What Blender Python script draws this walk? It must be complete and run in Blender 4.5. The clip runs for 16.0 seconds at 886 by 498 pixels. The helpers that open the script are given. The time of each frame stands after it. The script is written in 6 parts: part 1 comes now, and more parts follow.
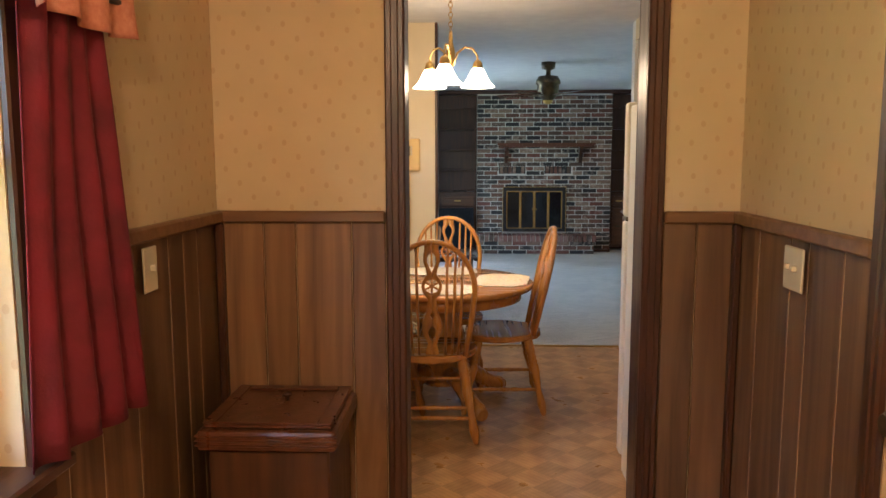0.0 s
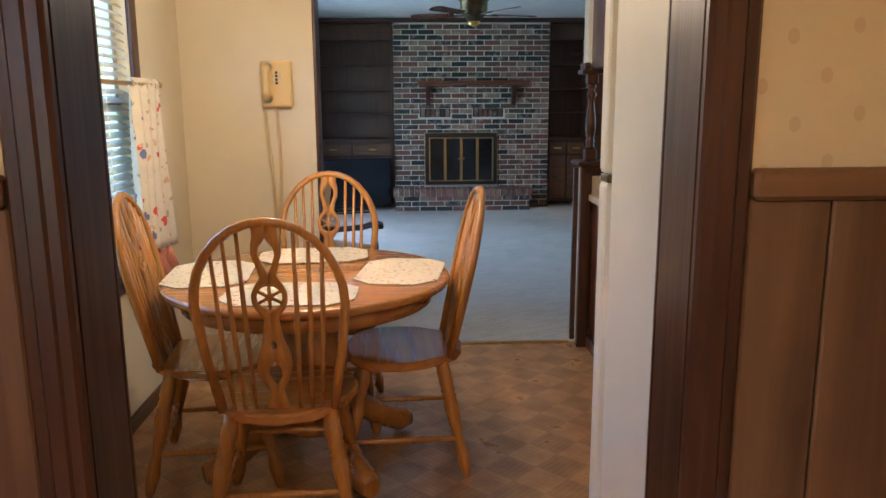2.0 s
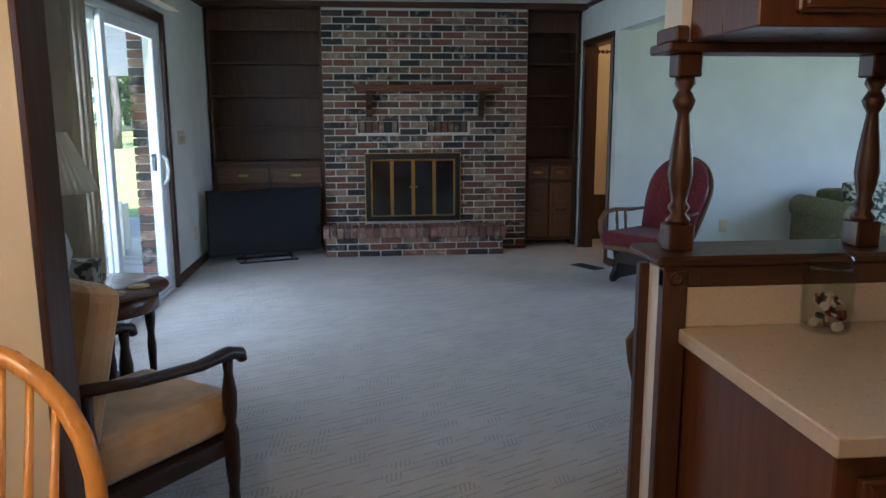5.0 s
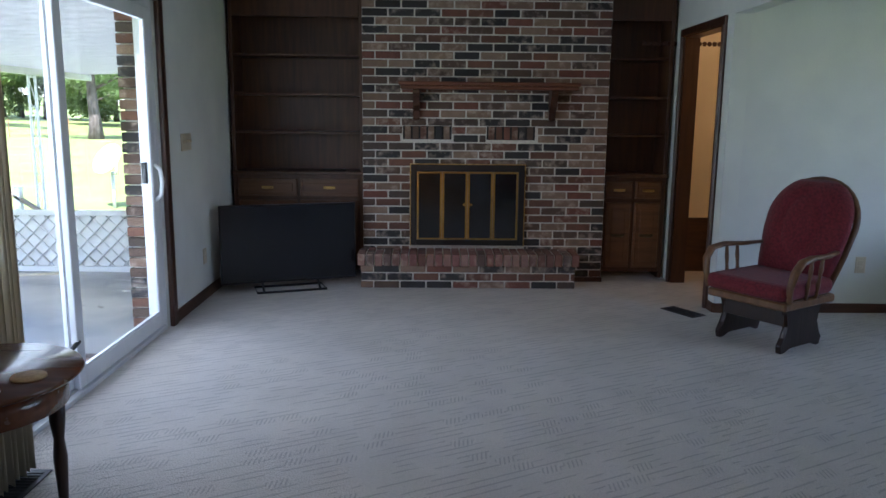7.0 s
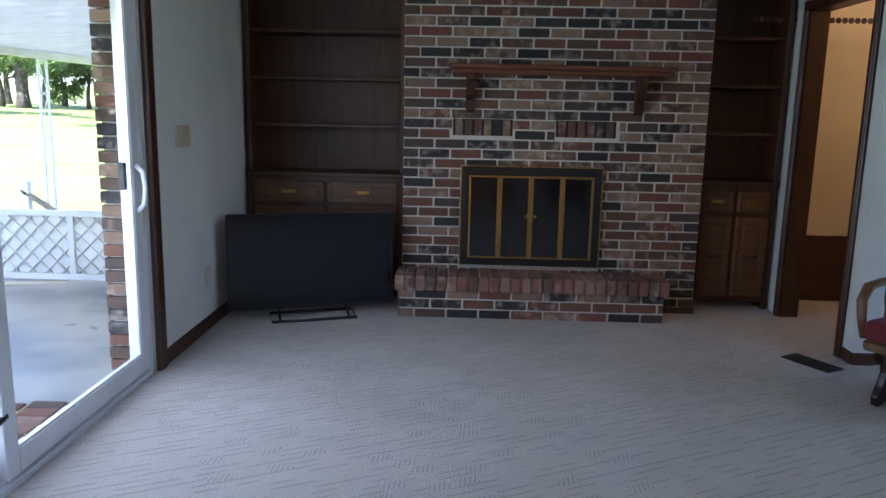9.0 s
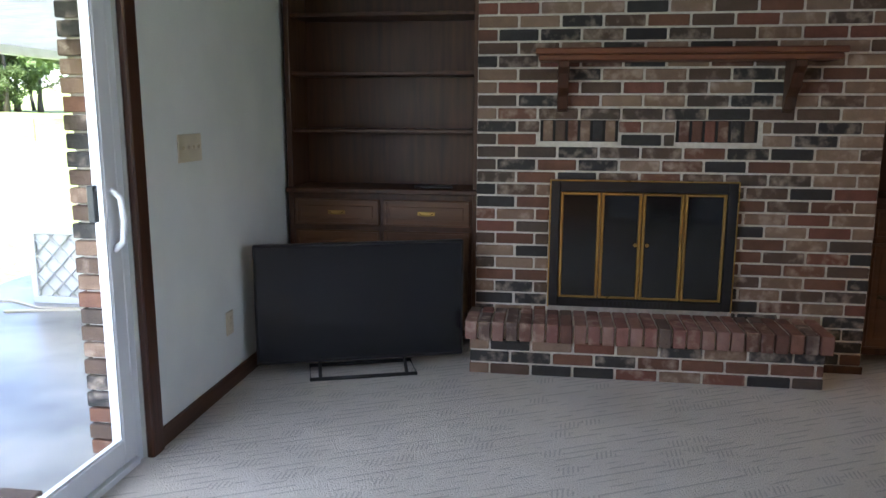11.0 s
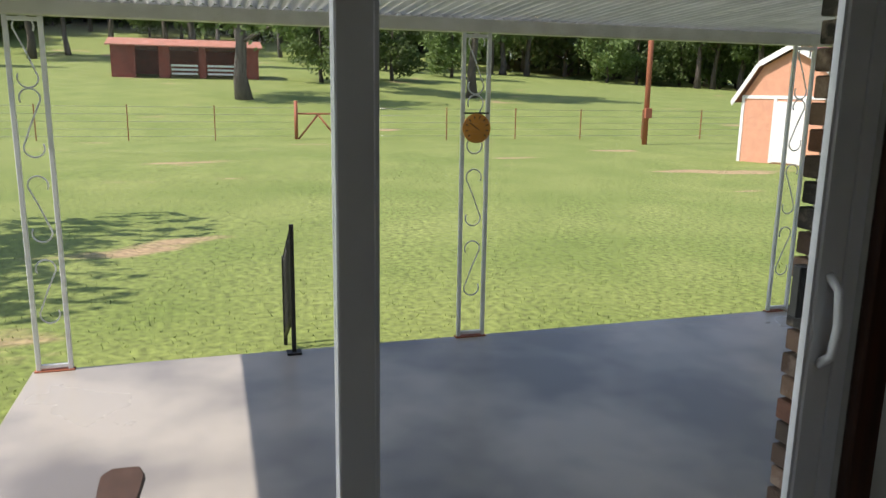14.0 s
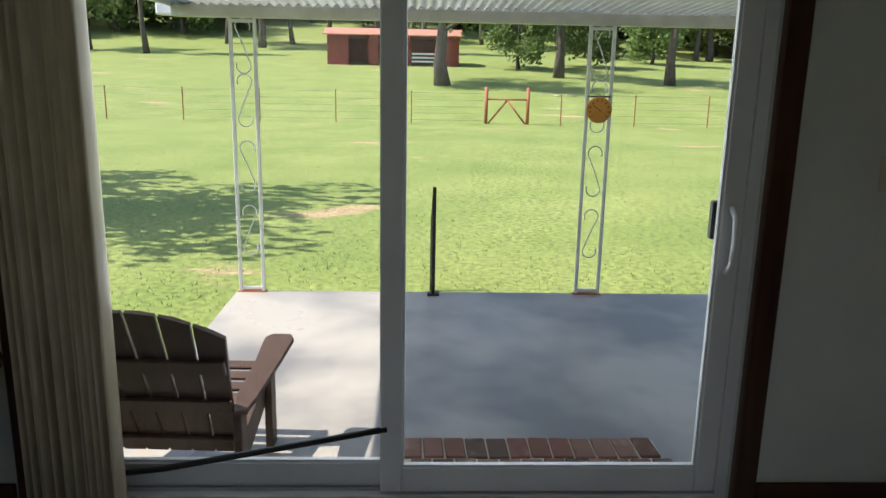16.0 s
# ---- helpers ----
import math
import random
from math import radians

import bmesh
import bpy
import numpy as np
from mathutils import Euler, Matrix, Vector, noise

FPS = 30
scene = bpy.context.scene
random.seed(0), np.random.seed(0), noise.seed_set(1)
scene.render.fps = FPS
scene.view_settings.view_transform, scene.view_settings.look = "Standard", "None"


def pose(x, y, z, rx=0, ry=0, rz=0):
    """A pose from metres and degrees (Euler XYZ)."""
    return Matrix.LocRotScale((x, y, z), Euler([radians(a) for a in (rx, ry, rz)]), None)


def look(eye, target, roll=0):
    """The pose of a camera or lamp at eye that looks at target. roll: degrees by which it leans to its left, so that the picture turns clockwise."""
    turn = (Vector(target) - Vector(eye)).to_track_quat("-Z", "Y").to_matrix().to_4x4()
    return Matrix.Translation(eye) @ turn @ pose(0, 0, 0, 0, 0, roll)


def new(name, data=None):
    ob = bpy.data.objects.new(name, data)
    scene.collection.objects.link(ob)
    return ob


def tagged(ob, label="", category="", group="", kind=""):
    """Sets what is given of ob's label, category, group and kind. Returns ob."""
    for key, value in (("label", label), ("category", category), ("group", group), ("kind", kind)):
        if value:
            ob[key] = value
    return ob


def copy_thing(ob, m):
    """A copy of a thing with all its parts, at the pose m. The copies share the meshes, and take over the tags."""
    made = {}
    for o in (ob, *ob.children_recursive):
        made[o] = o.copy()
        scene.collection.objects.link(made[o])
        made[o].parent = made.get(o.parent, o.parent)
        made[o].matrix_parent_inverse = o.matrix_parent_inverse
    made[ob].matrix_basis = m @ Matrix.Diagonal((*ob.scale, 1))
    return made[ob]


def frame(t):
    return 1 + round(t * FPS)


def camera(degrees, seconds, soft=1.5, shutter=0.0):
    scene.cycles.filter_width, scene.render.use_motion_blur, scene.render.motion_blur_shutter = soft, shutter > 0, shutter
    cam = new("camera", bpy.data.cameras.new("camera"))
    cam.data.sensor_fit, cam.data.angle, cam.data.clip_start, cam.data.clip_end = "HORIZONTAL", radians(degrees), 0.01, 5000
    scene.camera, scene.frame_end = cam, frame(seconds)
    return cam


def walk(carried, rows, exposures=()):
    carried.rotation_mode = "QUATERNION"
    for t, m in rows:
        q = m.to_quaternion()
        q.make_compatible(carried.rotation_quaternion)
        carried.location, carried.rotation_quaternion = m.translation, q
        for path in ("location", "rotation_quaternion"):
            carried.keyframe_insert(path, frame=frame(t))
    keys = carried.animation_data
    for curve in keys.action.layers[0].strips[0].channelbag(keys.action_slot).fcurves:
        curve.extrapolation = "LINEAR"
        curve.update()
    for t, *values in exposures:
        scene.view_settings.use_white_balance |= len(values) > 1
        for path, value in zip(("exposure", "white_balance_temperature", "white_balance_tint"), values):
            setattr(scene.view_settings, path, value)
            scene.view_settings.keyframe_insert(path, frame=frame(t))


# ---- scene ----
cam = camera(61.0, 16.0)
PATH = [
    (0, (-0.052, 0.431, 1.467), (-0.14, 2.414, 1.221), -0.1),
    (0.5, (-0.003, 0.75, 1.453), (0.039, 2.729, 1.171), -0.0),
    (1, (0.087, 1.124, 1.435), (0.144, 3.097, 1.116), 0.0),
    (1.5, (0.108, 1.541, 1.403), (0.197, 3.506, 1.039), 0.1),
    (2, (0.132, 1.996, 1.367), (0.221, 3.957, 0.988), -0.3),
    (2.5, (0.18, 2.43, 1.397), (0.267, 4.395, 1.033), -0.8),
    (3, (0.136, 2.841, 1.413), (0.246, 4.807, 1.067), -1.3),
    (3.5, (0.152, 3.24, 1.396), (0.302, 5.205, 1.055), -1.6),
    (6, (0.515, 5.062, 1.381), (0.71, 7.019, 1.016), 0.5),
    (6.5, (0.525, 5.368, 1.377), (0.62, 7.333, 1.014), 0.5),
    (7, (0.512, 5.681, 1.385), (0.549, 7.651, 1.037), 0.6),
    (7.5, (0.449, 5.983, 1.413), (0.459, 7.952, 1.059), 0.9),
    (8, (0.35, 6.282, 1.399), (0.353, 8.245, 1.017), 1.1),
    (8.5, (0.388, 6.567, 1.379), (0.357, 8.532, 1.009), 1.2),
    (11, (0.353, 7.923, 1.347), (0.074, 9.871, 0.987), 0.2),
    (11.5, (0.244, 8.225, 1.41), (-0.318, 10.1, 1.002), 0.4),
    (12, (0.214, 8.412, 1.410), (-0.826, 10.068, 0.996), 0.6),
    (12.5, (0.241, 8.536, 1.425), (-1.192, 9.869, 1.016), 1.2),
    (13, (0.065, 8.693, 1.424), (-1.614, 9.709, 1.043), 1.2),
    (13.5, (-0.021, 8.829, 1.448), (-1.826, 9.604, 1.068), 0.9),
    (14, (0.174, 9.03, 1.476), (-1.697, 9.606, 1.067), 0.9),
    (14.5, (0.405, 9.119, 1.498), (-1.503, 9.532, 1.065), 1.0),
    (15, (0.706, 9.158, 1.481), (-1.223, 9.416, 1.019), 1.1),
    (15.5, (0.972, 9.271, 1.473), (-0.967, 9.404, 1.002), 1.1),
    (16, (1.205, 9.358, 1.476), (-0.742, 9.434, 1.026), 1.1),
]

# exposure and white balance along the walk
EXPOSE = [
    (0.0, 3.1, 5200, 10), (1.2, 3.05, 5000, 10), (2.5, 3.0, 4750, 10), (3.5, 2.7, 4700, 13), (5.0, 2.65, 5200, 15), (6.0, 2.75, 5650, 20), (7.5, 2.4, 5300, 20), (8.5, 2.45, 5250, 22),
    (11.0, 3.0, 5800, 20), (11.6, 2.95, 5700, 22), (12.15, 1.65, 5600, 22), (12.7, 0.8, 6000, 17), (13.3, 0.4, 6600, 18), (14.5, 0.45, 6600, 16), (15.2, 0.75, 6500, 13), (16.0, 0.9, 6500, 13),
]
walk(cam, [(t, look(eye, target, roll)) for t, eye, target, roll in PATH], EXPOSE)

# ---- daylight ----
SUN_TO = Vector((0.04, -0.60, 0.80)).normalized()
world = bpy.data.worlds.new("sky")
scene.world = world
world.use_nodes = True
wt = world.node_tree
sky = wt.nodes.new("ShaderNodeTexSky")
sky.sky_type, sky.sun_disc = "NISHITA", False
sky.sun_elevation = math.asin(SUN_TO.z)
sky.sun_rotation = math.atan2(SUN_TO.x, SUN_TO.y)
sky.air_density, sky.dust_density = 1.0, 1.2
wt.links.new(sky.outputs[0], wt.nodes["Background"].inputs[0])
wt.nodes["Background"].inputs[1].default_value = 0.15
sun = new("sun", bpy.data.lights.new("sun", "SUN"))
sun.data.energy, sun.data.angle, sun.data.color = 4.2, radians(0.5), (1.0, 0.95, 0.86)
sun.matrix_world = look((0, 0, 20), Vector((0, 0, 20)) - SUN_TO)


def lamp(name, kind, m, energy, colour, size=0.1, size_y=None):
    ob = new(name, bpy.data.lights.new(name, kind))
    ob.data.energy, ob.data.color = energy, colour
    if kind == "AREA":
        ob.data.size = size
        if size_y:
            ob.data.shape, ob.data.size_y = "RECTANGLE", size_y
    else:
        ob.data.shadow_soft_size = size
    ob.matrix_world = m
    return ob


WARM = (1.0, 0.62, 0.30)
# bulbs of the kitchen chandelier, an added unseen entry lamp, an unseen hall lamp
for a in (0, 120, 240):
    lamp("chandelier_bulb", "POINT", pose(-0.2 + 0.16 * math.cos(radians(a + 20)), 4.79 + 0.16 * math.sin(radians(a + 20)), 1.875), 0.75, WARM, 0.03)
lamp("entry_bulb", "POINT", pose(-0.25, 0.15, 2.22), 9.5, WARM, 0.09)
lamp("hall_bulb", "POINT", pose(3.6, 11.75, 2.2), 1.6, WARM, 0.08)
# added area lamp for daylight from an assumed front-room window, out of view
lamp("front_window_light", "AREA", look((5.9, 8.6, 1.45), (0, 8.9, 1.0)), 1.5, (0.86, 0.94, 1.0), 2.4, 1.3)

# added area lamp outside the patio door, strengthens the skylight entering there
lamp("patio_sky_light", "AREA", look((-1.45, 9.3, 1.1), (2.0, 9.3, 0.2)), 6.0, (0.80, 0.90, 1.0), 2.2, 1.8)

# ---- materials ----
def mat(name, col, col2=None, rough=0.6, scale=6.0, detail=5.0, bump=0.0, bump_scale=60.0, metal=0.0, stretch=(1, 1, 1), spec=0.5, lo=0.35, hi=0.65, rand=0.0, coat=0.0, sheen=0.0):
    """A surface with two colours mixed by noise, fine bump, and an optional shift from piece to piece."""
    m = bpy.data.materials.new(name)
    m.use_nodes = True
    n, l = m.node_tree.nodes, m.node_tree.links
    b = n["Principled BSDF"]
    b.inputs["Roughness"].default_value, b.inputs["Metallic"].default_value = rough, metal
    b.inputs["Specular IOR Level"].default_value = spec
    b.inputs["Coat Weight"].default_value = coat
    b.inputs["Sheen Weight"].default_value = sheen
    col2 = col2 or tuple(c * 0.82 for c in col)
    tc = n.new("ShaderNodeTexCoord")
    mp = n.new("ShaderNodeMapping")
    mp.inputs["Scale"].default_value = stretch
    l.new(tc.outputs["Object"], mp.inputs["Vector"])
    oi = n.new("ShaderNodeObjectInfo")
    sh = n.new("ShaderNodeVectorMath")
    sh.operation = "MULTIPLY_ADD"
    l.new(oi.outputs["Random"], sh.inputs[0])
    sh.inputs[1].default_value = (37, 17, 23)
    l.new(mp.outputs[0], sh.inputs[2])
    no = n.new("ShaderNodeTexNoise")
    no.inputs["Scale"].default_value, no.inputs["Detail"].default_value = scale, detail
    l.new(sh.outputs[0], no.inputs["Vector"])
    ra = n.new("ShaderNodeMapRange")
    ra.inputs[1].default_value, ra.inputs[2].default_value = lo, hi
    l.new(no.outputs[0], ra.inputs[0])
    mx = n.new("ShaderNodeMix")
    mx.data_type = "RGBA"
    mx.inputs[6].default_value, mx.inputs[7].default_value = (*col, 1), (*col2, 1)
    l.new(ra.outputs[0], mx.inputs[0])
    out = mx.outputs[2]
    if rand:
        hs = n.new("ShaderNodeHueSaturation")
        mr = n.new("ShaderNodeMapRange")
        mr.inputs[3].default_value, mr.inputs[4].default_value = 1 - rand, 1 + rand
        l.new(oi.outputs["Random"], mr.inputs[0])
        l.new(mr.outputs[0], hs.inputs["Value"])
        l.new(out, hs.inputs["Color"])
        out = hs.outputs[0]
    l.new(out, b.inputs["Base Color"])
    rr = n.new("ShaderNodeMapRange")
    rr.inputs[3].default_value, rr.inputs[4].default_value = max(rough - 0.08, 0.02), min(rough + 0.08, 1)
    l.new(no.outputs[0], rr.inputs[0])
    l.new(rr.outputs[0], b.inputs["Roughness"])
    if bump:
        n2 = n.new("ShaderNodeTexNoise")
        n2.inputs["Scale"].default_value, n2.inputs["Detail"].default_value = bump_scale, 3
        l.new(sh.outputs[0], n2.inputs["Vector"])
        bp = n.new("ShaderNodeBump")
        bp.inputs["Strength"].default_value, bp.inputs["Distance"].default_value = bump, 0.01
        l.new(n2.outputs[0], bp.inputs["Height"])
        l.new(bp.outputs[0], b.inputs["Normal"])
    return m


def wood(name, col, col2, rough=0.4, axis="z", rand=0.12, scale=5.0, coat=0.0, bump=0.08):
    st = {"x": (0.12, 1.6, 1.6), "y": (1.6, 0.12, 1.6), "z": (1.6, 1.6, 0.12)}[axis]
    return mat(name, col, col2, rough, scale * 4, 6, bump, 40, stretch=st, rand=rand, coat=coat, lo=0.3, hi=0.7)


def nodes_of(m):
    return m.node_tree.nodes, m.node_tree.links, m.node_tree.nodes["Principled BSDF"]


M = {}
M["plaster"] = mat("plaster_white", (0.68, 0.70, 0.66), (0.62, 0.64, 0.61), 0.8, 3, bump=0.12, bump_scale=90)
M["cream"] = mat("paint_cream", (0.72, 0.62, 0.42), (0.68, 0.58, 0.39), 0.6, 3, bump=0.08, bump_scale=90)
M["ceiling"] = mat("ceiling_paint", (0.74, 0.75, 0.75), (0.68, 0.69, 0.70), 0.85, 8, bump=0.35, bump_scale=140)
M["white"] = mat("white_paint", (0.78, 0.78, 0.76), (0.72, 0.72, 0.70), 0.4, 4)
M["vinyl_white"] = mat("white_vinyl", (0.76, 0.78, 0.80), (0.70, 0.72, 0.75), 0.35, 4)
M["alu"] = mat("white_aluminium", (0.55, 0.57, 0.57), (0.48, 0.50, 0.50), 0.4, 8)
M["dark_trim"] = wood("dark_stained_trim", (0.075, 0.028, 0.012), (0.036, 0.013, 0.006), 0.35)
M["trim_y"] = wood("dark_stained_trim_along_y", (0.085, 0.033, 0.014), (0.04, 0.016, 0.007), 0.4, "y")
M["trim_x"] = wood("dark_stained_trim_along_x", (0.085, 0.033, 0.014), (0.04, 0.016, 0.007), 0.4, "x")
M["rail_brown"] = wood("chair_rail_brown", (0.21, 0.105, 0.04), (0.15, 0.072, 0.026), 0.45, "x")
M["panel"] = wood("walnut_panel", (0.24, 0.125, 0.05), (0.095, 0.045, 0.018), 0.45, "z", 0.30, 1.6)
for node in M["panel"].node_tree.nodes:
    if node.bl_idname == "ShaderNodeTexNoise":
        node.inputs["Distortion"].default_value = 1.6
M["bookcase"] = wood("bookcase_walnut", (0.085, 0.033, 0.012), (0.045, 0.018, 0.007), 0.42, "z", 0.08)
M["cab"] = wood("cabinet_cherry", (0.13, 0.042, 0.014), (0.08, 0.026, 0.009), 0.3, "z", 0.06, coat=0.2)
M["oak"] = wood("golden_oak", (0.52, 0.24, 0.040), (0.34, 0.14, 0.020), 0.28, "z", 0.08, coat=0.35)
M["oak_x"] = wood("golden_oak_top", (0.48, 0.215, 0.036), (0.32, 0.125, 0.020), 0.26, "x", 0.05, coat=0.5)
M["dark_wood"] = wood("espresso_wood", (0.030, 0.014, 0.009), (0.018, 0.009, 0.006), 0.35)
M["glider_wood"] = wood("walnut_chair_wood", (0.17, 0.080, 0.032), (0.10, 0.045, 0.018), 0.38)
M["table_wood"] = wood("mahogany_top", (0.15, 0.055, 0.022), (0.09, 0.032, 0.013), 0.25, "x", coat=0.08)
M["black"] = mat("black_plastic", (0.012, 0.012, 0.013), None, 0.35, 5)
M["screen"] = mat("screen_black", (0.006, 0.007, 0.010), None, 0.22, 3)
M["brass"] = mat("brass", (0.62, 0.42, 0.14), (0.50, 0.33, 0.11), 0.3, 12, metal=1.0)
M["brass_dark"] = mat("antique_bronze", (0.15, 0.12, 0.07), (0.07, 0.055, 0.035), 0.4, 20, metal=0.9)
M["steel"] = mat("steel", (0.5, 0.5, 0.5), None, 0.3, 12, metal=1.0)
M["iron"] = mat("black_iron", (0.018, 0.018, 0.018), None, 0.55, 30, bump=0.2)
M["ivory"] = mat("ivory_plastic", (0.66, 0.58, 0.42), None, 0.35, 5)
M["phone"] = mat("gold_phone_plastic", (0.74, 0.52, 0.20), (0.70, 0.49, 0.19), 0.3, 5)
M["fridge"] = mat("almond_enamel", (0.72, 0.67, 0.56), (0.70, 0.65, 0.545), 0.42, 5, bump=0.06, bump_scale=160)
M["maroon"] = mat("maroon_fabric", (0.17, 0.013, 0.022), (0.10, 0.008, 0.014), 0.9, 60, bump=0.3, bump_scale=200, sheen=0.1)
M["red_curtain"] = mat("red_curtain", (0.17, 0.005, 0.016), (0.10, 0.003, 0.009), 0.75, 9, bump=0.1, bump_scale=150)
M["gold_fabric"] = mat("tan_velvet", (0.52, 0.33, 0.15), (0.42, 0.26, 0.11), 0.85, 14, bump=0.15, bump_scale=120, sheen=0.4)
M["sofa"] = mat("sage_green_fabric", (0.20, 0.19, 0.095), (0.15, 0.14, 0.07), 0.9, 30, bump=0.25, bump_scale=180)
M["cushion"] = mat("patterned_cushion", (0.42, 0.41, 0.30), (0.05, 0.06, 0.045), 0.9, 22, 2, lo=0.46, hi=0.54)
M["laminate"] = mat("beige_laminate", (0.58, 0.48, 0.36), (0.52, 0.43, 0.32), 0.3, 90)
M["enamel"] = mat("white_enamel", (0.78, 0.76, 0.72), None, 0.2, 5)
M["mortar"] = mat("mortar", (0.66, 0.62, 0.55), (0.54, 0.50, 0.44), 0.95, 40, bump=0.4, bump_scale=160)
# near-black for the insert's grille and the shade panels in the chimney vents
M["vent_dark"] = mat("vent_dark_finish", (0.02, 0.018, 0.016), None, 0.9, 12)
M["concrete"] = mat("porch_concrete", (0.42, 0.39, 0.335), (0.19, 0.18, 0.17), 0.30, 1.1, 9, 0.12, 90, lo=0.40, hi=0.64)
M["roof_metal"] = mat("awning_metal", (0.62, 0.63, 0.60), (0.52, 0.53, 0.50), 0.45, 6)
M["pinkwall"] = mat("shed_siding", (0.62, 0.32, 0.20), (0.56, 0.28, 0.18), 0.8, 5)
M["shingle"] = mat("shed_shingle", (0.36, 0.16, 0.13), (0.27, 0.12, 0.10), 0.9, 14)
M["barn_red"] = mat("barn_red_board", (0.26, 0.06, 0.04), (0.16, 0.04, 0.03), 0.85, 6)
M["rust_roof"] = mat("rusty_tin_roof", (0.50, 0.21, 0.13), (0.36, 0.16, 0.10), 0.6, 2)
M["rust"] = mat("rust_red_paint", (0.40, 0.13, 0.07), (0.30, 0.10, 0.05), 0.7, 20)
M["bark"] = mat("bark", (0.13, 0.11, 0.09), (0.06, 0.05, 0.04), 0.95, 8, bump=0.6, bump_scale=20, stretch=(1, 1, 0.25))
M["bulb"] = bpy.data.materials.new("glowing_frosted_glass")
M["bulb"].use_nodes = True
_b = M["bulb"].node_tree.nodes["Principled BSDF"]
_b.inputs["Base Color"].default_value = (0.9, 0.85, 0.75, 1)
_b.inputs["Emission Color"].default_value = (1.0, 0.72, 0.42, 1)
_b.inputs["Emission Strength"].default_value = 1.6


def glass(name, rough=0.0, tint=(1, 1, 1)):
    m = bpy.data.materials.new(name)
    m.use_nodes = True
    n, l = m.node_tree.nodes, m.node_tree.links
    n.remove(n["Principled BSDF"])
    tr, gl, lw, mx = n.new("ShaderNodeBsdfTransparent"), n.new("ShaderNodeBsdfGlossy"), n.new("ShaderNodeLayerWeight"), n.new("ShaderNodeMixShader")
    tr.inputs[0].default_value = (*tint, 1)
    gl.inputs["Roughness"].default_value = rough
    po_, sc_ = n.new("ShaderNodeMath"), n.new("ShaderNodeMath")
    lw.inputs["Blend"].default_value = 0.5
    po_.operation, po_.inputs[1].default_value = "POWER", 5.0
    sc_.operation, sc_.inputs[1].default_value, sc_.inputs[2].default_value = "MULTIPLY_ADD", 0.75, 0.014
    l.new(lw.outputs["Facing"], po_.inputs[0])
    l.new(po_.outputs[0], sc_.inputs[0])
    l.new(sc_.outputs[0], mx.inputs[0])
    l.new(tr.outputs[0], mx.inputs[1])
    l.new(gl.outputs[0], mx.inputs[2])
    l.new(mx.outputs[0], n["Material Output"].inputs[0])
    return m


M["glass"] = glass("window_glass")
M["jar_glass"] = glass("jar_glass", 0.02, (0.93, 0.95, 0.95))
M["dark_glass"] = mat("smoked_glass", (0.012, 0.012, 0.012), None, 0.06, 3, spec=0.6)


def floral(name, base, spots, scale):
    """Cloth printed with small scattered flowers."""
    m = mat(name, base, tuple(c * 0.93 for c in base), 0.85, 30, bump=0.15, bump_scale=200)
    n, l, b = nodes_of(m)
    src = b.inputs["Base Color"].links[0].from_socket
    tc = n.new("ShaderNodeTexCoord")
    for i, (col, sc, size) in enumerate(spots):
        mp = n.new("ShaderNodeMapping")
        mp.inputs["Location"].default_value = (i * 3.7, i * 1.3, i * 2.1)
        l.new(tc.outputs["Object"], mp.inputs["Vector"])
        wob = n.new("ShaderNodeTexNoise")
        wob.inputs["Scale"].default_value = scale * sc * 2.5
        l.new(mp.outputs[0], wob.inputs["Vector"])
        v = n.new("ShaderNodeTexVoronoi")
        v.inputs["Scale"].default_value = scale * sc
        l.new(mp.outputs[0], v.inputs["Vector"])
        ad = n.new("ShaderNodeMath")
        ad.operation = "MULTIPLY_ADD"
        ad.inputs[1].default_value = 0.85
        l.new(wob.outputs[0], ad.inputs[0])
        l.new(v.outputs["Distance"], ad.inputs[2])
        lt = n.new("ShaderNodeMath")
        lt.operation = "LESS_THAN"
        lt.inputs[1].default_value = size + 0.37
        l.new(ad.outputs[0], lt.inputs[0])
        mx = n.new("ShaderNodeMix")
        mx.data_type = "RGBA"
        mx.inputs[7].default_value = (*col, 1)
        l.new(lt.outputs[0], mx.inputs[0])
        l.new(src, mx.inputs[6])
        src = mx.outputs[2]
    l.new(src, b.inputs["Base Color"])
    return m


M["placemat"] = floral("floral_placemat", (0.66, 0.57, 0.42), [((0.44, 0.37, 0.19), 1.5, 0.27), ((0.64, 0.46, 0.20), 1.3, 0.26), ((0.25, 0.24, 0.12), 1.6, 0.20), ((0.48, 0.10, 0.07), 1.1, 0.17), ((0.22, 0.22, 0.33), 1.2, 0.15)], 20)
M["floral_curtain"] = floral("floral_curtain", (0.72, 0.64, 0.50), [((0.40, 0.38, 0.18), 1.2, 0.22), ((0.60, 0.36, 0.2), 0.9, 0.2), ((0.55, 0.07, 0.05), 0.7, 0.22), ((0.13, 0.15, 0.30), 0.7, 0.22)], 14)
M["gingham"] = mat("orange_gingham", (0.55, 0.22, 0.12), (0.45, 0.15, 0.08), 0.85, 60)


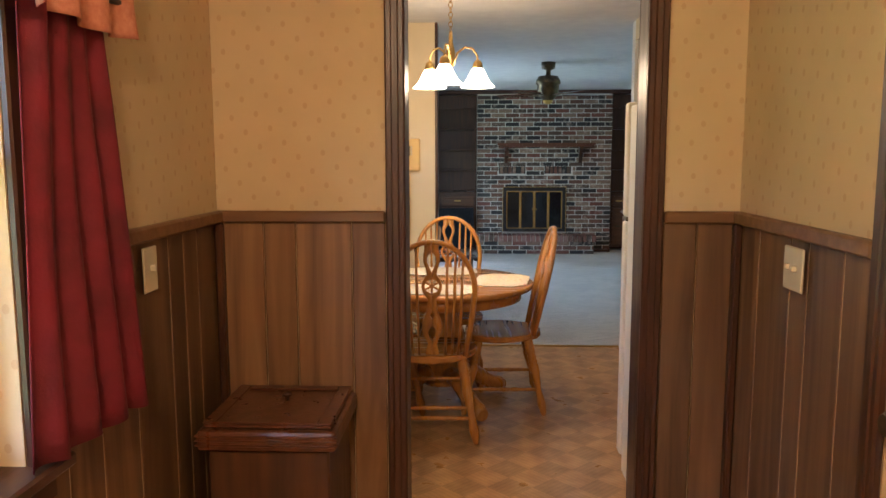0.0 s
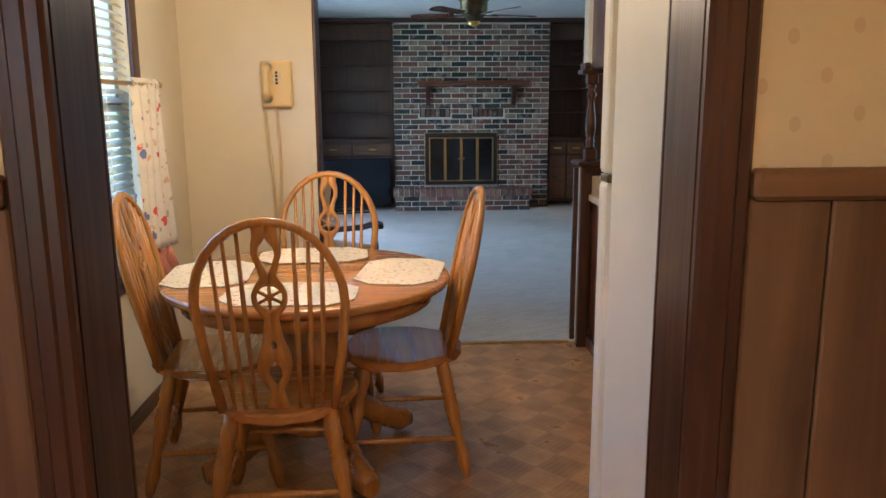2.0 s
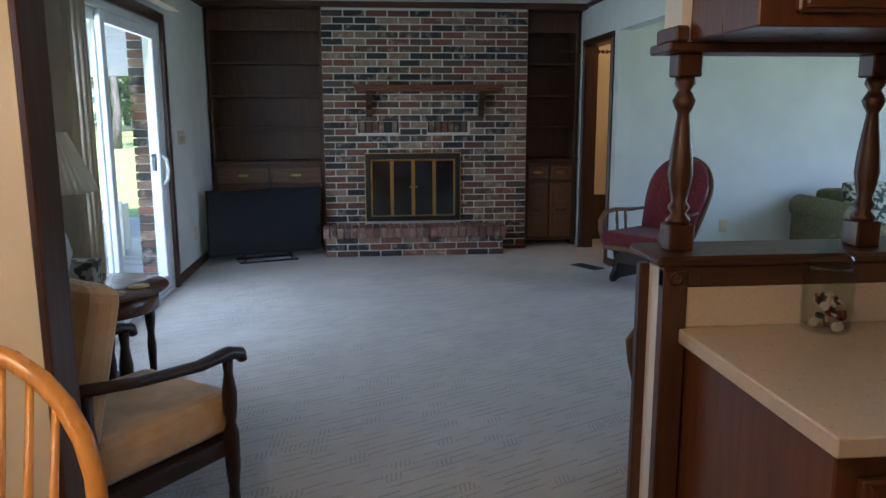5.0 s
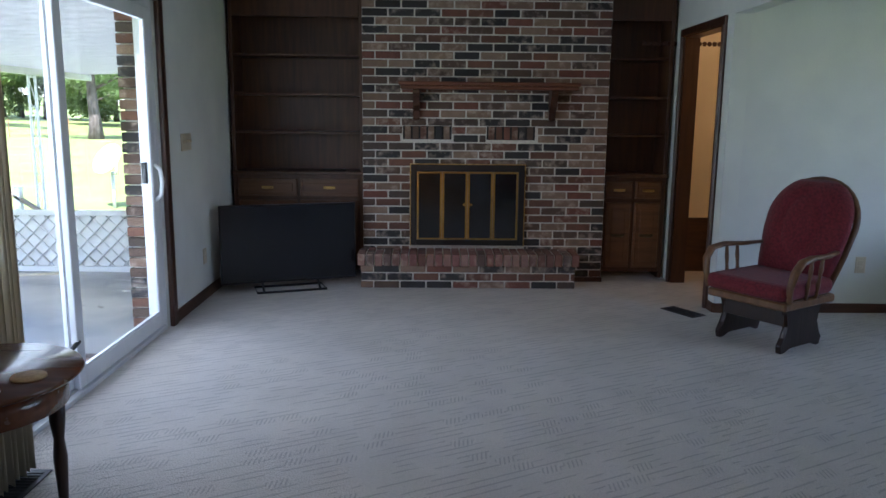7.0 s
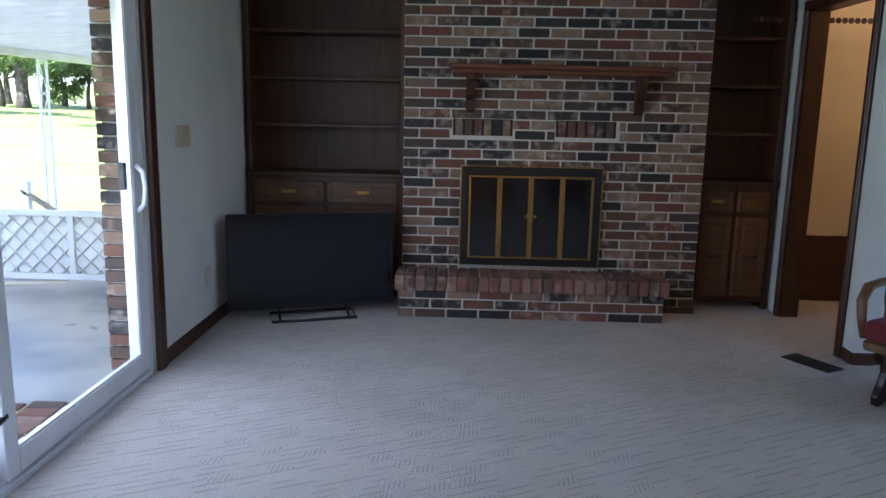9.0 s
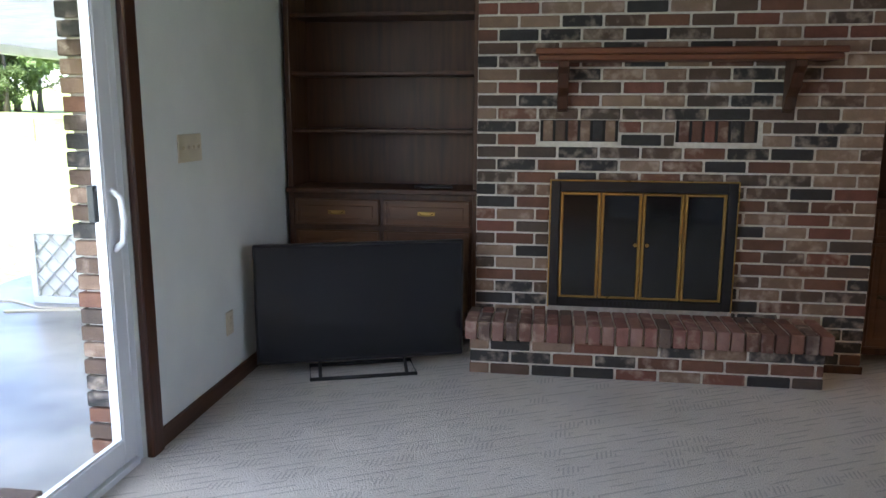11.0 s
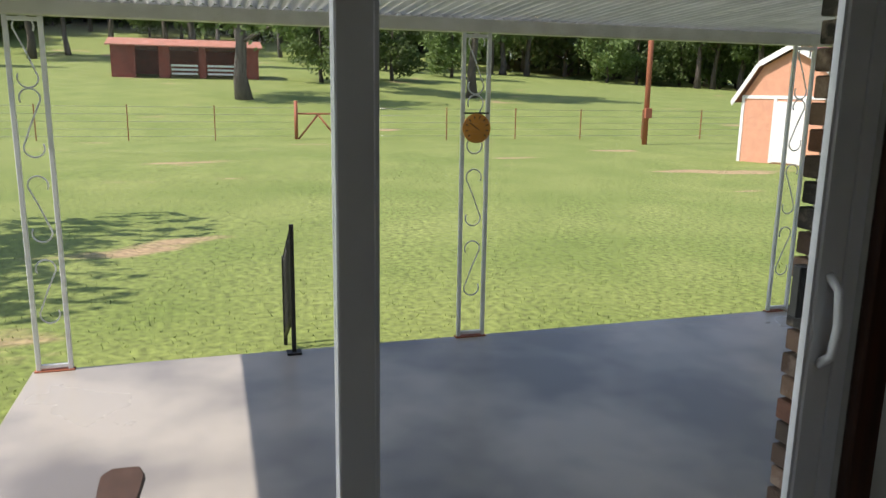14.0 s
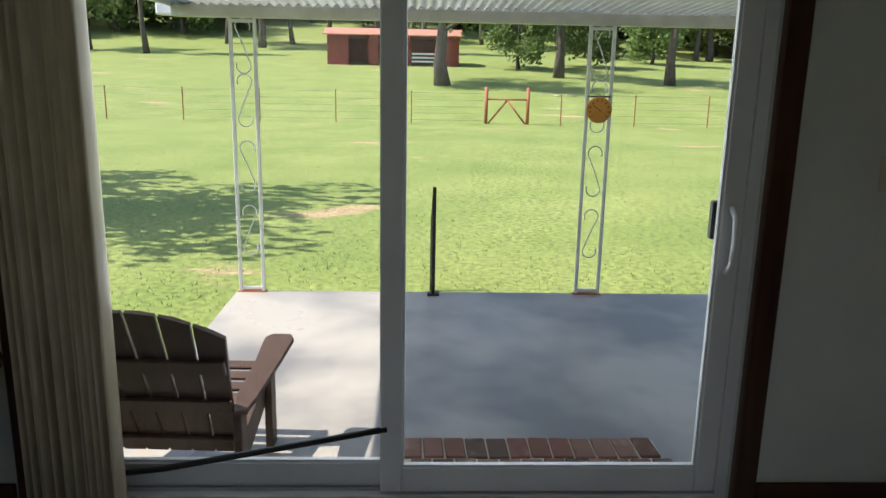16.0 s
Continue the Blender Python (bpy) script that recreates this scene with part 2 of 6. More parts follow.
def wallpaper():
    m = mat("sprig_wallpaper", (0.60, 0.455, 0.265), (0.56, 0.42, 0.24), 0.75, 4, bump=0.05, bump_scale=120)
    n, l, b = nodes_of(m)
    src = b.inputs["Base Color"].links[0].from_socket
    tc, mp, v, lt, mx = n.new("ShaderNodeTexCoord"), n.new("ShaderNodeMapping"), n.new("ShaderNodeTexVoronoi"), n.new("ShaderNodeMath"), n.new("ShaderNodeMix")
    xyz, flat = n.new("ShaderNodeSeparateXYZ"), n.new("ShaderNodeCombineXYZ")
    l.new(tc.outputs["Object"], xyz.inputs[0])
    ad = n.new("ShaderNodeMath")
    l.new(xyz.outputs[0], ad.inputs[0])
    l.new(xyz.outputs[1], ad.inputs[1])
    l.new(ad.outputs[0], flat.inputs[0])
    l.new(xyz.outputs[2], flat.inputs[1])
    mp.inputs["Rotation"].default_value = (0, 0, radians(38))
    mp.inputs["Scale"].default_value = (17, 13, 1)
    l.new(flat.outputs[0], mp.inputs["Vector"])
    v.voronoi_dimensions = "2D"
    v.inputs["Randomness"].default_value = 0.0
    v.inputs["Scale"].default_value = 1.0
    l.new(mp.outputs[0], v.inputs["Vector"])
    lt.operation = "LESS_THAN"
    lt.inputs[1].default_value = 0.13
    l.new(v.outputs["Distance"], lt.inputs[0])
    sc = n.new("ShaderNodeMath")
    sc.operation = "MULTIPLY"
    sc.inputs[1].default_value = 0.4
    l.new(lt.outputs[0], sc.inputs[0])
    mx.data_type = "RGBA"
    mx.inputs[7].default_value = (0.42, 0.24, 0.13, 1)
    l.new(sc.outputs[0], mx.inputs[0])
    l.new(src, mx.inputs[6])
    l.new(mx.outputs[2], b.inputs["Base Color"])
    return m


M["wallpaper"] = wallpaper()


def math_node(n, l, op, a, b=None, c=None):
    q = n.new("ShaderNodeMath")
    q.operation = op
    for i, v in enumerate((a, b, c)):
        if v is None:
            continue
        if isinstance(v, (int, float)):
            q.inputs[i].default_value = v
        else:
            l.new(v, q.inputs[i])
    return q.outputs[0]


def carpet():
    """Cut-and-loop carpet: low ribs along one diagonal, broken by blocks of short cross ribs."""
    m = mat("cut_loop_carpet", (0.62, 0.575, 0.52), (0.55, 0.51, 0.46), 0.95, 3, 6, sheen=0.25)
    n, l, b = nodes_of(m)
    tc = n.new("ShaderNodeTexCoord")

    def turned(deg, sx, sy):
        mp = n.new("ShaderNodeMapping")
        mp.inputs["Rotation"].default_value = (0, 0, radians(deg))
        l.new(tc.outputs["Object"], mp.inputs["Vector"])
        xyz = n.new("ShaderNodeSeparateXYZ")
        l.new(mp.outputs[0], xyz.inputs[0])
        return math_node(n, l, "MULTIPLY", xyz.outputs[0], sx), math_node(n, l, "MULTIPLY", xyz.outputs[1], sy), mp.outputs[0]
    u, v, rot = turned(-27, 1, 1)

    def cells(width, row, gap, offset):
        c = n.new("ShaderNodeTexBrick")
        c.offset, c.inputs["Scale"].default_value = offset, 1.0
        c.inputs["Brick Width"].default_value, c.inputs["Row Height"].default_value, c.inputs["Mortar Size"].default_value = width, row, gap
        c.inputs["Mortar Smooth"].default_value = 0.6
        c.inputs["Color1"].default_value, c.inputs["Color2"].default_value, c.inputs["Mortar"].default_value = (0, 0, 0, 1), (1, 1, 1, 1), (0, 0, 0, 1)
        l.new(rot, c.inputs["Vector"])
        return c
    block = cells(0.115, 0.075, 0.012, 0.31)
    pick = math_node(n, l, "GREATER_THAN", block.outputs["Color"], 0.83)
    slash = math_node(n, l, "SINE", math_node(n, l, "MULTIPLY", math_node(n, l, "SUBTRACT", u, math_node(n, l, "MULTIPLY", v, 0.55)), 300))
    cross = math_node(n, l, "MULTIPLY", math_node(n, l, "GREATER_THAN", slash, 0.35), pick)
    no = n.new("ShaderNodeTexNoise")
    no.inputs["Scale"].default_value, no.inputs["Detail"].default_value = 140, 6
    l.new(tc.outputs["Object"], no.inputs["Vector"])
    dash = n.new("ShaderNodeTexNoise")
    dash.inputs["Scale"].default_value, dash.inputs["Detail"].default_value = 1.0, 1.0
    stretch = n.new("ShaderNodeMapping")
    stretch.inputs["Scale"].default_value = (5, 26, 1)
    l.new(rot, stretch.inputs["Vector"])
    l.new(stretch.outputs[0], dash.inputs["Vector"])
    rib = math_node(n, l, "GREATER_THAN", math_node(n, l, "SINE", math_node(n, l, "MULTIPLY", v, 150)), 0.72)
    line = math_node(n, l, "MULTIPLY", math_node(n, l, "MULTIPLY", rib, math_node(n, l, "SUBTRACT", 1.0, pick)), math_node(n, l, "GREATER_THAN", dash.outputs[0], 0.50))
    groove = math_node(n, l, "MAXIMUM", line, cross)
    h = math_node(n, l, "SUBTRACT", math_node(n, l, "MULTIPLY", no.outputs[0], 2.2), groove)
    bp = n.new("ShaderNodeBump")
    bp.inputs["Strength"].default_value, bp.inputs["Distance"].default_value = 1.0, 0.011
    src = b.inputs["Base Color"].links[0].from_socket
    hs = n.new("ShaderNodeHueSaturation")
    # groove shade put into the colour: value falls with pile height
    l.new(math_node(n, l, "MULTIPLY_ADD", h, 0.30, 0.80), hs.inputs["Value"])
    l.new(src, hs.inputs["Color"])
    l.new(hs.outputs[0], b.inputs["Base Color"])
    l.new(h, bp.inputs["Height"])
    l.new(bp.outputs[0], b.inputs["Normal"])
    return m


M["carpet"] = carpet()


def vinyl():
    """Sheet vinyl printed like small parquet blocks."""
    m = mat("parquet_print_vinyl", (0.46, 0.27, 0.115), (0.33, 0.18, 0.075), 0.3, 9, 6, bump=0.05, bump_scale=30)
    n, l, b = nodes_of(m)
    src = b.inputs["Base Color"].links[0].from_socket
    tc, mp = n.new("ShaderNodeTexCoord"), n.new("ShaderNodeMapping")
    mp.inputs["Rotation"].default_value = (0, 0, radians(45))
    l.new(tc.outputs["Object"], mp.inputs["Vector"])
    ch = n.new("ShaderNodeTexChecker")
    ch.inputs["Scale"].default_value = 7.0
    l.new(mp.outputs[0], ch.inputs["Vector"])
    xyz = n.new("ShaderNodeSeparateXYZ")
    l.new(mp.outputs[0], xyz.inputs[0])
    sx = math_node(n, l, "SINE", math_node(n, l, "MULTIPLY", xyz.outputs[0], 260))
    sy = math_node(n, l, "SINE", math_node(n, l, "MULTIPLY", xyz.outputs[1], 260))
    st = n.new("ShaderNodeMix")
    l.new(ch.outputs["Fac"], st.inputs[0])
    l.new(sx, st.inputs[2])
    l.new(sy, st.inputs[3])
    val = math_node(n, l, "MULTIPLY_ADD", st.outputs[0], 0.07, math_node(n, l, "MULTIPLY_ADD", ch.outputs["Fac"], 0.26, 0.85))
    hs = n.new("ShaderNodeHueSaturation")
    l.new(val, hs.inputs["Value"])
    l.new(src, hs.inputs["Color"])
    l.new(hs.outputs[0], b.inputs["Base Color"])
    return m


M["vinyl"] = vinyl()


def brick_mat(name, ramp, rough=0.85, by="object"):
    """Fired brick whose colour changes from piece to piece, with pale smears."""
    m = mat(name, (0.3, 0.2, 0.15), None, rough, 30, bump=0.5, bump_scale=70)
    n, l, b = nodes_of(m)
    if by == "object":
        rnd = n.new("ShaderNodeObjectInfo").outputs["Random"]
    else:
        rnd = n.new("ShaderNodeNewGeometry").outputs["Random Per Island"]
    cr = n.new("ShaderNodeValToRGB")
    cr.color_ramp.interpolation = "CONSTANT"
    e = cr.color_ramp.elements
    e[0].position, e[0].color = 0, (*ramp[0], 1)
    e[1].position, e[1].color = 1 / len(ramp), (*ramp[1], 1)
    for i, c in enumerate(ramp[2:], 2):
        q = e.new(i / len(ramp))
        q.color = (*c, 1)
    l.new(rnd, cr.inputs[0])
    tc, no = n.new("ShaderNodeTexCoord"), n.new("ShaderNodeTexNoise")
    off = n.new("ShaderNodeVectorMath")
    off.operation = "MULTIPLY_ADD"
    l.new(rnd, off.inputs[0])
    off.inputs[1].default_value = (91, 53, 71)
    l.new(tc.outputs["Object"], off.inputs[2])
    no.inputs["Scale"].default_value, no.inputs["Detail"].default_value = 16, 6
    l.new(off.outputs[0], no.inputs["Vector"])
    mr = n.new("ShaderNodeMapRange")
    mr.inputs[1].default_value, mr.inputs[2].default_value, mr.inputs[4].default_value = 0.5, 0.72, 0.6
    l.new(no.outputs[0], mr.inputs[0])
    gate = math_node(n, l, "GREATER_THAN", math_node(n, l, "FRACT", math_node(n, l, "MULTIPLY", rnd, 7.31)), 0.45)
    mx = n.new("ShaderNodeMix")
    mx.data_type = "RGBA"
    mx.inputs[7].default_value = (0.45, 0.36, 0.29, 1)
    l.new(math_node(n, l, "MULTIPLY", mr.outputs[0], gate), mx.inputs[0])
    l.new(cr.outputs[0], mx.inputs[6])
    hs = n.new("ShaderNodeHueSaturation")
    l.new(math_node(n, l, "MULTIPLY_ADD", no.outputs[0], 0.7, 0.65), hs.inputs["Value"])
    l.new(mx.outputs[2], hs.inputs["Color"])
    l.new(hs.outputs[0], b.inputs["Base Color"])
    return m


OLD_BRICK = [(0.032, 0.030, 0.029), (0.13, 0.062, 0.040), (0.21, 0.135, 0.092), (0.040, 0.037, 0.034), (0.16, 0.075, 0.047), (0.10, 0.064, 0.045), (0.25, 0.17, 0.12), (0.035, 0.032, 0.030), (0.17, 0.068, 0.047), (0.078, 0.056, 0.043)]
RED_BRICK = [(0.20, 0.095, 0.07), (0.24, 0.13, 0.10), (0.15, 0.075, 0.055), (0.22, 0.10, 0.08), (0.12, 0.08, 0.065), (0.26, 0.15, 0.12)]
M["brick"] = brick_mat("reclaimed_brick", OLD_BRICK)
M["brick_stuff"] = brick_mat("reclaimed_brick_joined", OLD_BRICK, by="island")
M["brick_red"] = brick_mat("red_brick", RED_BRICK)


def grass_mat():
    m = mat("lawn", (0.15, 0.205, 0.04), (0.22, 0.265, 0.07), 0.95, 0.5, 9, 0.6, 30, lo=0.3, hi=0.7)
    n, l, b = nodes_of(m)
    src = b.inputs["Base Color"].links[0].from_socket
    tc, no = n.new("ShaderNodeTexCoord"), n.new("ShaderNodeTexNoise")
    no.inputs["Scale"].default_value, no.inputs["Detail"].default_value = 0.33, 7
    mp = n.new("ShaderNodeMapping")
    mp.inputs["Scale"].default_value = (1.5, 0.6, 1)
    l.new(tc.outputs["Object"], mp.inputs["Vector"])
    l.new(mp.outputs[0], no.inputs["Vector"])
    mr = n.new("ShaderNodeMapRange")
    mr.inputs[1].default_value, mr.inputs[2].default_value, mr.inputs[4].default_value = 0.655, 0.70, 0.8
    l.new(no.outputs[0], mr.inputs[0])
    mx = n.new("ShaderNodeMix")
    mx.data_type = "RGBA"
    mx.inputs[7].default_value = (0.42, 0.28, 0.17, 1)
    l.new(mr.outputs[0], mx.inputs[0])
    l.new(src, mx.inputs[6])
    fine = n.new("ShaderNodeTexNoise")
    fine.inputs["Scale"].default_value, fine.inputs["Detail"].default_value = 14, 6
    l.new(tc.outputs["Object"], fine.inputs["Vector"])
    hs = n.new("ShaderNodeHueSaturation")
    l.new(math_node(n, l, "MULTIPLY_ADD", fine.outputs[0], 2.2, -0.12), hs.inputs["Value"])
    l.new(mx.outputs[2], hs.inputs["Color"])
    l.new(hs.outputs[0], b.inputs["Base Color"])
    return m


M["grass"] = grass_mat()
M["leaf"] = mat("leaves", (0.11, 0.17, 0.05), (0.16, 0.23, 0.075), 0.7, 1.2, 4, rand=0.25)
M["leaf_dark"] = mat("pine_needles", (0.075, 0.12, 0.045), (0.12, 0.17, 0.06), 0.8, 1.2, 4, rand=0.2)

for key in ("leaf", "leaf_dark"):
    n, l, b = nodes_of(M[key])
    tr, mx = n.new("ShaderNodeBsdfTranslucent"), n.new("ShaderNodeMixShader")
    mx.inputs[0].default_value = 0.45
    l.new(b.inputs["Base Color"].links[0].from_socket, tr.inputs[0])
    l.new(b.outputs[0], mx.inputs[1])
    l.new(tr.outputs[0], mx.inputs[2])
    l.new(mx.outputs[0], n["Material Output"].inputs[0])

# ---- mesh helpers ----
def box(bm, x0, x1, y0, y1, z0, z1, m=None):
    vs = [bm.verts.new((x, y, z)) for x in (x0, x1) for y in (y0, y1) for z in (z0, z1)]
    fs = [bm.faces.new([vs[i] for i in f]) for f in ((0, 1, 3, 2), (4, 6, 7, 5), (0, 4, 5, 1), (2, 3, 7, 6), (0, 2, 6, 4), (1, 5, 7, 3))]
    if m is not None:
        bmesh.ops.transform(bm, matrix=m, verts=vs)
    return fs


def rbox(bm, x0, x1, y0, y1, z0, z1, r=0.005, m=None, seg=1):
    t = bmesh.new()
    box(t, x0, x1, y0, y1, z0, z1)
    bmesh.ops.bevel(t, geom=t.edges[:], offset=min(r, (x1 - x0) * 0.45, (y1 - y0) * 0.45, (z1 - z0) * 0.45), segments=seg, affect="EDGES", profile=0.5)
    join(bm, t, m)


def join(bm, t, m=None):
    if m is not None:
        bmesh.ops.transform(t, matrix=m, verts=t.verts)
    me = bpy.data.meshes.new("tmp")
    t.to_mesh(me)
    t.free()
    bm.from_mesh(me)
    bpy.data.meshes.remove(me)


def lathe(bm, prof, seg=14, m=None):
    """Turn a profile of (radius, height) round the z axis."""
    rings = []
    t = bmesh.new()
    for r, z in prof:
        rings.append([t.verts.new((max(r, 0.0004) * math.cos(2 * math.pi * i / seg), max(r, 0.0004) * math.sin(2 * math.pi * i / seg), z)) for i in range(seg)])
    for a, b in zip(rings, rings[1:]):
        for i in range(seg):
            t.faces.new((a[i], a[(i + 1) % seg], b[(i + 1) % seg], b[i]))
    t.faces.new(rings[0][::-1])
    t.faces.new(rings[-1])
    for f in t.faces:
        f.smooth = len(f.verts) == 4
    join(bm, t, m)


def tube(bm, pts, rad, seg=8, flat=1.0, closed=False):
    """Sweep a round section along points; rad is a number or one per point."""
    pts = [Vector(p) for p in pts]
    k = len(pts)
    rads = rad if isinstance(rad, (list, tuple)) else [rad] * k
    rings, prev = [], None
    for i, p in enumerate(pts):
        a = pts[i - 1] if (i or closed) else pts[i]
        b = pts[(i + 1) % k] if (i < k - 1 or closed) else pts[i]
        d = (b - a).normalized()
        if prev is None:
            u = d.orthogonal().normalized()
            if abs(d.z) < 0.9:
                u = d.cross(Vector((0, 0, 1))).normalized()
        else:
            u = (prev - d * prev.dot(d)).normalized()
        prev = u
        w = d.cross(u)
        rings.append([bm.verts.new(p + rads[i] * (math.cos(2 * math.pi * j / seg) * u + flat * math.sin(2 * math.pi * j / seg) * w)) for j in range(seg)])
    pairs = list(zip(rings, rings[1:])) + ([(rings[-1], rings[0])] if closed else [])
    for a, b in pairs:
        for j in range(seg):
            f = bm.faces.new((a[j], a[(j + 1) % seg], b[(j + 1) % seg], b[j]))
            f.smooth = True
    if not closed:
        bm.faces.new(rings[0][::-1])
        bm.faces.new(rings[-1])


def prism(bm, outline, depth, m=None, bevel=0.0):
    """A flat outline in x, y given thickness along z."""
    t = bmesh.new()
    a = [t.verts.new((x, y, 0)) for x, y in outline]
    b = [t.verts.new((x, y, depth)) for x, y in outline]
    t.faces.new(a[::-1])
    t.faces.new(b)
    k = len(a)
    for i in range(k):
        t.faces.new((a[i], a[(i + 1) % k], b[(i + 1) % k], b[i]))
    if bevel:
        bmesh.ops.bevel(t, geom=t.edges[:], offset=bevel, segments=1, affect="EDGES")
    join(bm, t, m)


def surf(bm, fn, nu, nv, thick=0.0):
    """A curved sheet from fn(u, v) with u and v in 0..1."""
    t = bmesh.new()
    g = [[t.verts.new(fn(i / nu, j / nv)) for j in range(nv + 1)] for i in range(nu + 1)]
    for i in range(nu):
        for j in range(nv):
            f = t.faces.new((g[i][j], g[i + 1][j], g[i + 1][j + 1], g[i][j + 1]))
            f.smooth = True
    if thick:
        bmesh.ops.recalc_face_normals(t, faces=t.faces)
        bmesh.ops.solidify(t, geom=t.faces[:], thickness=thick)
    join(bm, t)


def part(name, bm, material, parent=None, label=""):
    me = bpy.data.meshes.new(name)
    bmesh.ops.recalc_face_normals(bm, faces=bm.faces)
    bm.to_mesh(me)
    bm.free()
    me.materials.append(material)
    ob = new(name, me)
    if parent is not None:
        ob.parent = parent
    if label:
        tagged(ob, label)
    return ob


def thing(name, label, category, m=None, group=""):
    ob = new(name)
    ob.empty_display_size = 0.1
    if m is not None:
        ob.matrix_basis = m
    return tagged(ob, label, category, group)


def one(name, material, *boxes, parent=None, label="", r=0.0):
    bm = bmesh.new()
    for b in boxes:
        if r:
            rbox(bm, *b, r=r)
        else:
            box(bm, *b)
    return part(name, bm, material, parent, label)


def structure(name, material, *boxes, label="", r=0.0):
    return tagged(one(name, material, *boxes, r=r), label, kind="structure")


CEIL = 2.44
# ---- floors and ceilings ----
structure("floor_vinyl", M["vinyl"], (-1.2, 3.4, -1.3, 6.16, -0.1, 0.0), label="brown parquet-print sheet vinyl floor")
structure("floor_carpet", M["carpet"], (-1.36, 6.2, 6.16, 12.6, -0.1, 0.006), label="beige patterned cut and loop carpet")
structure("threshold_trim", M["brass"], (-0.36, 1.05, 6.145, 6.175, 0.0, 0.010), label="thin metal strip where carpet meets vinyl", r=0.003)
structure("ceiling", M["ceiling"], (-1.36, 6.2, -1.3, 12.6, CEIL, CEIL + 0.12), label="white textured ceiling")
# ---- entry walls ----
structure("wall_entry_left", M["wallpaper"], (-1.07, -0.93, -1.2, 0.7, 0.0, CEIL), (-1.07, -0.93, 0.7, 1.80, 0.0, 0.86), (-1.07, -0.93, 0.7, 1.80, 2.05, CEIL), (-1.07, -0.93, 1.80, 2.94, 0.0, CEIL), label="beige sprigged wallpaper wall")
structure("wall_entry_right", M["wallpaper"], (0.814, 0.95, -1.2, 1.18, 0.0, CEIL), (0.814, 0.95, 1.18, 2.00, 2.03, CEIL), (0.814, 0.95, 2.00, 2.94, 0.0, CEIL), label="beige sprigged wallpaper wall")
structure("wall_entry_back", M["wallpaper"], (-1.07, 1.02, -1.32, -1.2, 0.0, CEIL), label="beige wallpapered wall")
structure("wall_entry_kitchen", M["wallpaper"], (-1.20, -0.305, 2.94, 3.05, 0.0, CEIL), (0.515, 3.4, 2.94, 3.05, 0.0, CEIL), (-0.305, 0.515, 2.94, 3.05, 2.045, CEIL), label="beige wallpapered wall with a doorway")
# ---- kitchen walls ----
structure("wall_kitchen_left", M["cream"], (-1.20, -1.06, 3.06, 4.00, 0.0, CEIL), (-1.20, -1.06, 4.00, 5.38, 0.0, 0.70), (-1.20, -1.06, 4.00, 5.38, 2.05, CEIL), (-1.20, -1.06, 5.38, 6.115, 0.0, CEIL), label="cream painted kitchen wall")
structure("wall_phone", M["cream"], (-1.30, -0.362, 6.115, 6.23, 0.0, CEIL), label="cream painted wall beside the opening")
structure("wall_kitchen_right", M["cream"], (3.4, 3.52, 2.94, 6.2, 0.0, CEIL), label="cream painted kitchen wall")
structure("wall_kitchen_rear", M["cream"], (-1.06, -0.37, 3.05, 3.06, 0.0, CEIL), (0.58, 3.4, 3.05, 3.06, 0.0, CEIL), (-0.37, 0.58, 3.05, 3.06, 2.11, CEIL), label="cream painted kitchen wall")
# ---- living room walls ----
structure("wall_patio", M["plaster"], (-1.30, -1.18, 6.23, 8.10, 0.0, CEIL), (-1.30, -1.18, 8.10, 10.49, 2.06, CEIL), (-1.30, -1.18, 10.49, 12.45, 0.0, CEIL), label="white plaster wall with a sliding patio door")
structure("wall_chimney", M["plaster"], (-1.30, 6.1, 12.45, 12.57, 0.0, CEIL), label="white plaster wall")
structure("wall_hall_door", M["plaster"], (2.57, 2.69, 10.93, 11.10, 0.0, CEIL), (2.57, 2.69, 11.10, 11.93, 2.04, CEIL), (2.57, 2.69, 11.93, 12.45, 0.0, CEIL), label="white plaster wall with a hall doorway")
structure("wall_header", M["plaster"], (2.57, 2.69, 6.2, 10.93, 2.09, CEIL), label="white plaster header over a wide opening")
structure("wall_front_room_far", M["plaster"], (2.69, 6.1, 10.95, 11.07, 0.0, CEIL), label="pale plaster wall of the front room")
# side wall is out of view; its window opening is assumed, to admit daylight
structure("wall_front_room_side", M["plaster"], (6.0, 6.12, 6.2, 12.6, 0.0, 0.8), (6.0, 6.12, 6.2, 12.6, 2.1, CEIL), (6.0, 6.12, 6.2, 7.4, 0.8, 2.1), (6.0, 6.12, 9.8, 12.6, 0.8, 2.1), label="pale plaster wall out of view with an assumed window opening")
structure("wall_front_room_near", M["plaster"], (3.4, 6.12, 6.08, 6.20, 0.0, CEIL), label="pale plaster wall")
structure("wall_hall_end", M["cream"], (4.4, 4.5, 11.07, 12.45, 0.0, CEIL), (2.69, 4.4, 12.43, 12.45, 0.0, CEIL), (2.69, 4.4, 11.07, 11.08, 0.0, CEIL), label="cream hall wall lit by a lamp")
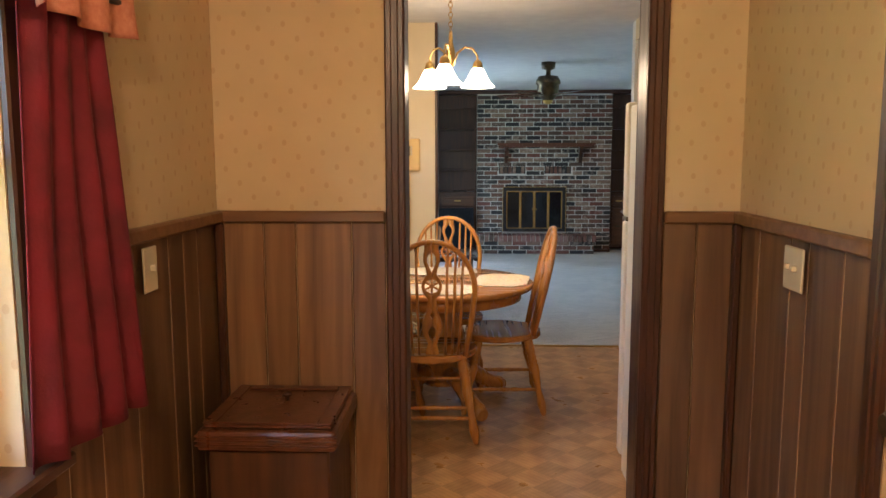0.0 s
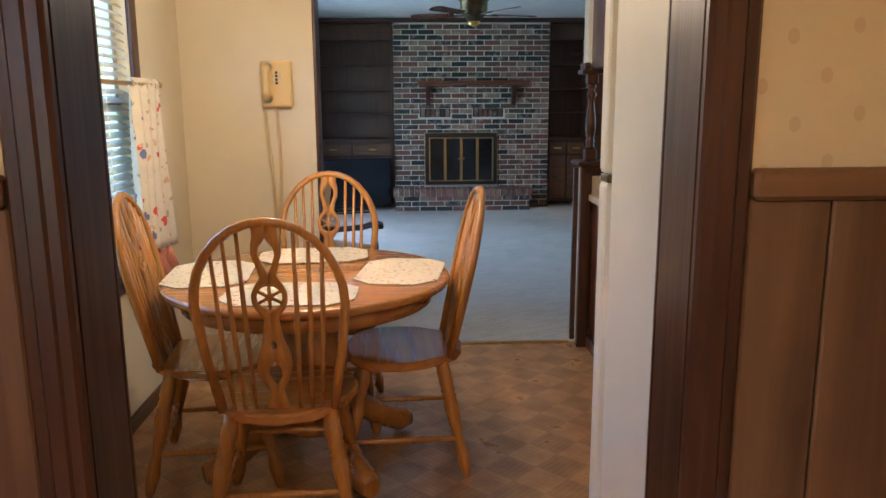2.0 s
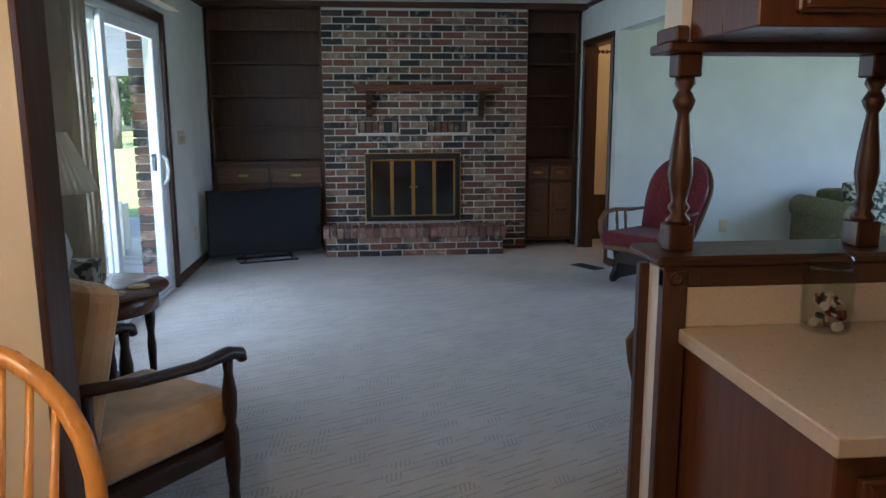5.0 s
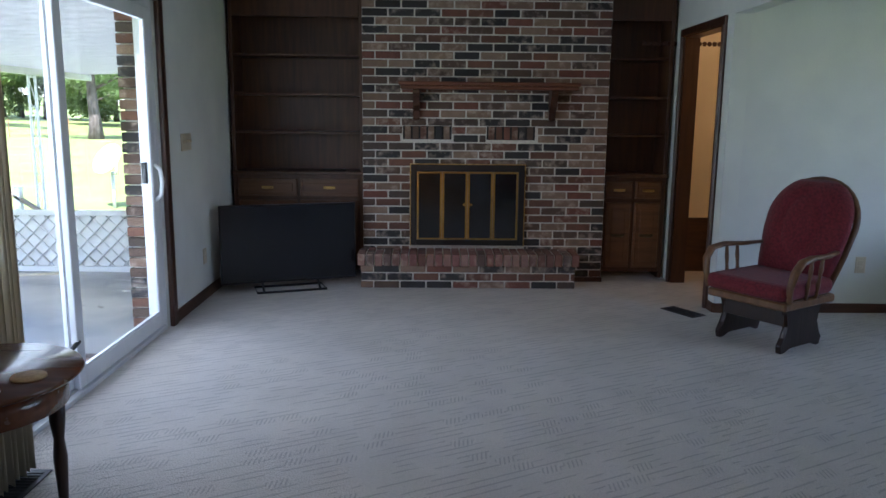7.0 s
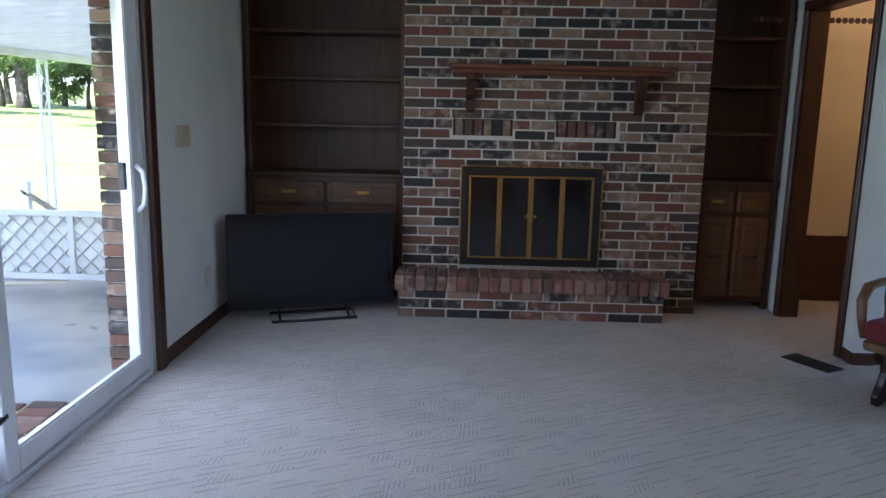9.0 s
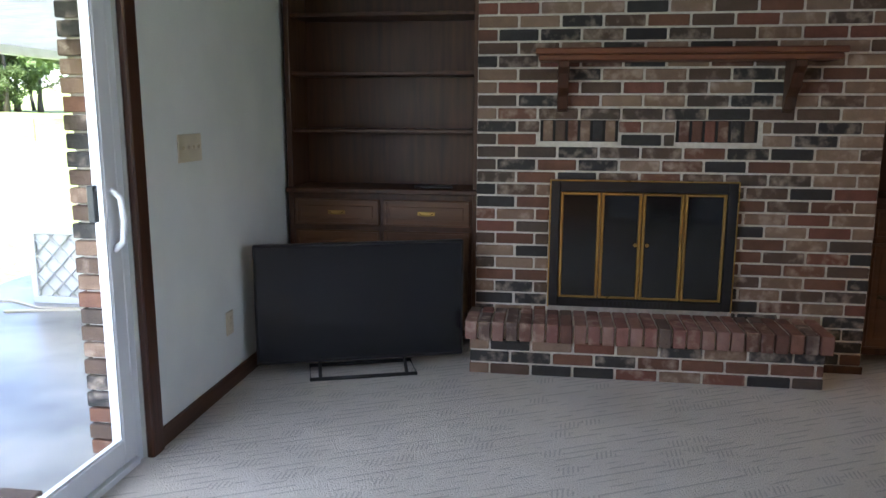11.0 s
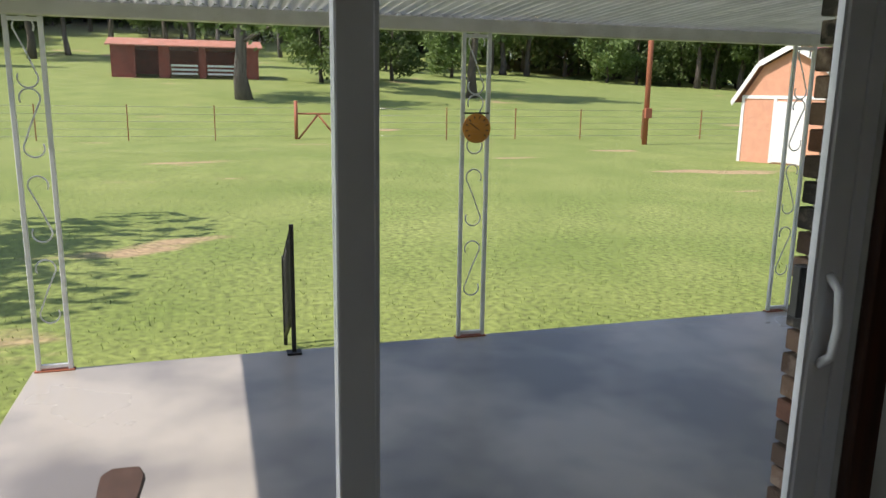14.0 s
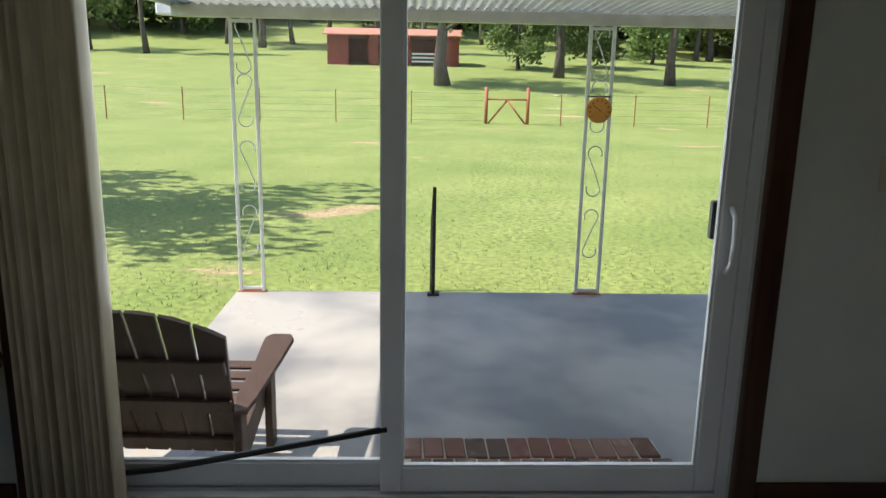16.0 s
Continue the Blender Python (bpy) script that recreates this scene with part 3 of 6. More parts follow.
# ---- trim ----
def casing(name, label, material, x0, x1, y0, y1, top, w, axis):
    """Door casing: two legs and a head, w wide, round an opening that runs along the axis."""
    bm = bmesh.new()
    if axis == "x":
        for a, b in ((x0 - w, x0), (x1, x1 + w)):
            rbox(bm, a, b, y0, y1, 0, top, 0.006)
            rbox(bm, a + w * 0.3, b - w * 0.3, y0 - 0.004, y1 + 0.004, 0, top, 0.004)
        rbox(bm, x0 - w, x1 + w, y0, y1, top, top + w, 0.006)
    else:
        for a, b in ((y0 - w, y0), (y1, y1 + w)):
            rbox(bm, x0, x1, a, b, 0, top, 0.006)
            rbox(bm, x0 - 0.004, x1 + 0.004, a + w * 0.3, b - w * 0.3, 0, top, 0.004)
        rbox(bm, x0, x1, y0 - w, y1 + w, top, top + w, 0.006)
    return tagged(part(name, bm, material), label, kind="structure")


casing("trim_kitchen_doorway_near", "dark stained door casing", M["dark_trim"], -0.287, 0.497, 2.918, 2.94, 2.03, 0.066, "x")
casing("trim_kitchen_doorway_far", "dark stained door casing", M["dark_trim"], -0.287, 0.497, 3.06, 3.078, 2.03, 0.066, "x")
structure("door_jamb_kitchen", M["dark_trim"], (-0.305, -0.287, 2.94, 3.06, 0, 2.03), (0.497, 0.515, 2.94, 3.06, 0, 2.03), (-0.305, 0.515, 2.94, 3.06, 2.03, 2.045), label="glossy dark stained door jamb")
casing("trim_hall_doorway", "dark stained door casing", M["dark_trim"], 2.548, 2.57, 11.105, 11.925, 2.035, 0.062, "y")
structure("door_jamb_hall", M["dark_trim"], (2.57, 2.69, 11.10, 11.115, 0, 2.035), (2.57, 2.69, 11.915, 11.93, 0, 2.035), (2.57, 2.69, 11.10, 11.93, 2.03, 2.04), label="dark stained hall door jamb")
structure("trim_phone_wall_end", M["dark_trim"], (-0.362, -0.342, 6.108, 6.237, 0, CEIL), (-0.417, -0.342, 6.23, 6.25, 0, CEIL), label="dark stained trim on the wall end", r=0.004)
structure("trim_ceiling_living", M["trim_y"], (-1.18, -1.155, 6.25, 12.1, CEIL - 0.05, CEIL), (2.545, 2.57, 6.25, 11.90, CEIL - 0.04, CEIL), label="dark stained ceiling moulding", r=0.006)
structure("trim_ceiling_chimney", M["trim_x"], (-1.155, 2.568, 11.90, 12.14, CEIL - 0.055, CEIL), label="dark stained ceiling moulding over the chimney wall", r=0.008)
structure("baseboard_patio_wall", M["trim_y"], (-1.18, -1.165, 10.58, 12.1, 0.0, 0.085), (-1.18, -1.165, 6.25, 8.0, 0.0, 0.085), label="dark stained baseboard", r=0.003)
structure("baseboard_front_room", M["trim_x"], (2.69, 6.0, 10.935, 10.95, 0.0, 0.075), (2.565, 2.69, 10.915, 10.93, 0.0, 0.075), (2.557, 2.57, 10.93, 11.04, 0.0, 0.075), label="dark stained baseboard", r=0.003)
structure("baseboard_kitchen", M["trim_y"], (-1.06, -1.045, 3.06, 6.11, 0.0, 0.07), (-1.06, -0.375, 6.10, 6.115, 0.0, 0.07), label="dark stained baseboard", r=0.003)
structure("baseboard_hall", M["trim_x"], (2.69, 4.4, 12.415, 12.43, 0.0, 0.5), label="dark hall wainscot board", r=0.003)
RAIL = 1.285
structure("trim_chair_rail_far", M["rail_brown"], (-0.93, -0.355, 2.912, 2.94, RAIL - 0.040, RAIL), (0.565, 0.814, 2.912, 2.94, RAIL - 0.040, RAIL), label="brown chair rail over the panelling", r=0.006)
structure("trim_chair_rail_sides", M["rail_brown"], (-0.93, -0.902, 1.87, 2.94, RAIL - 0.040, RAIL), (-0.93, -0.902, -1.2, 0.63, RAIL - 0.040, RAIL), (0.786, 0.814, 2.06, 2.94, RAIL - 0.040, RAIL), (0.786, 0.814, -1.2, 1.1, RAIL - 0.040, RAIL), label="brown chair rail over the panelling", r=0.006)
structure("trim_corner", M["dark_trim"], (-0.925, -0.90, 2.89, 2.925, 0, RAIL - 0.04), (0.784, 0.81, 2.89, 2.925, 0, RAIL - 0.04), label="dark stained corner bead", r=0.006)

# ---- dining furniture ----
def bow(n, w, h, base):
    """Points of a hoop back in its own plane: up one side, over and down."""
    pts = [(-w * 0.78, 0), (-w * 0.92, h * 0.30)]
    for i in range(n + 1):
        a = math.pi - math.pi * i / n
        pts.append((w * math.cos(a), h * 0.58 + h * 0.42 * math.sin(a)))
    return pts + [(w * 0.92, h * 0.30), (w * 0.78, 0)]


TURNED_LEG = [(0.010, 0), (0.015, 0.02), (0.021, 0.07), (0.016, 0.12), (0.014, 0.15), (0.021, 0.24), (0.024, 0.28), (0.018, 0.30), (0.023, 0.31), (0.018, 0.325), (0.023, 0.335), (0.018, 0.35), (0.022, 0.36), (0.020, 0.44)]


def leg_pose(foot, top):
    d = Vector(top) - Vector(foot)
    return Matrix.Translation(foot) @ Vector((0, 0, 1)).rotation_difference(d).to_matrix().to_4x4() @ Matrix.Diagonal((1, 1, d.length / 0.44, 1))


def dining_chair():
    c = thing("dining_chair", "golden oak windsor chair with a wheel-carved splat at the round table", "chair", pose(0, 0, 0), "chairs round the table")
    bm = bmesh.new()
    out = []
    for i in range(28):
        a = 2 * math.pi * i / 28
        x, y = math.cos(a), math.sin(a)
        w = 0.235 if y > -0.2 else 0.205
        out.append((w * math.copysign(abs(x) ** 0.75, x), 0.215 * math.copysign(abs(y) ** 0.75, y) - (0.012 if abs(x) < 0.3 and y < 0 else 0)))
    prism(bm, out, 0.035, pose(0, 0, 0.42), 0.008)
    part("seat", bm, M["oak_x"], c)
    tilt = pose(0, -0.17, 0.45, 90 + 12, 0, 0)
    H, W = 0.615, 0.215
    bm = bmesh.new()
    tube(bm, [tilt @ Vector((x, y, 0)) for x, y in bow(14, W, H, 0)], [0.017] * 19, 8, 0.75)
    part("back_hoop", bm, M["oak"], c)
    for x in (-0.155, -0.118, -0.078, 0.078, 0.118, 0.155):
        bm = bmesh.new()
        top = H * 0.58 + H * 0.42 * math.sqrt(max(0, 1 - (x / W) ** 2))
        tube(bm, [tilt @ Vector((x * 0.85, 0, 0)), tilt @ Vector((x * 0.95, top * 0.5, 0)), tilt @ Vector((x, top, 0))], [0.0065, 0.0085, 0.006], 6)
        part("spindle", bm, M["oak"], c)
    # splat: a board with a waisted outline, cut-outs and a six-spoke wheel
    bm = bmesh.new()
    EDGE = ((0, 0.034), (0.035, 0.030), (0.07, 0.022), (0.11, 0.040), (0.15, 0.052), (0.19, 0.048), (0.24, 0.030), (0.27, 0.026), (0.315, 0.020), (0.345, 0.042), (0.37, 0.051), (0.395, 0.051), (0.42, 0.040), (0.445, 0.023), (0.48, 0.030), (0.515, 0.042), (0.55, 0.040), (0.575, 0.034), (0.612, 0.036))
    HOLE = ((0, 0), (0.085, 0), (0.10, 0.012), (0.125, 0.020), (0.15, 0.017), (0.17, 0), (0.205, 0), (0.215, 0.009), (0.235, 0.009), (0.245, 0), (0.335, 0), (0.345, 0.022), (0.37, 0.037), (0.395, 0.037), (0.42, 0.022), (0.43, 0), (0.455, 0), (0.485, 0.013), (0.515, 0.024), (0.54, 0.020), (0.565, 0), (0.612, 0))

    def along(pts, h):
        for (h0, w0), (h1, w1) in zip(pts, pts[1:]):
            if h0 <= h <= h1:
                return w0 + (w1 - w0) * (h - h0) / max(h1 - h0, 1e-6)
        return pts[-1][1]

    def strip(pts, r):
        tube(bm, [tilt @ Vector((x, y, 0)) for x, y in pts], r * 1.3, 6, 0.8)
    for s in (-1, 1):
        surf(bm, lambda u, v: tilt @ Vector((s * (along(HOLE, 0.61 * v) * (1 - u) + along(EDGE, 0.61 * v) * u), 0.61 * v, 0.006)), 1, 60, 0.013)
    # rim and spokes of the wheel
    ring = [(0.043 * math.cos(a * math.pi / 8), 0.383 + 0.043 * math.sin(a * math.pi / 8)) for a in range(16)]
    tube(bm, [tilt @ Vector((x, y, 0)) for x, y in ring], 0.008, 6, 0.8, True)
    for k in range(3):
        a = math.pi * k / 3 + math.pi / 2
        strip([(-0.04 * math.cos(a), 0.383 - 0.04 * math.sin(a)), (0.04 * math.cos(a), 0.383 + 0.04 * math.sin(a))], 0.005)
    lathe(bm, [(0.012, -0.008), (0.012, 0.008)], 10, tilt @ pose(0, 0.383, 0))
    part("splat", bm, M["oak"], c, "carved splat with a six-spoke wheel")
    feet = {}
    for sx in (-1, 1):
        for sy in (-1, 1):
            bm = bmesh.new()
            f, t = (sx * 0.225, sy * 0.23, 0), (sx * 0.15, sy * 0.14, 0.425)
            feet[sx, sy] = (Vector(f), Vector(t))
            lathe(bm, [(r * 1.25, z) for r, z in TURNED_LEG], 10, leg_pose(f, t))
            part("leg", bm, M["oak"], c)
    mid = lambda k, h: feet[k][0].lerp(feet[k][1], h)
    for a, b, h in (((-1, -1), (1, -1), 0.42), ((-1, 1), (1, 1), 0.52), ((-1, -1), (-1, 1), 0.34), ((1, -1), (1, 1), 0.34), ((-1, -1), (1, -1), 0.30)):
        p, q = mid(a, h), mid(b, h)
        bm = bmesh.new()
        tube(bm, [p.lerp(q, i / 12) for i in range(13)], [0.008, 0.010, 0.011, 0.010, 0.013, 0.010, 0.015, 0.010, 0.013, 0.010, 0.011, 0.010, 0.008], 8)
        part("stretcher", bm, M["oak"], c)
    return c


TX, TY = -0.25, 4.79
chair = dining_chair()
chair.matrix_basis = pose(-0.28, 4.36, 0, 0, 0, 2)
copy_thing(chair, pose(0.10, 4.80, 0, 0, 0, 92))
copy_thing(chair, pose(-0.24, 5.22, 0, 0, 0, 180))
copy_thing(chair, pose(-0.60, 4.75, 0, 0, 0, -84))

tb = thing("round_table", "round golden oak pedestal dining table", "table", pose(TX, TY, 0))
bm = bmesh.new()
lathe(bm, [(0.50, 0.705), (0.525, 0.708), (0.535, 0.722), (0.53, 0.735), (0.52, 0.74), (0.0, 0.74)], 56)
part("tabletop", bm, M["oak_x"], tb)
bm = bmesh.new()
lathe(bm, [(0.45, 0.64), (0.465, 0.645), (0.465, 0.705), (0.45, 0.706)], 56)
part("apron", bm, M["oak_x"], tb)
bm = bmesh.new()
lathe(bm, [(0.12, 0.13), (0.13, 0.16), (0.10, 0.20), (0.105, 0.26), (0.13, 0.36), (0.135, 0.42), (0.11, 0.50), (0.09, 0.56), (0.12, 0.60), (0.15, 0.645)], 20)
part("pedestal", bm, M["oak"], tb)
for k in range(4):
    bm = bmesh.new()
    a = radians(45 + 90 * k - 12)
    d = Vector((math.cos(a), math.sin(a), 0))
    tube(bm, [d * 0.08 + Vector((0, 0, 0.20)), d * 0.20 + Vector((0, 0, 0.17)), d * 0.32 + Vector((0, 0, 0.09)), d * 0.40 + Vector((0, 0, 0.055)), d * 0.44 + Vector((0, 0, 0.05))], [0.05, 0.05, 0.045, 0.05, 0.035], 10)
    part("foot", bm, M["oak"], tb)


def placemat(x, y, rz):
    bm = bmesh.new()
    w, h, c = 0.225, 0.155, 0.075
    prism(bm, [(-w, -h + c), (-w + c, -h), (w - c, -h), (w, -h + c), (w, h - c), (w - c, h), (-w + c, h), (-w, h - c)], 0.005, None, 0.0015)
    bmesh.ops.subdivide_edges(bm, edges=bm.edges[:], cuts=1)
    ob = tagged(part("placemat", bm, M["placemat"]), "octagonal cream floral cloth placemat on the table", "placemat", "placemats")
    ob.matrix_basis = pose(x, y, 0.7405, 0, 0, rz)


placemat(-0.27, 5.13, 4)
placemat(0.10, 4.80, 82)
placemat(-0.62, 4.80, 95)
placemat(-0.27, 4.47, -2)

# ---- chandelier ----
ch = thing("chandelier", "brass chandelier with three glowing frosted bell shades", "chandelier", pose(-0.2, 4.79, 0.075))
bm = bmesh.new()
lathe(bm, [(0.06, CEIL - 0.03), (0.06, CEIL - 0.005), (0.02, CEIL)], 16)
part("canopy", bm, M["brass"], ch)
bm = bmesh.new()
for i in range(12):
    ring = [(0.011 * math.cos(a * math.pi / 4) * (1 if i % 2 else 0.3), 0.011 * math.cos(a * math.pi / 4) * (0.3 if i % 2 else 1), 2.10 + 0.0265 * i + 0.017 * math.sin(a * math.pi / 4)) for a in range(8)]
    tube(bm, ring, 0.0025, 5, 1, True)
part("chain", bm, M["brass"], ch)
bm = bmesh.new()
lathe(bm, [(0.006, 1.80), (0.015, 1.815), (0.022, 1.84), (0.012, 1.87), (0.018, 1.92), (0.026, 1.97), (0.014, 2.02), (0.008, 2.09)], 12)
part("stem", bm, M["brass"], ch)
for k in range(3):
    a = radians(120 * k + 20)
    d = Vector((math.cos(a), math.sin(a), 0))
    bm = bmesh.new()
    tube(bm, [d * r + Vector((0, 0, z)) for r, z in ((0.015, 1.90), (0.04, 1.97), (0.085, 2.005), (0.13, 2.0), (0.16, 1.96), (0.163, 1.92))], 0.006, 8)
    arm = part("arm", bm, M["brass"], ch)
    bm = bmesh.new()
    lathe(bm, [(0.012, 1.935), (0.026, 1.92), (0.03, 1.89), (0.026, 1.885)], 12, Matrix.Translation(d * 0.163))
    part("socket", bm, M["brass"], arm)
    bm = bmesh.new()
    surf(bm, lambda u, v: d * 0.163 + Vector((math.cos(u * 2 * math.pi), math.sin(u * 2 * math.pi), 0)) * (0.028 + 0.05 * v ** 0.8 + 0.022 * v ** 5) + Vector((0, 0, 1.89 - 0.105 * v)), 24, 8, 0.003)
    sh = part("shade", bm, M["bulb"], ch, "frosted glass bell shade")
    sh.visible_shadow = False

# ---- wall phone ----
ph = thing("wall_phone", "gold yellow corded wall telephone", "telephone", pose(-0.578, 6.115, 1.475))
bm = bmesh.new()
rbox(bm, -0.058, 0.105, -0.05, 0, -0.12, 0.12, 0.012, None, 2)
part("body", bm, M["phone"], ph)
bm = bmesh.new()
tube(bm, [(-0.02, -0.075, 0.085), (-0.02, -0.10, 0.05), (-0.02, -0.102, -0.03), (-0.02, -0.075, -0.075)], [0.026, 0.018, 0.018, 0.026], 10)
part("handset", bm, M["phone"], ph)
bm = bmesh.new()
lathe(bm, [(0.02, 0), (0.026, 0.006), (0.02, 0.012)], 12, pose(-0.02, -0.05, 0.085, 90))
part("cradle", bm, M["steel"], ph)
bm = bmesh.new()
lathe(bm, [(0.02, 0), (0.026, 0.006), (0.02, 0.012)], 12, pose(-0.02, -0.05, -0.075, 90))
part("cradle", bm, M["steel"], ph)
for i in range(12):
    bm = bmesh.new()
    r, c = divmod(i, 3)
    rbox(bm, 0.005 + c * 0.016, 0.017 + c * 0.016, -0.056, -0.05, 0.05 - r * 0.018, 0.063 - r * 0.018, 0.002)
    part("key", bm, M["black"] if c == 1 else M["ivory"], ph)
bm = bmesh.new()
n = 420
tube(bm, [(-0.045 + 0.03 * (i / n) + 0.012 * math.sin(i * 0.006) + 0.009 * math.cos(i * 0.75), -0.03 + 0.009 * math.sin(i * 0.75), -0.12 - 0.72 * i / n) for i in range(n)], 0.0022, 4)
tube(bm, [(0.0 + 0.02 * (i / n) + 0.014 * math.sin(i * 0.008) + 0.009 * math.cos(i * 0.75), -0.024 + 0.009 * math.sin(i * 0.75), -0.84 + 0.75 * i / n) for i in range(n)], 0.0022, 4)
part("coiled_cord", bm, M["phone"], ph, "long coiled cord")


def wall_plate(name, label, category, m, toggles, w=0.075, h=0.118, slots=False):
    """A switch or socket plate that faces -y before its pose."""
    t = thing(name, label, category, m)
    bm = bmesh.new()
    rbox(bm, -w / 2, w / 2, -0.007, 0, -h / 2, h / 2, 0.003)
    part("plate", bm, M["ivory"], t)
    for i in range(toggles):
        x = (i - (toggles - 1) / 2) * 0.046
        bm = bmesh.new()
        if slots:
            for dz in (-0.02, 0.02):
                rbox(bm, -0.016, 0.016, -0.010, -0.006, dz - 0.013, dz + 0.013, 0.003)
        else:
            rbox(bm, x - 0.005, x + 0.005, -0.02, -0.006, -0.004, 0.012, 0.002)
        part("socket" if slots else "toggle", bm, M["ivory"], t)
    return t


wall_plate("light_switch", "ivory double light switch on the wood panelling", "light switch", pose(0.80, 2.46, 1.165, 0, 0, -90), 2, 0.118, 0.118)
wall_plate("light_switch", "ivory light switch on the wood panelling", "light switch", pose(-0.916, 2.36, 1.17, 0, 0, 90), 1, 0.08, 0.12)
wall_plate("light_switch", "ivory four-gang light switch by the patio door", "light switch", pose(-1.18, 10.97, 1.19, 0, 0, 90), 4, 0.21, 0.118)
wall_plate("wall_socket", "ivory wall socket near the floor", "socket", pose(-1.18, 11.28, 0.33, 0, 0, 90), 1, slots=True)
wall_plate("wall_socket", "ivory wall socket behind the sofa", "socket", pose(3.62, 10.95, 0.36, 0, 0, 0), 1, slots=True)


# ---- curtains and blinds ----
def curtain(name, label, material, axis, at, a0, a1, z0, z1, folds, depth, flare=0.0, seedv=0, parent=None):
    bm = bmesh.new()
    rs = random.Random(seedv)
    ph_ = rs.random() * 6

    def fn(u, v):
        p = a0 + (a1 - a0) * u + flare * (1 - v) * (u - 0.3)
        d = depth * (0.4 + 0.6 * (1 - v)) * math.sin(u * folds * 2 * math.pi + ph_ + 0.6 * math.sin(v * 3)) + 0.3 * depth * math.sin(u * folds * 5.1 + v * 4)
        z = z0 + (z1 - z0) * v + 0.008 * math.sin(u * 19) * (1 - v)
        return (at + d, p, z) if axis == "y" else (p, at + d, z)
    surf(bm, fn, folds * 12, 18, 0.003)
    ob = part(name, bm, material, parent)
    return ob if parent is not None else tagged(ob, label, "curtain")


ck = thing("cafe_curtain", "cream floral cafe curtain with an orange gingham hem", "curtain", pose(0, 0, 0))
curtain("panel", "", M["floral_curtain"], "y", -0.985, 5.13, 5.50, 0.73, 1.45, 4, 0.022, 0.05, 3, ck)
curtain("hem", "", M["gingham"], "y", -0.982, 5.12, 5.515, 0.60, 0.73, 4, 0.024, 0.03, 3, ck)
curtain("ruffle", "", M["floral_curtain"], "y", -0.985, 5.16, 5.47, 1.44, 1.48, 6, 0.016, 0.0, 4, ck)
bm = bmesh.new()
tube(bm, [(-0.985, 3.9, 1.455), (-0.985, 5.50, 1.455)], 0.009, 8)
lathe(bm, [(0.008, 0), (0.016, 0.012), (0.012, 0.028), (0.003, 0.034)], 10, pose(-0.985, 5.50, 1.455, -90))
tube(bm, [(-1.06, 5.47, 1.455), (-0.985, 5.47, 1.455)], 0.006, 6)
tagged(part("curtain_rod", bm, M["brass"]), "thin brass cafe curtain rod across the window", "curtain rod")
curtain("valance", "orange gingham valance over the kitchen window", M["gingham"], "y", -0.98, 4.0, 5.55, 1.86, 2.12, 12, 0.02, 0, 8)


def window(name, label, x_in, x_out, y0, y1, z0, z1, facing):
    """A wooden window in a wall that runs along y, with casing, sill, sash and pane."""
    w = tagged(new(name), label, kind="structure")
    bm = bmesh.new()
    s = facing
    xa, xb = sorted((x_in, x_in + s * 0.02))
    for a, b in ((y0 - 0.075, y0), (y1, y1 + 0.075)):
        rbox(bm, xa, xb, a, b, z0 - 0.02, z1 + 0.07, 0.005)
    rbox(bm, xa, xb, y0 - 0.075, y1 + 0.075, z1, z1 + 0.075, 0.005)
    part("window_casing", bm, M["dark_trim"], w)
    bm = bmesh.new()
    xa, xb = sorted((x_out, x_in + s * 0.055))
    rbox(bm, xa, xb, y0 - 0.09, y1 + 0.09, z0 - 0.045, z0 - 0.015, 0.006)
    xa, xb = sorted((x_in, x_in + s * 0.018))
    rbox(bm, xa, xb, y0 - 0.075, y1 + 0.075, z0 - 0.11, z0 - 0.046, 0.005)
    part("window_sill", bm, M["trim_y"], w)
    bm = bmesh.new()
    xm = (x_in + x_out) / 2
    for a, b, c, d in ((y0, y0 + 0.05, z0 - 0.015, z1), (y1 - 0.05, y1, z0 - 0.015, z1), (y0, y1, z0 - 0.015, z0 + 0.04), (y0, y1, z1 - 0.05, z1), (y0, y1, (z0 + z1) / 2 - 0.02, (z0 + z1) / 2 + 0.02)):
        rbox(bm, xm - 0.02, xm + 0.02, a, b, c, d, 0.003)
    part("window_frame", bm, M["white"], w)
    bm = bmesh.new()
    box(bm, xm - 0.003, xm + 0.003, y0 + 0.05, y1 - 0.05, z0 + 0.04, z1 - 0.05)
    p = part("pane", bm, M["glass"], w)
    p.visible_shadow = False
    return w


window("window_1", "kitchen window in dark stained casing", -1.06, -1.20, 4.00, 5.38, 0.72, 2.05, 1)
window("window_2", "entry window with white muntins", -0.93, -1.07, 0.70, 1.80, 0.88, 2.05, 1)
bl = thing("mini_blind", "white horizontal mini blind in the kitchen window", "blind", pose(0, 0, 0))
bm = bmesh.new()
rbox(bm, -1.095, -1.065, 4.03, 5.36, 2.01, 2.045, 0.003)
part("headrail", bm, M["white"], bl)
slat_bm = bmesh.new()
surf(slat_bm, lambda u, v: (-0.0225 + 0.045 * v, 4.04 + 1.31 * u, 0.006 * math.sin(math.pi * v) - 0.5 * (0.045 * v - 0.0225)), 2, 4, 0.001)
slat = part("slat", slat_bm, M["white"], bl)
slat.matrix_basis = pose(-1.082, 0, 0.75)
for i in range(1, 36):
    s = new("slat", slat.data)
    s.parent, s.matrix_basis = bl, pose(-1.082, 0, 0.75 + i * 0.0355)
for y in (4.3, 5.1):
    bm = bmesh.new()
    tube(bm, [(-1.062, y, 0.73), (-1.062, y, 2.01)], 0.0015, 4)
    part("cord", bm, M["white"], bl)
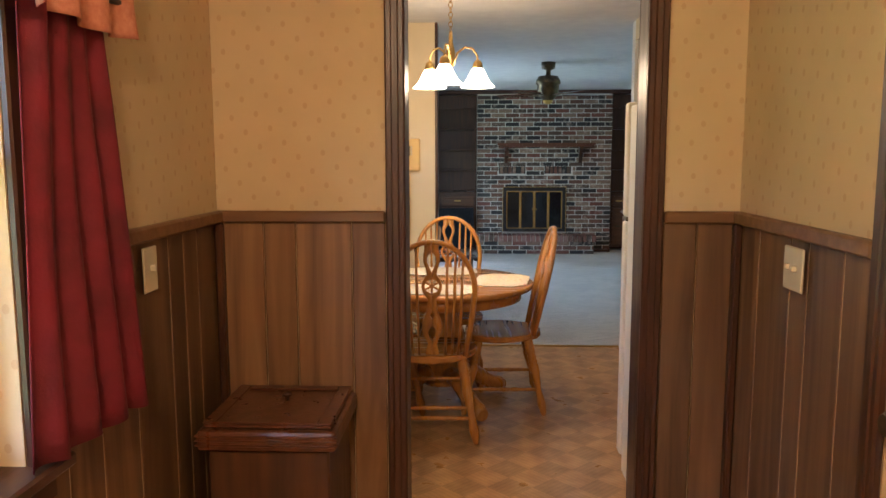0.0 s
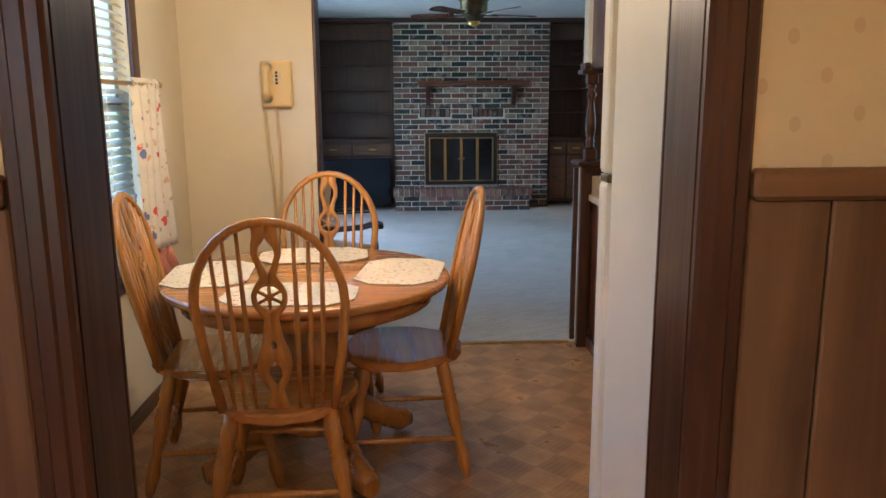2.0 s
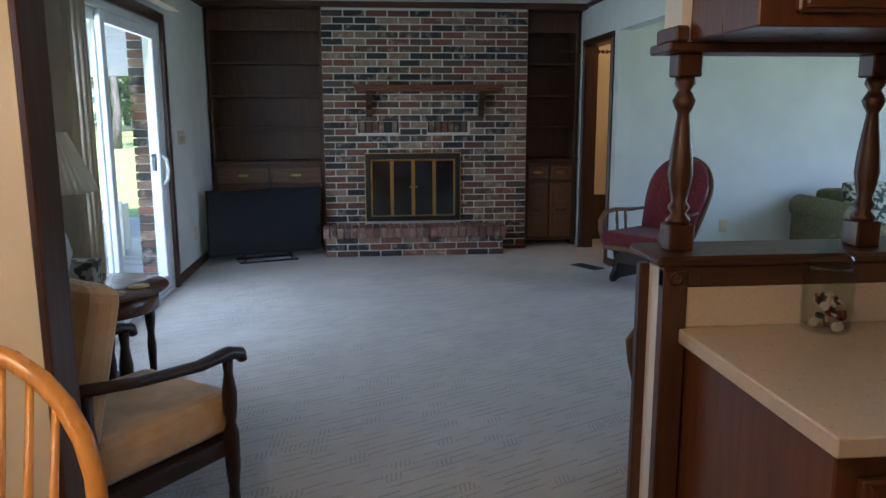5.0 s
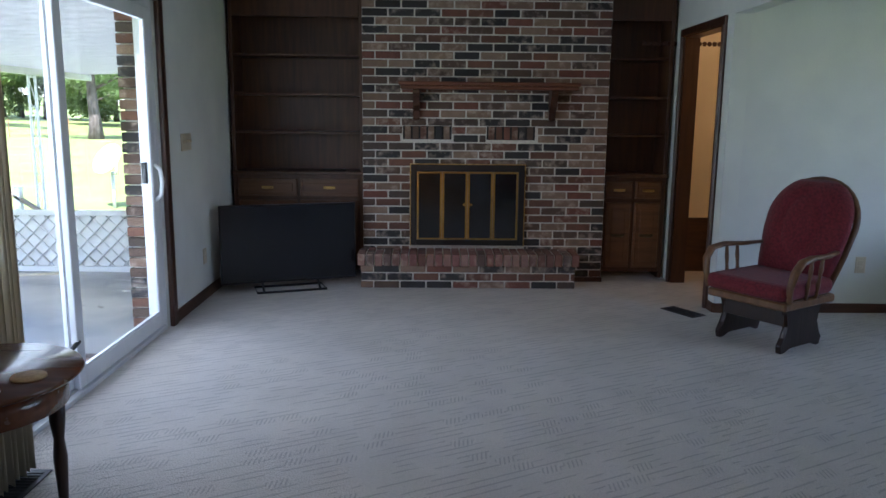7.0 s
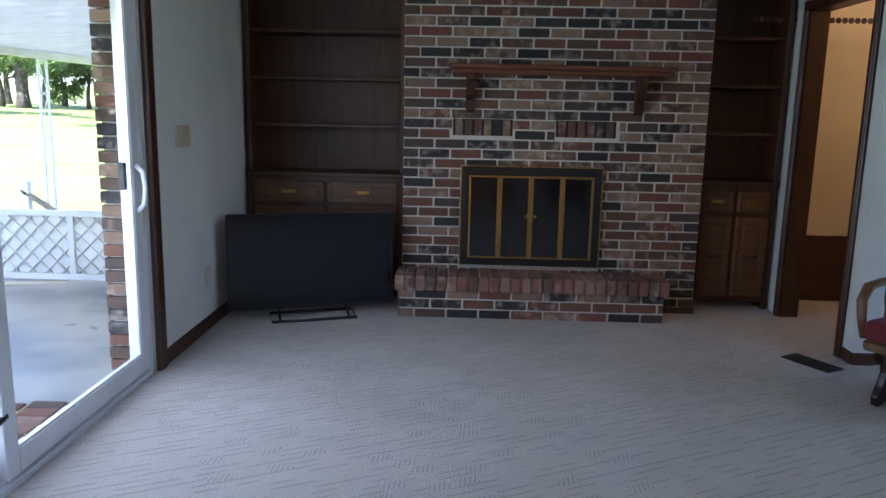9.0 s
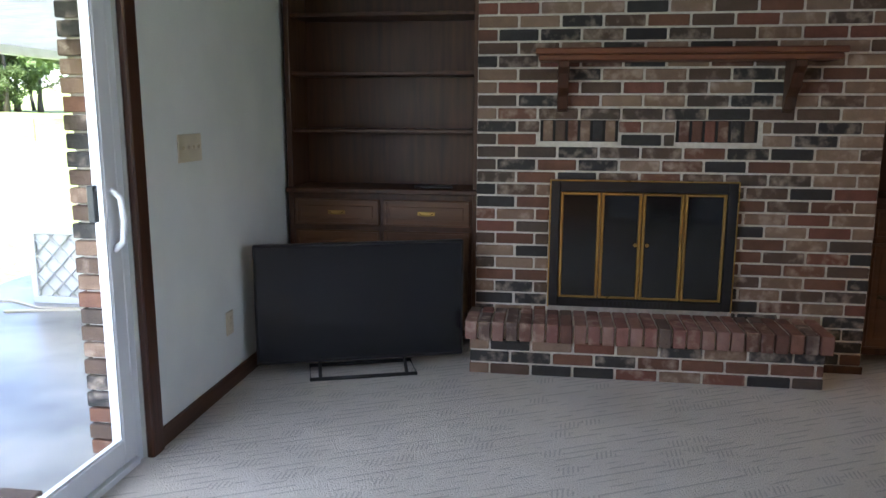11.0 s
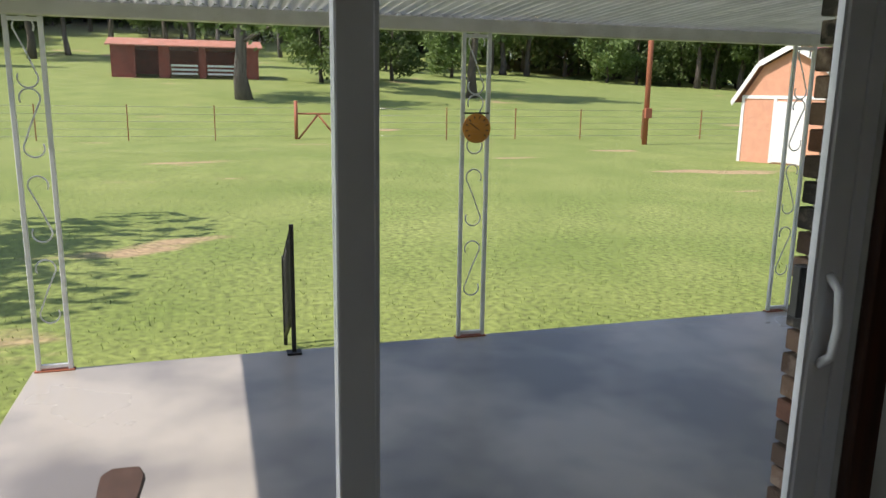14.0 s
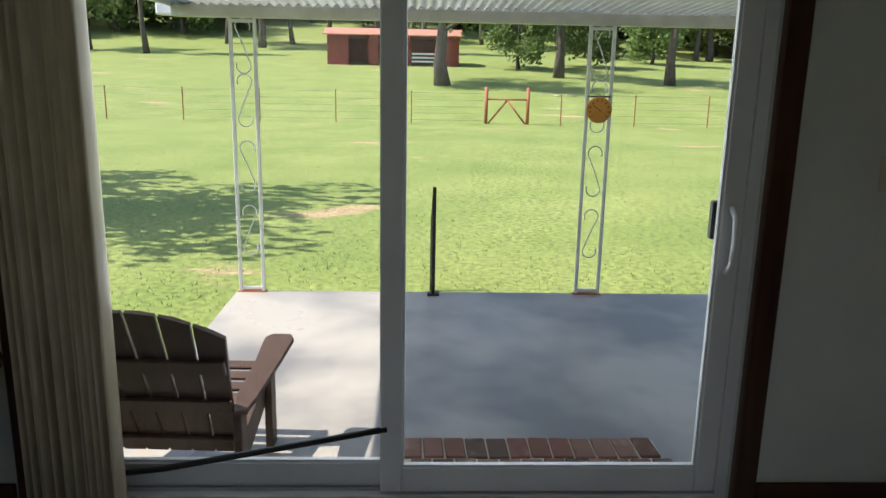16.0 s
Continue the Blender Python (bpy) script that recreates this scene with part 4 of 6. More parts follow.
# entry window: red panel, striped valance, leaded-look muntins
curtain("red_curtain", "deep red curtain panel by the entry window", M["red_curtain"], "y", -0.875, 1.80, 2.10, 0.87, 1.80, 4, 0.02, 0.16, 5)
curtain("valance", "striped gold and red valance over the entry window", M["gingham"], "y", -0.845, 0.6, 2.2, 1.735, 2.0, 12, 0.02, 0, 9)
tagged(one("curtain_rod", M["black"], (-0.862, -0.845, 0.6, 2.2, 1.80, 1.815), r=0.004), "black curtain rod over the entry window", "curtain rod")

# ---- hamper, entry door ----
hp = thing("hamper", "dark walnut wooden hamper with a hinged lid", "hamper", pose(-0.655, 2.68, 0))
bm = bmesh.new()
rbox(bm, -0.185, 0.175, -0.155, 0.20, 0.0, 0.61, 0.006)
part("body", bm, M["bookcase"], hp)
bm = bmesh.new()
rbox(bm, -0.21, 0.20, -0.18, 0.215, 0.612, 0.675, 0.012, None, 2)
rbox(bm, -0.195, 0.185, -0.165, 0.20, 0.675, 0.69, 0.008)
for a, b, c, d in ((-0.195, -0.155, -0.165, 0.20), (0.145, 0.185, -0.165, 0.20), (-0.155, 0.145, -0.165, -0.125), (-0.155, 0.145, 0.16, 0.20)):
    rbox(bm, a, b, c, d, 0.69, 0.696, 0.003)
for z in (0.628, 0.642, 0.656):
    rbox(bm, -0.214, 0.204, -0.184, -0.165, z, z + 0.006, 0.002)
lid = part("lid", bm, M["cab"], hp, "moulded dark lid")
bm = bmesh.new()
lathe(bm, [(0.006, 0), (0.006, 0.012), (0.016, 0.018), (0.012, 0.028)], 12, pose(0.0, 0.06, 0.69))
part("knob", bm, M["dark_trim"], lid)
casing("trim_side_door", "dark stained door casing", M["dark_trim"], 0.79, 0.814, 1.18, 2.00, 2.03, 0.066, "y")
ed = tagged(new("door_1"), "white panelled entry side door", kind="structure")
bm = bmesh.new()
rbox(bm, 0.83, 0.87, 1.18, 2.00, 0.01, 2.03, 0.004)
part("door_leaf", bm, M["white"], ed)
bm = bmesh.new()
lathe(bm, [(0.026, 0), (0.026, 0.008), (0.011, 0.012), (0.011, 0.03), (0.026, 0.04), (0.03, 0.052), (0.022, 0.066)], 16, pose(0.83, 1.92, 0.93, 0, -90))
part("door_knob", bm, M["brass_dark"], ed)
# unseen fixture, assumed overhead so the warm entry light has a source
cl = thing("ceiling_light", "assumed frosted glass entry ceiling lamp, out of view", "ceiling lamp", pose(-0.25, 0.15, 0))
bm = bmesh.new()
lathe(bm, [(0.15, CEIL - 0.03), (0.16, CEIL)], 20)
part("base", bm, M["brass"], cl)
bm = bmesh.new()
lathe(bm, [(0.02, CEIL - 0.16), (0.09, CEIL - 0.14), (0.14, CEIL - 0.08), (0.15, CEIL - 0.03)], 20)
part("shade", bm, M["bulb"], cl).visible_shadow = False

# ---- fridge ----
fr = thing("refrigerator", "almond textured top-freezer refrigerator beside the doorway", "refrigerator", pose(0, 0, 0))
bm = bmesh.new()
rbox(bm, 0.618, 1.36, 3.09, 3.785, 0.02, 1.685, 0.012, None, 2)
part("body", bm, M["fridge"], fr)
for n_, z0, z1 in (("freezer_door", 1.195, 1.70), ("fridge_door", 0.09, 1.178)):
    bm = bmesh.new()
    rbox(bm, 0.610, 1.365, 3.80, 3.87, z0, z1, 0.014, None, 2)
    d_ = part(n_, bm, M["fridge"], fr)
    bm = bmesh.new()
    rbox(bm, 1.28, 1.32, 3.868, 3.91, max(z0 + 0.04, z1 - 0.45), z1 - 0.03, 0.01)
    part("handle", bm, M["fridge"], d_)
bm = bmesh.new()
rbox(bm, 0.625, 1.35, 3.785, 3.80, 0.1, 1.68, 0.002)
part("gasket", bm, M["ivory"], fr)
bm = bmesh.new()
rbox(bm, 0.612, 0.66, 3.79, 3.86, 1.177, 1.196, 0.003)
part("hinge", bm, M["brass_dark"], fr)

# ---- peninsula ----
PX, PY, CT = 1.13, 5.44, 0.875


def raised_door(name, parent, x0, x1, y, z0, z1, material, pull=None, depth=0.02):
    """A raised-panel door or drawer front facing -y."""
    bm = bmesh.new()
    rbox(bm, x0, x1, y - depth, y, z0, z1, 0.004)
    w, h = x1 - x0, z1 - z0
    e = min(0.055, h * 0.25)
    for a, b, c, d in ((x0, x0 + 0.02, z0, z1), (x1 - 0.02, x1, z0, z1), (x0, x1, z0, z0 + 0.02), (x0, x1, z1 - 0.02, z1)):
        rbox(bm, a + 0.012, b + 0.004 if b < x1 else b - 0.012, y - depth - 0.007, y - depth + 0.002, c + 0.012, d - 0.012, 0.003)
    rbox(bm, x0 + e, x1 - e, y - depth - 0.004, y - depth + 0.002, z0 + e, z1 - e, 0.004)
    d_ = part(name, bm, material, parent)
    xm, zm = (x0 + x1) / 2, (z0 + z1) / 2
    bm = bmesh.new()
    if pull == "ring":
        lathe(bm, [(0.02, 0), (0.016, 0.008), (0.006, 0.014)], 10, pose(xm, y - depth - 0.004, zm + 0.03, 90))
        tube(bm, [(xm + 0.034 * math.cos(a * math.pi / 8), y - depth - 0.018, zm + 0.034 * math.sin(a * math.pi / 8)) for a in range(16)], 0.005, 6, 1, True)
        part("ring_pull", bm, M["brass_dark"], d_)
    elif pull == "bail":
        for s in (-1, 1):
            lathe(bm, [(0.012, 0), (0.01, 0.006), (0.004, 0.016)], 8, pose(xm + s * 0.045, y - depth - 0.002, zm, 90))
        rbox(bm, xm - 0.06, xm + 0.06, y - depth - 0.006, y - depth - 0.002, zm - 0.011, zm + 0.011, 0.003)
        tube(bm, [(xm - 0.045, y - depth - 0.016, zm), (xm - 0.03, y - depth - 0.024, zm - 0.012), (xm + 0.03, y - depth - 0.024, zm - 0.012), (xm + 0.045, y - depth - 0.016, zm)], 0.004, 6)
        part("bail_pull", bm, M["brass_dark"], d_)
    elif pull == "brass":
        rbox(bm, xm - 0.05, xm + 0.05, y - depth - 0.006, y - depth - 0.002, zm - 0.011, zm + 0.011, 0.003)
        tube(bm, [(xm - 0.04, y - depth - 0.01, zm + 0.002), (xm - 0.025, y - depth - 0.022, zm - 0.008), (xm + 0.025, y - depth - 0.022, zm - 0.008), (xm + 0.04, y - depth - 0.01, zm + 0.002)], 0.004, 6)
        part("bail_pull", bm, M["brass"], d_, "brass bail pull")
    else:
        bm.free()
    return d_


def hinge(x, y, z, parent):
    bm = bmesh.new()
    tube(bm, [(x, y - 0.008, z - 0.025), (x, y - 0.008, z + 0.025)], 0.006, 6)
    rbox(bm, x - 0.012, x + 0.002, y - 0.004, y, z - 0.02, z + 0.02, 0.001)
    part("hinge", bm, M["brass_dark"], parent)


bc = thing("base_cabinet", "cherry-stained kitchen base cabinet with ring pulls", "cabinet", pose(0, 0, 0))
one("body", M["cab"], (PX + 0.012, 1.72, PY + 0.035, 6.09, 0.09, CT - 0.035), parent=bc, r=0.004)
one("plinth", M["dark_trim"], (PX + 0.02, 1.72, PY + 0.10, 6.08, 0.0, 0.09), parent=bc)
raised_door("drawer", bc, PX + 0.05, 1.69, PY + 0.035, 0.63, 0.79, M["cab"], "bail")
for i, (a, b) in enumerate(((PX + 0.05, 1.395), (1.405, 1.69))):
    d_ = raised_door("door", bc, a, b, PY + 0.035, 0.12, 0.60, M["cab"], "ring")
    for z in (0.19, 0.52):
        hinge(a - 0.006 if i == 0 else b + 0.008, PY + 0.033, z, d_)
tagged(one("worktop", M["laminate"], (PX - 0.012, 3.4, PY, 6.09, CT - 0.036, CT), (PX - 0.0, 3.4, 6.07, 6.09, CT, 0.985), r=0.003), "beige laminate worktop with a low backsplash", "worktop")
structure("baseboard_peninsula", M["trim_y"], (PX - 0.004, PX + 0.011, PY + 0.03, 6.09, 0.0, 0.07), label="dark stained baseboard along the cabinet side", r=0.004)
rg = thing("kitchen_range", "cherry-fronted base with a white enamel electric cooktop", "cooktop", pose(0, 0, 0))
one("body", M["cab"], (1.725, 3.35, PY + 0.035, 6.08, 0.0, CT - 0.037), parent=rg, r=0.004)
one("cooktop", M["enamel"], (1.74, 2.45, PY + 0.05, 6.03, CT + 0.0005, CT + 0.016), parent=rg, r=0.005)
for cx, cy, cr in ((1.95, 5.86, 0.10), (1.95, 5.63, 0.08), (2.25, 5.86, 0.08), (2.25, 5.63, 0.10)):
    bm = bmesh.new()
    lathe(bm, [(cr + 0.015, CT + 0.0165), (cr + 0.012, CT + 0.021), (cr * 0.3, CT + 0.017)], 24, pose(cx, cy, 0))
    b_ = part("drip_pan", bm, M["steel"], rg)
    bm = bmesh.new()
    n = 90
    tube(bm, [(cx + (0.02 + (cr - 0.025) * i / n) * math.cos(i * 0.24), cy + (0.02 + (cr - 0.025) * i / n) * math.sin(i * 0.24), CT + 0.028) for i in range(n)], 0.005, 6)
    part("coil", bm, M["iron"], b_)
# knee wall, cap, carved panel, end post, spindles
structure("wall_peninsula", M["white"], (1.09, 3.4, 6.10, 6.20, 0.0, 1.01), (1.10, 3.4, 6.10, 6.20, 1.53, CEIL), label="white knee wall and bulkhead of the peninsula")
structure("trim_peninsula_post", M["dark_trim"], (1.075, 1.135, 6.062, 6.10, 0.0, 1.02), (1.065, 1.093, 6.195, 6.225, 0.0, 1.01), (1.075, 3.4, 6.095, 6.225, 1.522, 1.545), (1.085, 1.115, 6.085, 6.21, 1.545, 1.58), label="dark stained corner boards of the peninsula", r=0.004)
cp = thing("bar_ledge", "dark stained ledge with a carved apron over the counter", "ledge", pose(0, 0, 0))
one("ledge_top", M["trim_x"], (1.055, 3.4, 6.05, 6.26, 1.028, 1.053), parent=cp, r=0.008)
one("apron", M["trim_x"], (1.075, 3.4, 6.066, 6.10, 0.975, 1.027), parent=cp, r=0.003)
bm = bmesh.new()
lathe(bm, [(0.016, 0), (0.020, 0.004), (0.012, 0.007), (0.012, 0.004), (0.006, 0.008)], 16, pose(1.105, 6.066, 1.0, 90))
part("rosette", bm, M["dark_trim"], cp)
bm = bmesh.new()
rbox(bm, -0.014, 0.014, -0.007, 0.0, -0.017, 0.017, 0.006)
part("carved_bead", bm, M["trim_x"], cp).matrix_basis = pose(1.15, 6.066, 1.0)
bead = cp.children[-1]
for i in range(1, 40):
    b_ = new("carved_bead", bead.data)
    b_.parent, b_.matrix_basis = cp, pose(1.15 + i * 0.042, 6.066, 1.0)


def spindle_post(x):
    t = thing("turned_spindle", "dark stained turned spindle between ledge and cabinet", "spindle", pose(x, 6.15, 1.053), "spindles over the ledge")
    bm = bmesh.new()
    rbox(bm, -0.032, 0.032, -0.032, 0.032, 0, 0.065, 0.004)
    part("base_block", bm, M["dark_trim"], t)
    bm = bmesh.new()
    lathe(bm, [(0.026, 0.065), (0.03, 0.075), (0.018, 0.09), (0.027, 0.105), (0.018, 0.12), (0.024, 0.15), (0.03, 0.185), (0.027, 0.23), (0.018, 0.30), (0.014, 0.33), (0.022, 0.345), (0.028, 0.36), (0.02, 0.375), (0.015, 0.385), (0.025, 0.40), (0.022, 0.415)], 16)
    part("shaft", bm, M["dark_trim"], t)
    bm = bmesh.new()
    rbox(bm, -0.030, 0.030, -0.030, 0.030, 0.415, 0.469, 0.004)
    part("top_block", bm, M["dark_trim"], t)


for x in (1.138, 1.62, 2.10, 2.58, 3.06):
    spindle_post(x)
uc = thing("wall_cabinet", "cherry-stained raised-panel wall cabinet over the ledge", "cabinet", pose(0, 0, 0))
one("body", M["cab"], (1.12, 1.77, 5.79, 6.095, 1.545, 2.30), parent=uc, r=0.004)
raised_door("door", uc, 1.19, 1.455, 5.79, 1.57, 2.27, M["cab"], "bail")
raised_door("door", uc, 1.47, 1.74, 5.79, 1.57, 2.27, M["cab"], "bail")
for x in (1.184, 1.748):
    for z in (1.66, 2.18):
        hinge(x, 5.788, z, uc)
structure("wall_soffit", M["cream"], (1.10, 3.4, 5.80, 6.095, 2.30, CEIL), label="cream painted soffit over the cabinets")
hd = thing("range_hood", "almond range hood under a wall cabinet", "range hood", pose(0, 0, 0))
bm = bmesh.new()
prism(bm, [(5.60, 1.545), (6.09, 1.545), (6.09, 1.70), (5.72, 1.70), (5.60, 1.60)], 0.76, Matrix(((0, 0, 1, 1.775), (1, 0, 0, 0), (0, 1, 0, 0), (0, 0, 0, 1))), 0.004)
part("canopy", bm, M["fridge"], hd)
hc = thing("wall_cabinet", "cherry-stained short wall cabinet over the range hood", "cabinet", pose(0, 0, 0))
one("body", M["cab"], (1.775, 2.53, 5.79, 6.095, 1.705, 2.30), parent=hc, r=0.004)
raised_door("door", hc, 1.80, 2.14, 5.79, 1.73, 2.27, M["cab"], "bail")
raised_door("door", hc, 2.16, 2.50, 5.79, 1.73, 2.27, M["cab"], "bail")
# glass jar with buttons
jr = thing("glass_jar", "lidded glass jar of small trinkets on the worktop", "jar", pose(1.46, 6.02, CT))
bm = bmesh.new()
lathe(bm, [(0.038, 0.0), (0.044, 0.006), (0.046, 0.06), (0.046, 0.11), (0.04, 0.125), (0.038, 0.115), (0.043, 0.10), (0.042, 0.012), (0.0, 0.008)], 20)
part("jar", bm, M["jar_glass"], jr)
jr.scale = (1.25, 1.25, 1.25)
bm = bmesh.new()
lathe(bm, [(0.045, 0.127), (0.048, 0.132), (0.03, 0.150), (0.008, 0.158), (0.012, 0.168), (0.006, 0.18)], 18)
part("lid", bm, M["jar_glass"], jr)
rs = random.Random(5)
for i in range(26):
    bm = bmesh.new()
    a, r = rs.random() * 6.3, 0.03 * math.sqrt(rs.random())
    lathe(bm, [(0.009, 0), (0.009, 0.005)], 8, pose(r * math.cos(a), r * math.sin(a), 0.012 + 0.05 * rs.random(), rs.random() * 90, rs.random() * 90))
    part("trinket", bm, (M["enamel"], M["barn_red"], M["black"], M["ivory"])[i % 4], jr)

# ---- fireplace wall ----
FX0, FX1, FY = -0.046, 1.982, 11.95
fp = thing("fireplace_insert", "black fireplace insert with brass-framed folding glass doors", "fireplace", pose(0, 0, 0))
bm = bmesh.new()
for a, b, c, d in ((0.357, 0.405, 0.315, 0.99), (1.254, 1.302, 0.315, 0.99), (0.405, 1.254, 0.935, 0.99), (0.405, 1.254, 0.315, 0.36)):
    rbox(bm, a, b, FY - 0.03, FY + 0.02, c, d, 0.003)
part("surround", bm, M["black"], fp)
bm = bmesh.new()
for a, b, c, d in ((0.350, 0.3565, 0.31, 0.997), (1.3025, 1.309, 0.31, 0.997), (0.350, 1.309, 0.9905, 0.997)):
    rbox(bm, a, b, FY - 0.032, FY, c, d, 0.001)
part("edge_strip", bm, M["brass"], fp)
W4 = (1.254 - 0.405) / 4
for k in range(4):
    a = 0.405 + k * W4
    bm = bmesh.new()
    for p, q, c, d in ((a + 0.002, a + 0.018, 0.362, 0.932), (a + W4 - 0.018, a + W4 - 0.002, 0.362, 0.932), (a + 0.018, a + W4 - 0.018, 0.917, 0.932), (a + 0.018, a + W4 - 0.018, 0.362, 0.374)):
        rbox(bm, p, q, FY - 0.022, FY - 0.004, c, d, 0.003)
    dr = part("glass_door", bm, M["brass"], fp)
    bm = bmesh.new()
    box(bm, a + 0.018, a + W4 - 0.018, FY - 0.012, FY - 0.008, 0.374, 0.917)
    part("pane", bm, M["dark_glass"], dr)
for x in (0.80, 0.86):
    bm = bmesh.new()
    lathe(bm, [(0.008, 0), (0.006, 0.012), (0.011, 0.02)], 8, pose(x, FY - 0.022, 0.66, 90))
    part("knob", bm, M["brass"], fp)
bm = bmesh.new()
for i in range(18):
    rbox(bm, 0.64 + i * 0.021, 0.652 + i * 0.021, FY - 0.034, FY - 0.028, 0.325, 0.35, 0.001)
part("vent_grille", bm, M["vent_dark"], fp)
mt = thing("mantel_shelf", "reddish stained wooden mantel shelf on two corbels", "shelf", pose(0, 0, 0))
bm = bmesh.new()
rbox(bm, 0.26, 1.71, 11.745, FY - 0.005, 1.625, 1.655, 0.006)
rbox(bm, 0.275, 1.695, 11.765, FY - 0.005, 1.595, 1.625, 0.006)
part("shelf_board", bm, wood("mantel_wood", (0.16, 0.055, 0.024), (0.09, 0.03, 0.014), 0.45, "x"), mt)
for x in (0.40, 1.51):
    bm = bmesh.new()
    prism(bm, [(0, 0), (0.17, 0), (0.17, -0.03), (0.13, -0.06), (0.10, -0.13), (0.04, -0.17), (0.035, -0.235), (0, -0.25)], 0.055, Matrix(((0, 0, 1, x - 0.027), (-1, 0, 0, FY - 0.005), (0, 1, 0, 1.595), (0, 0, 0, 1))), 0.004)
    part("corbel", bm, M["dark_trim"], mt)


def bookcase(x0, x1, label, drawers):
    y0, y1 = 12.11, 12.43
    t = thing("built_in_bookcase", label, "bookcase", pose(0, 0, 0))
    one("back_panel", M["bookcase"], (x0, x1, y1 - 0.015, y1, 0.0, 2.38), parent=t)
    for a in (x0, x1 - 0.03):
        one("side_panel", M["bookcase"], (a, a + 0.03, y0, y1 - 0.015, 0.0, 2.38), parent=t, r=0.003)
    one("head_panel", M["bookcase"], (x0 + 0.03, x1 - 0.03, y0 + 0.002, y0 + 0.03, 2.18, 2.38), parent=t, r=0.003)
    for z in (1.225, 1.545, 1.865):
        one("shelf", M["bookcase"], (x0 + 0.03, x1 - 0.03, y0 + 0.03, y1 - 0.015, z, z + 0.022), parent=t, r=0.003)
    one("ledge", M["bookcase"], (x0, x1, y0 - 0.04, y1 - 0.016, 0.885, 0.915), parent=t, r=0.006)
    one("base_body", M["bookcase"], (x0 + 0.031, x1 - 0.031, y0 + 0.004, y1 - 0.02, 0.06, 0.884), parent=t)
    w = (x1 - x0 - 0.06) / drawers
    m = wood("bookcase_front", (0.15, 0.066, 0.026), (0.09, 0.04, 0.016), 0.4, "x")
    for i in range(drawers):
        a, b = x0 + 0.03 + i * w + 0.012, x0 + 0.03 + (i + 1) * w - 0.012
        raised_door("drawer", t, a, b, y0 + 0.004, 0.70, 0.85, m, "brass")
        raised_door("door", t, a, b, y0 + 0.004, 0.10, 0.67, m, "bail")
    return t


bookcase(-1.155, FX0 - 0.004, "dark walnut built-in bookcase with empty shelves and drawers", 2)
bookcase(FX1 + 0.004, 2.545, "narrow dark walnut built-in bookcase with empty shelves", 2)
tagged(one("remote_control", M["black"], (-0.42, -0.20, 12.14, 12.19, 0.9152, 0.932), r=0.006), "black remote control on the bookcase ledge", "remote")

# ---- television on the floor ----
tv = thing("television", "flat black television standing on the carpet", "television", pose(-0.60, 11.60, 0.006, 0, 0, 19))
bm = bmesh.new()
rbox(bm, -0.535, 0.535, -0.02, 0.02, 0.065, 0.685, 0.006)
rbox(bm, -0.30, 0.30, 0.02, 0.05, 0.15, 0.5, 0.01)
part("bezel", bm, M["black"], tv)
bm = bmesh.new()
box(bm, -0.522, 0.522, -0.0225, -0.0205, 0.085, 0.672)
part("screen", bm, M["screen"], tv)
bm = bmesh.new()
tube(bm, [(-0.27, -0.12, 0.01), (0.27, -0.12, 0.01), (0.27, 0.10, 0.01), (-0.27, 0.10, 0.01)], 0.010, 6, 1, True)
tube(bm, [(-0.22, -0.12, 0.01), (-0.22, 0.0, 0.075)], 0.009, 6)
tube(bm, [(0.22, -0.12, 0.01), (0.22, 0.0, 0.075)], 0.009, 6)
part("stand", bm, M["black"], tv)


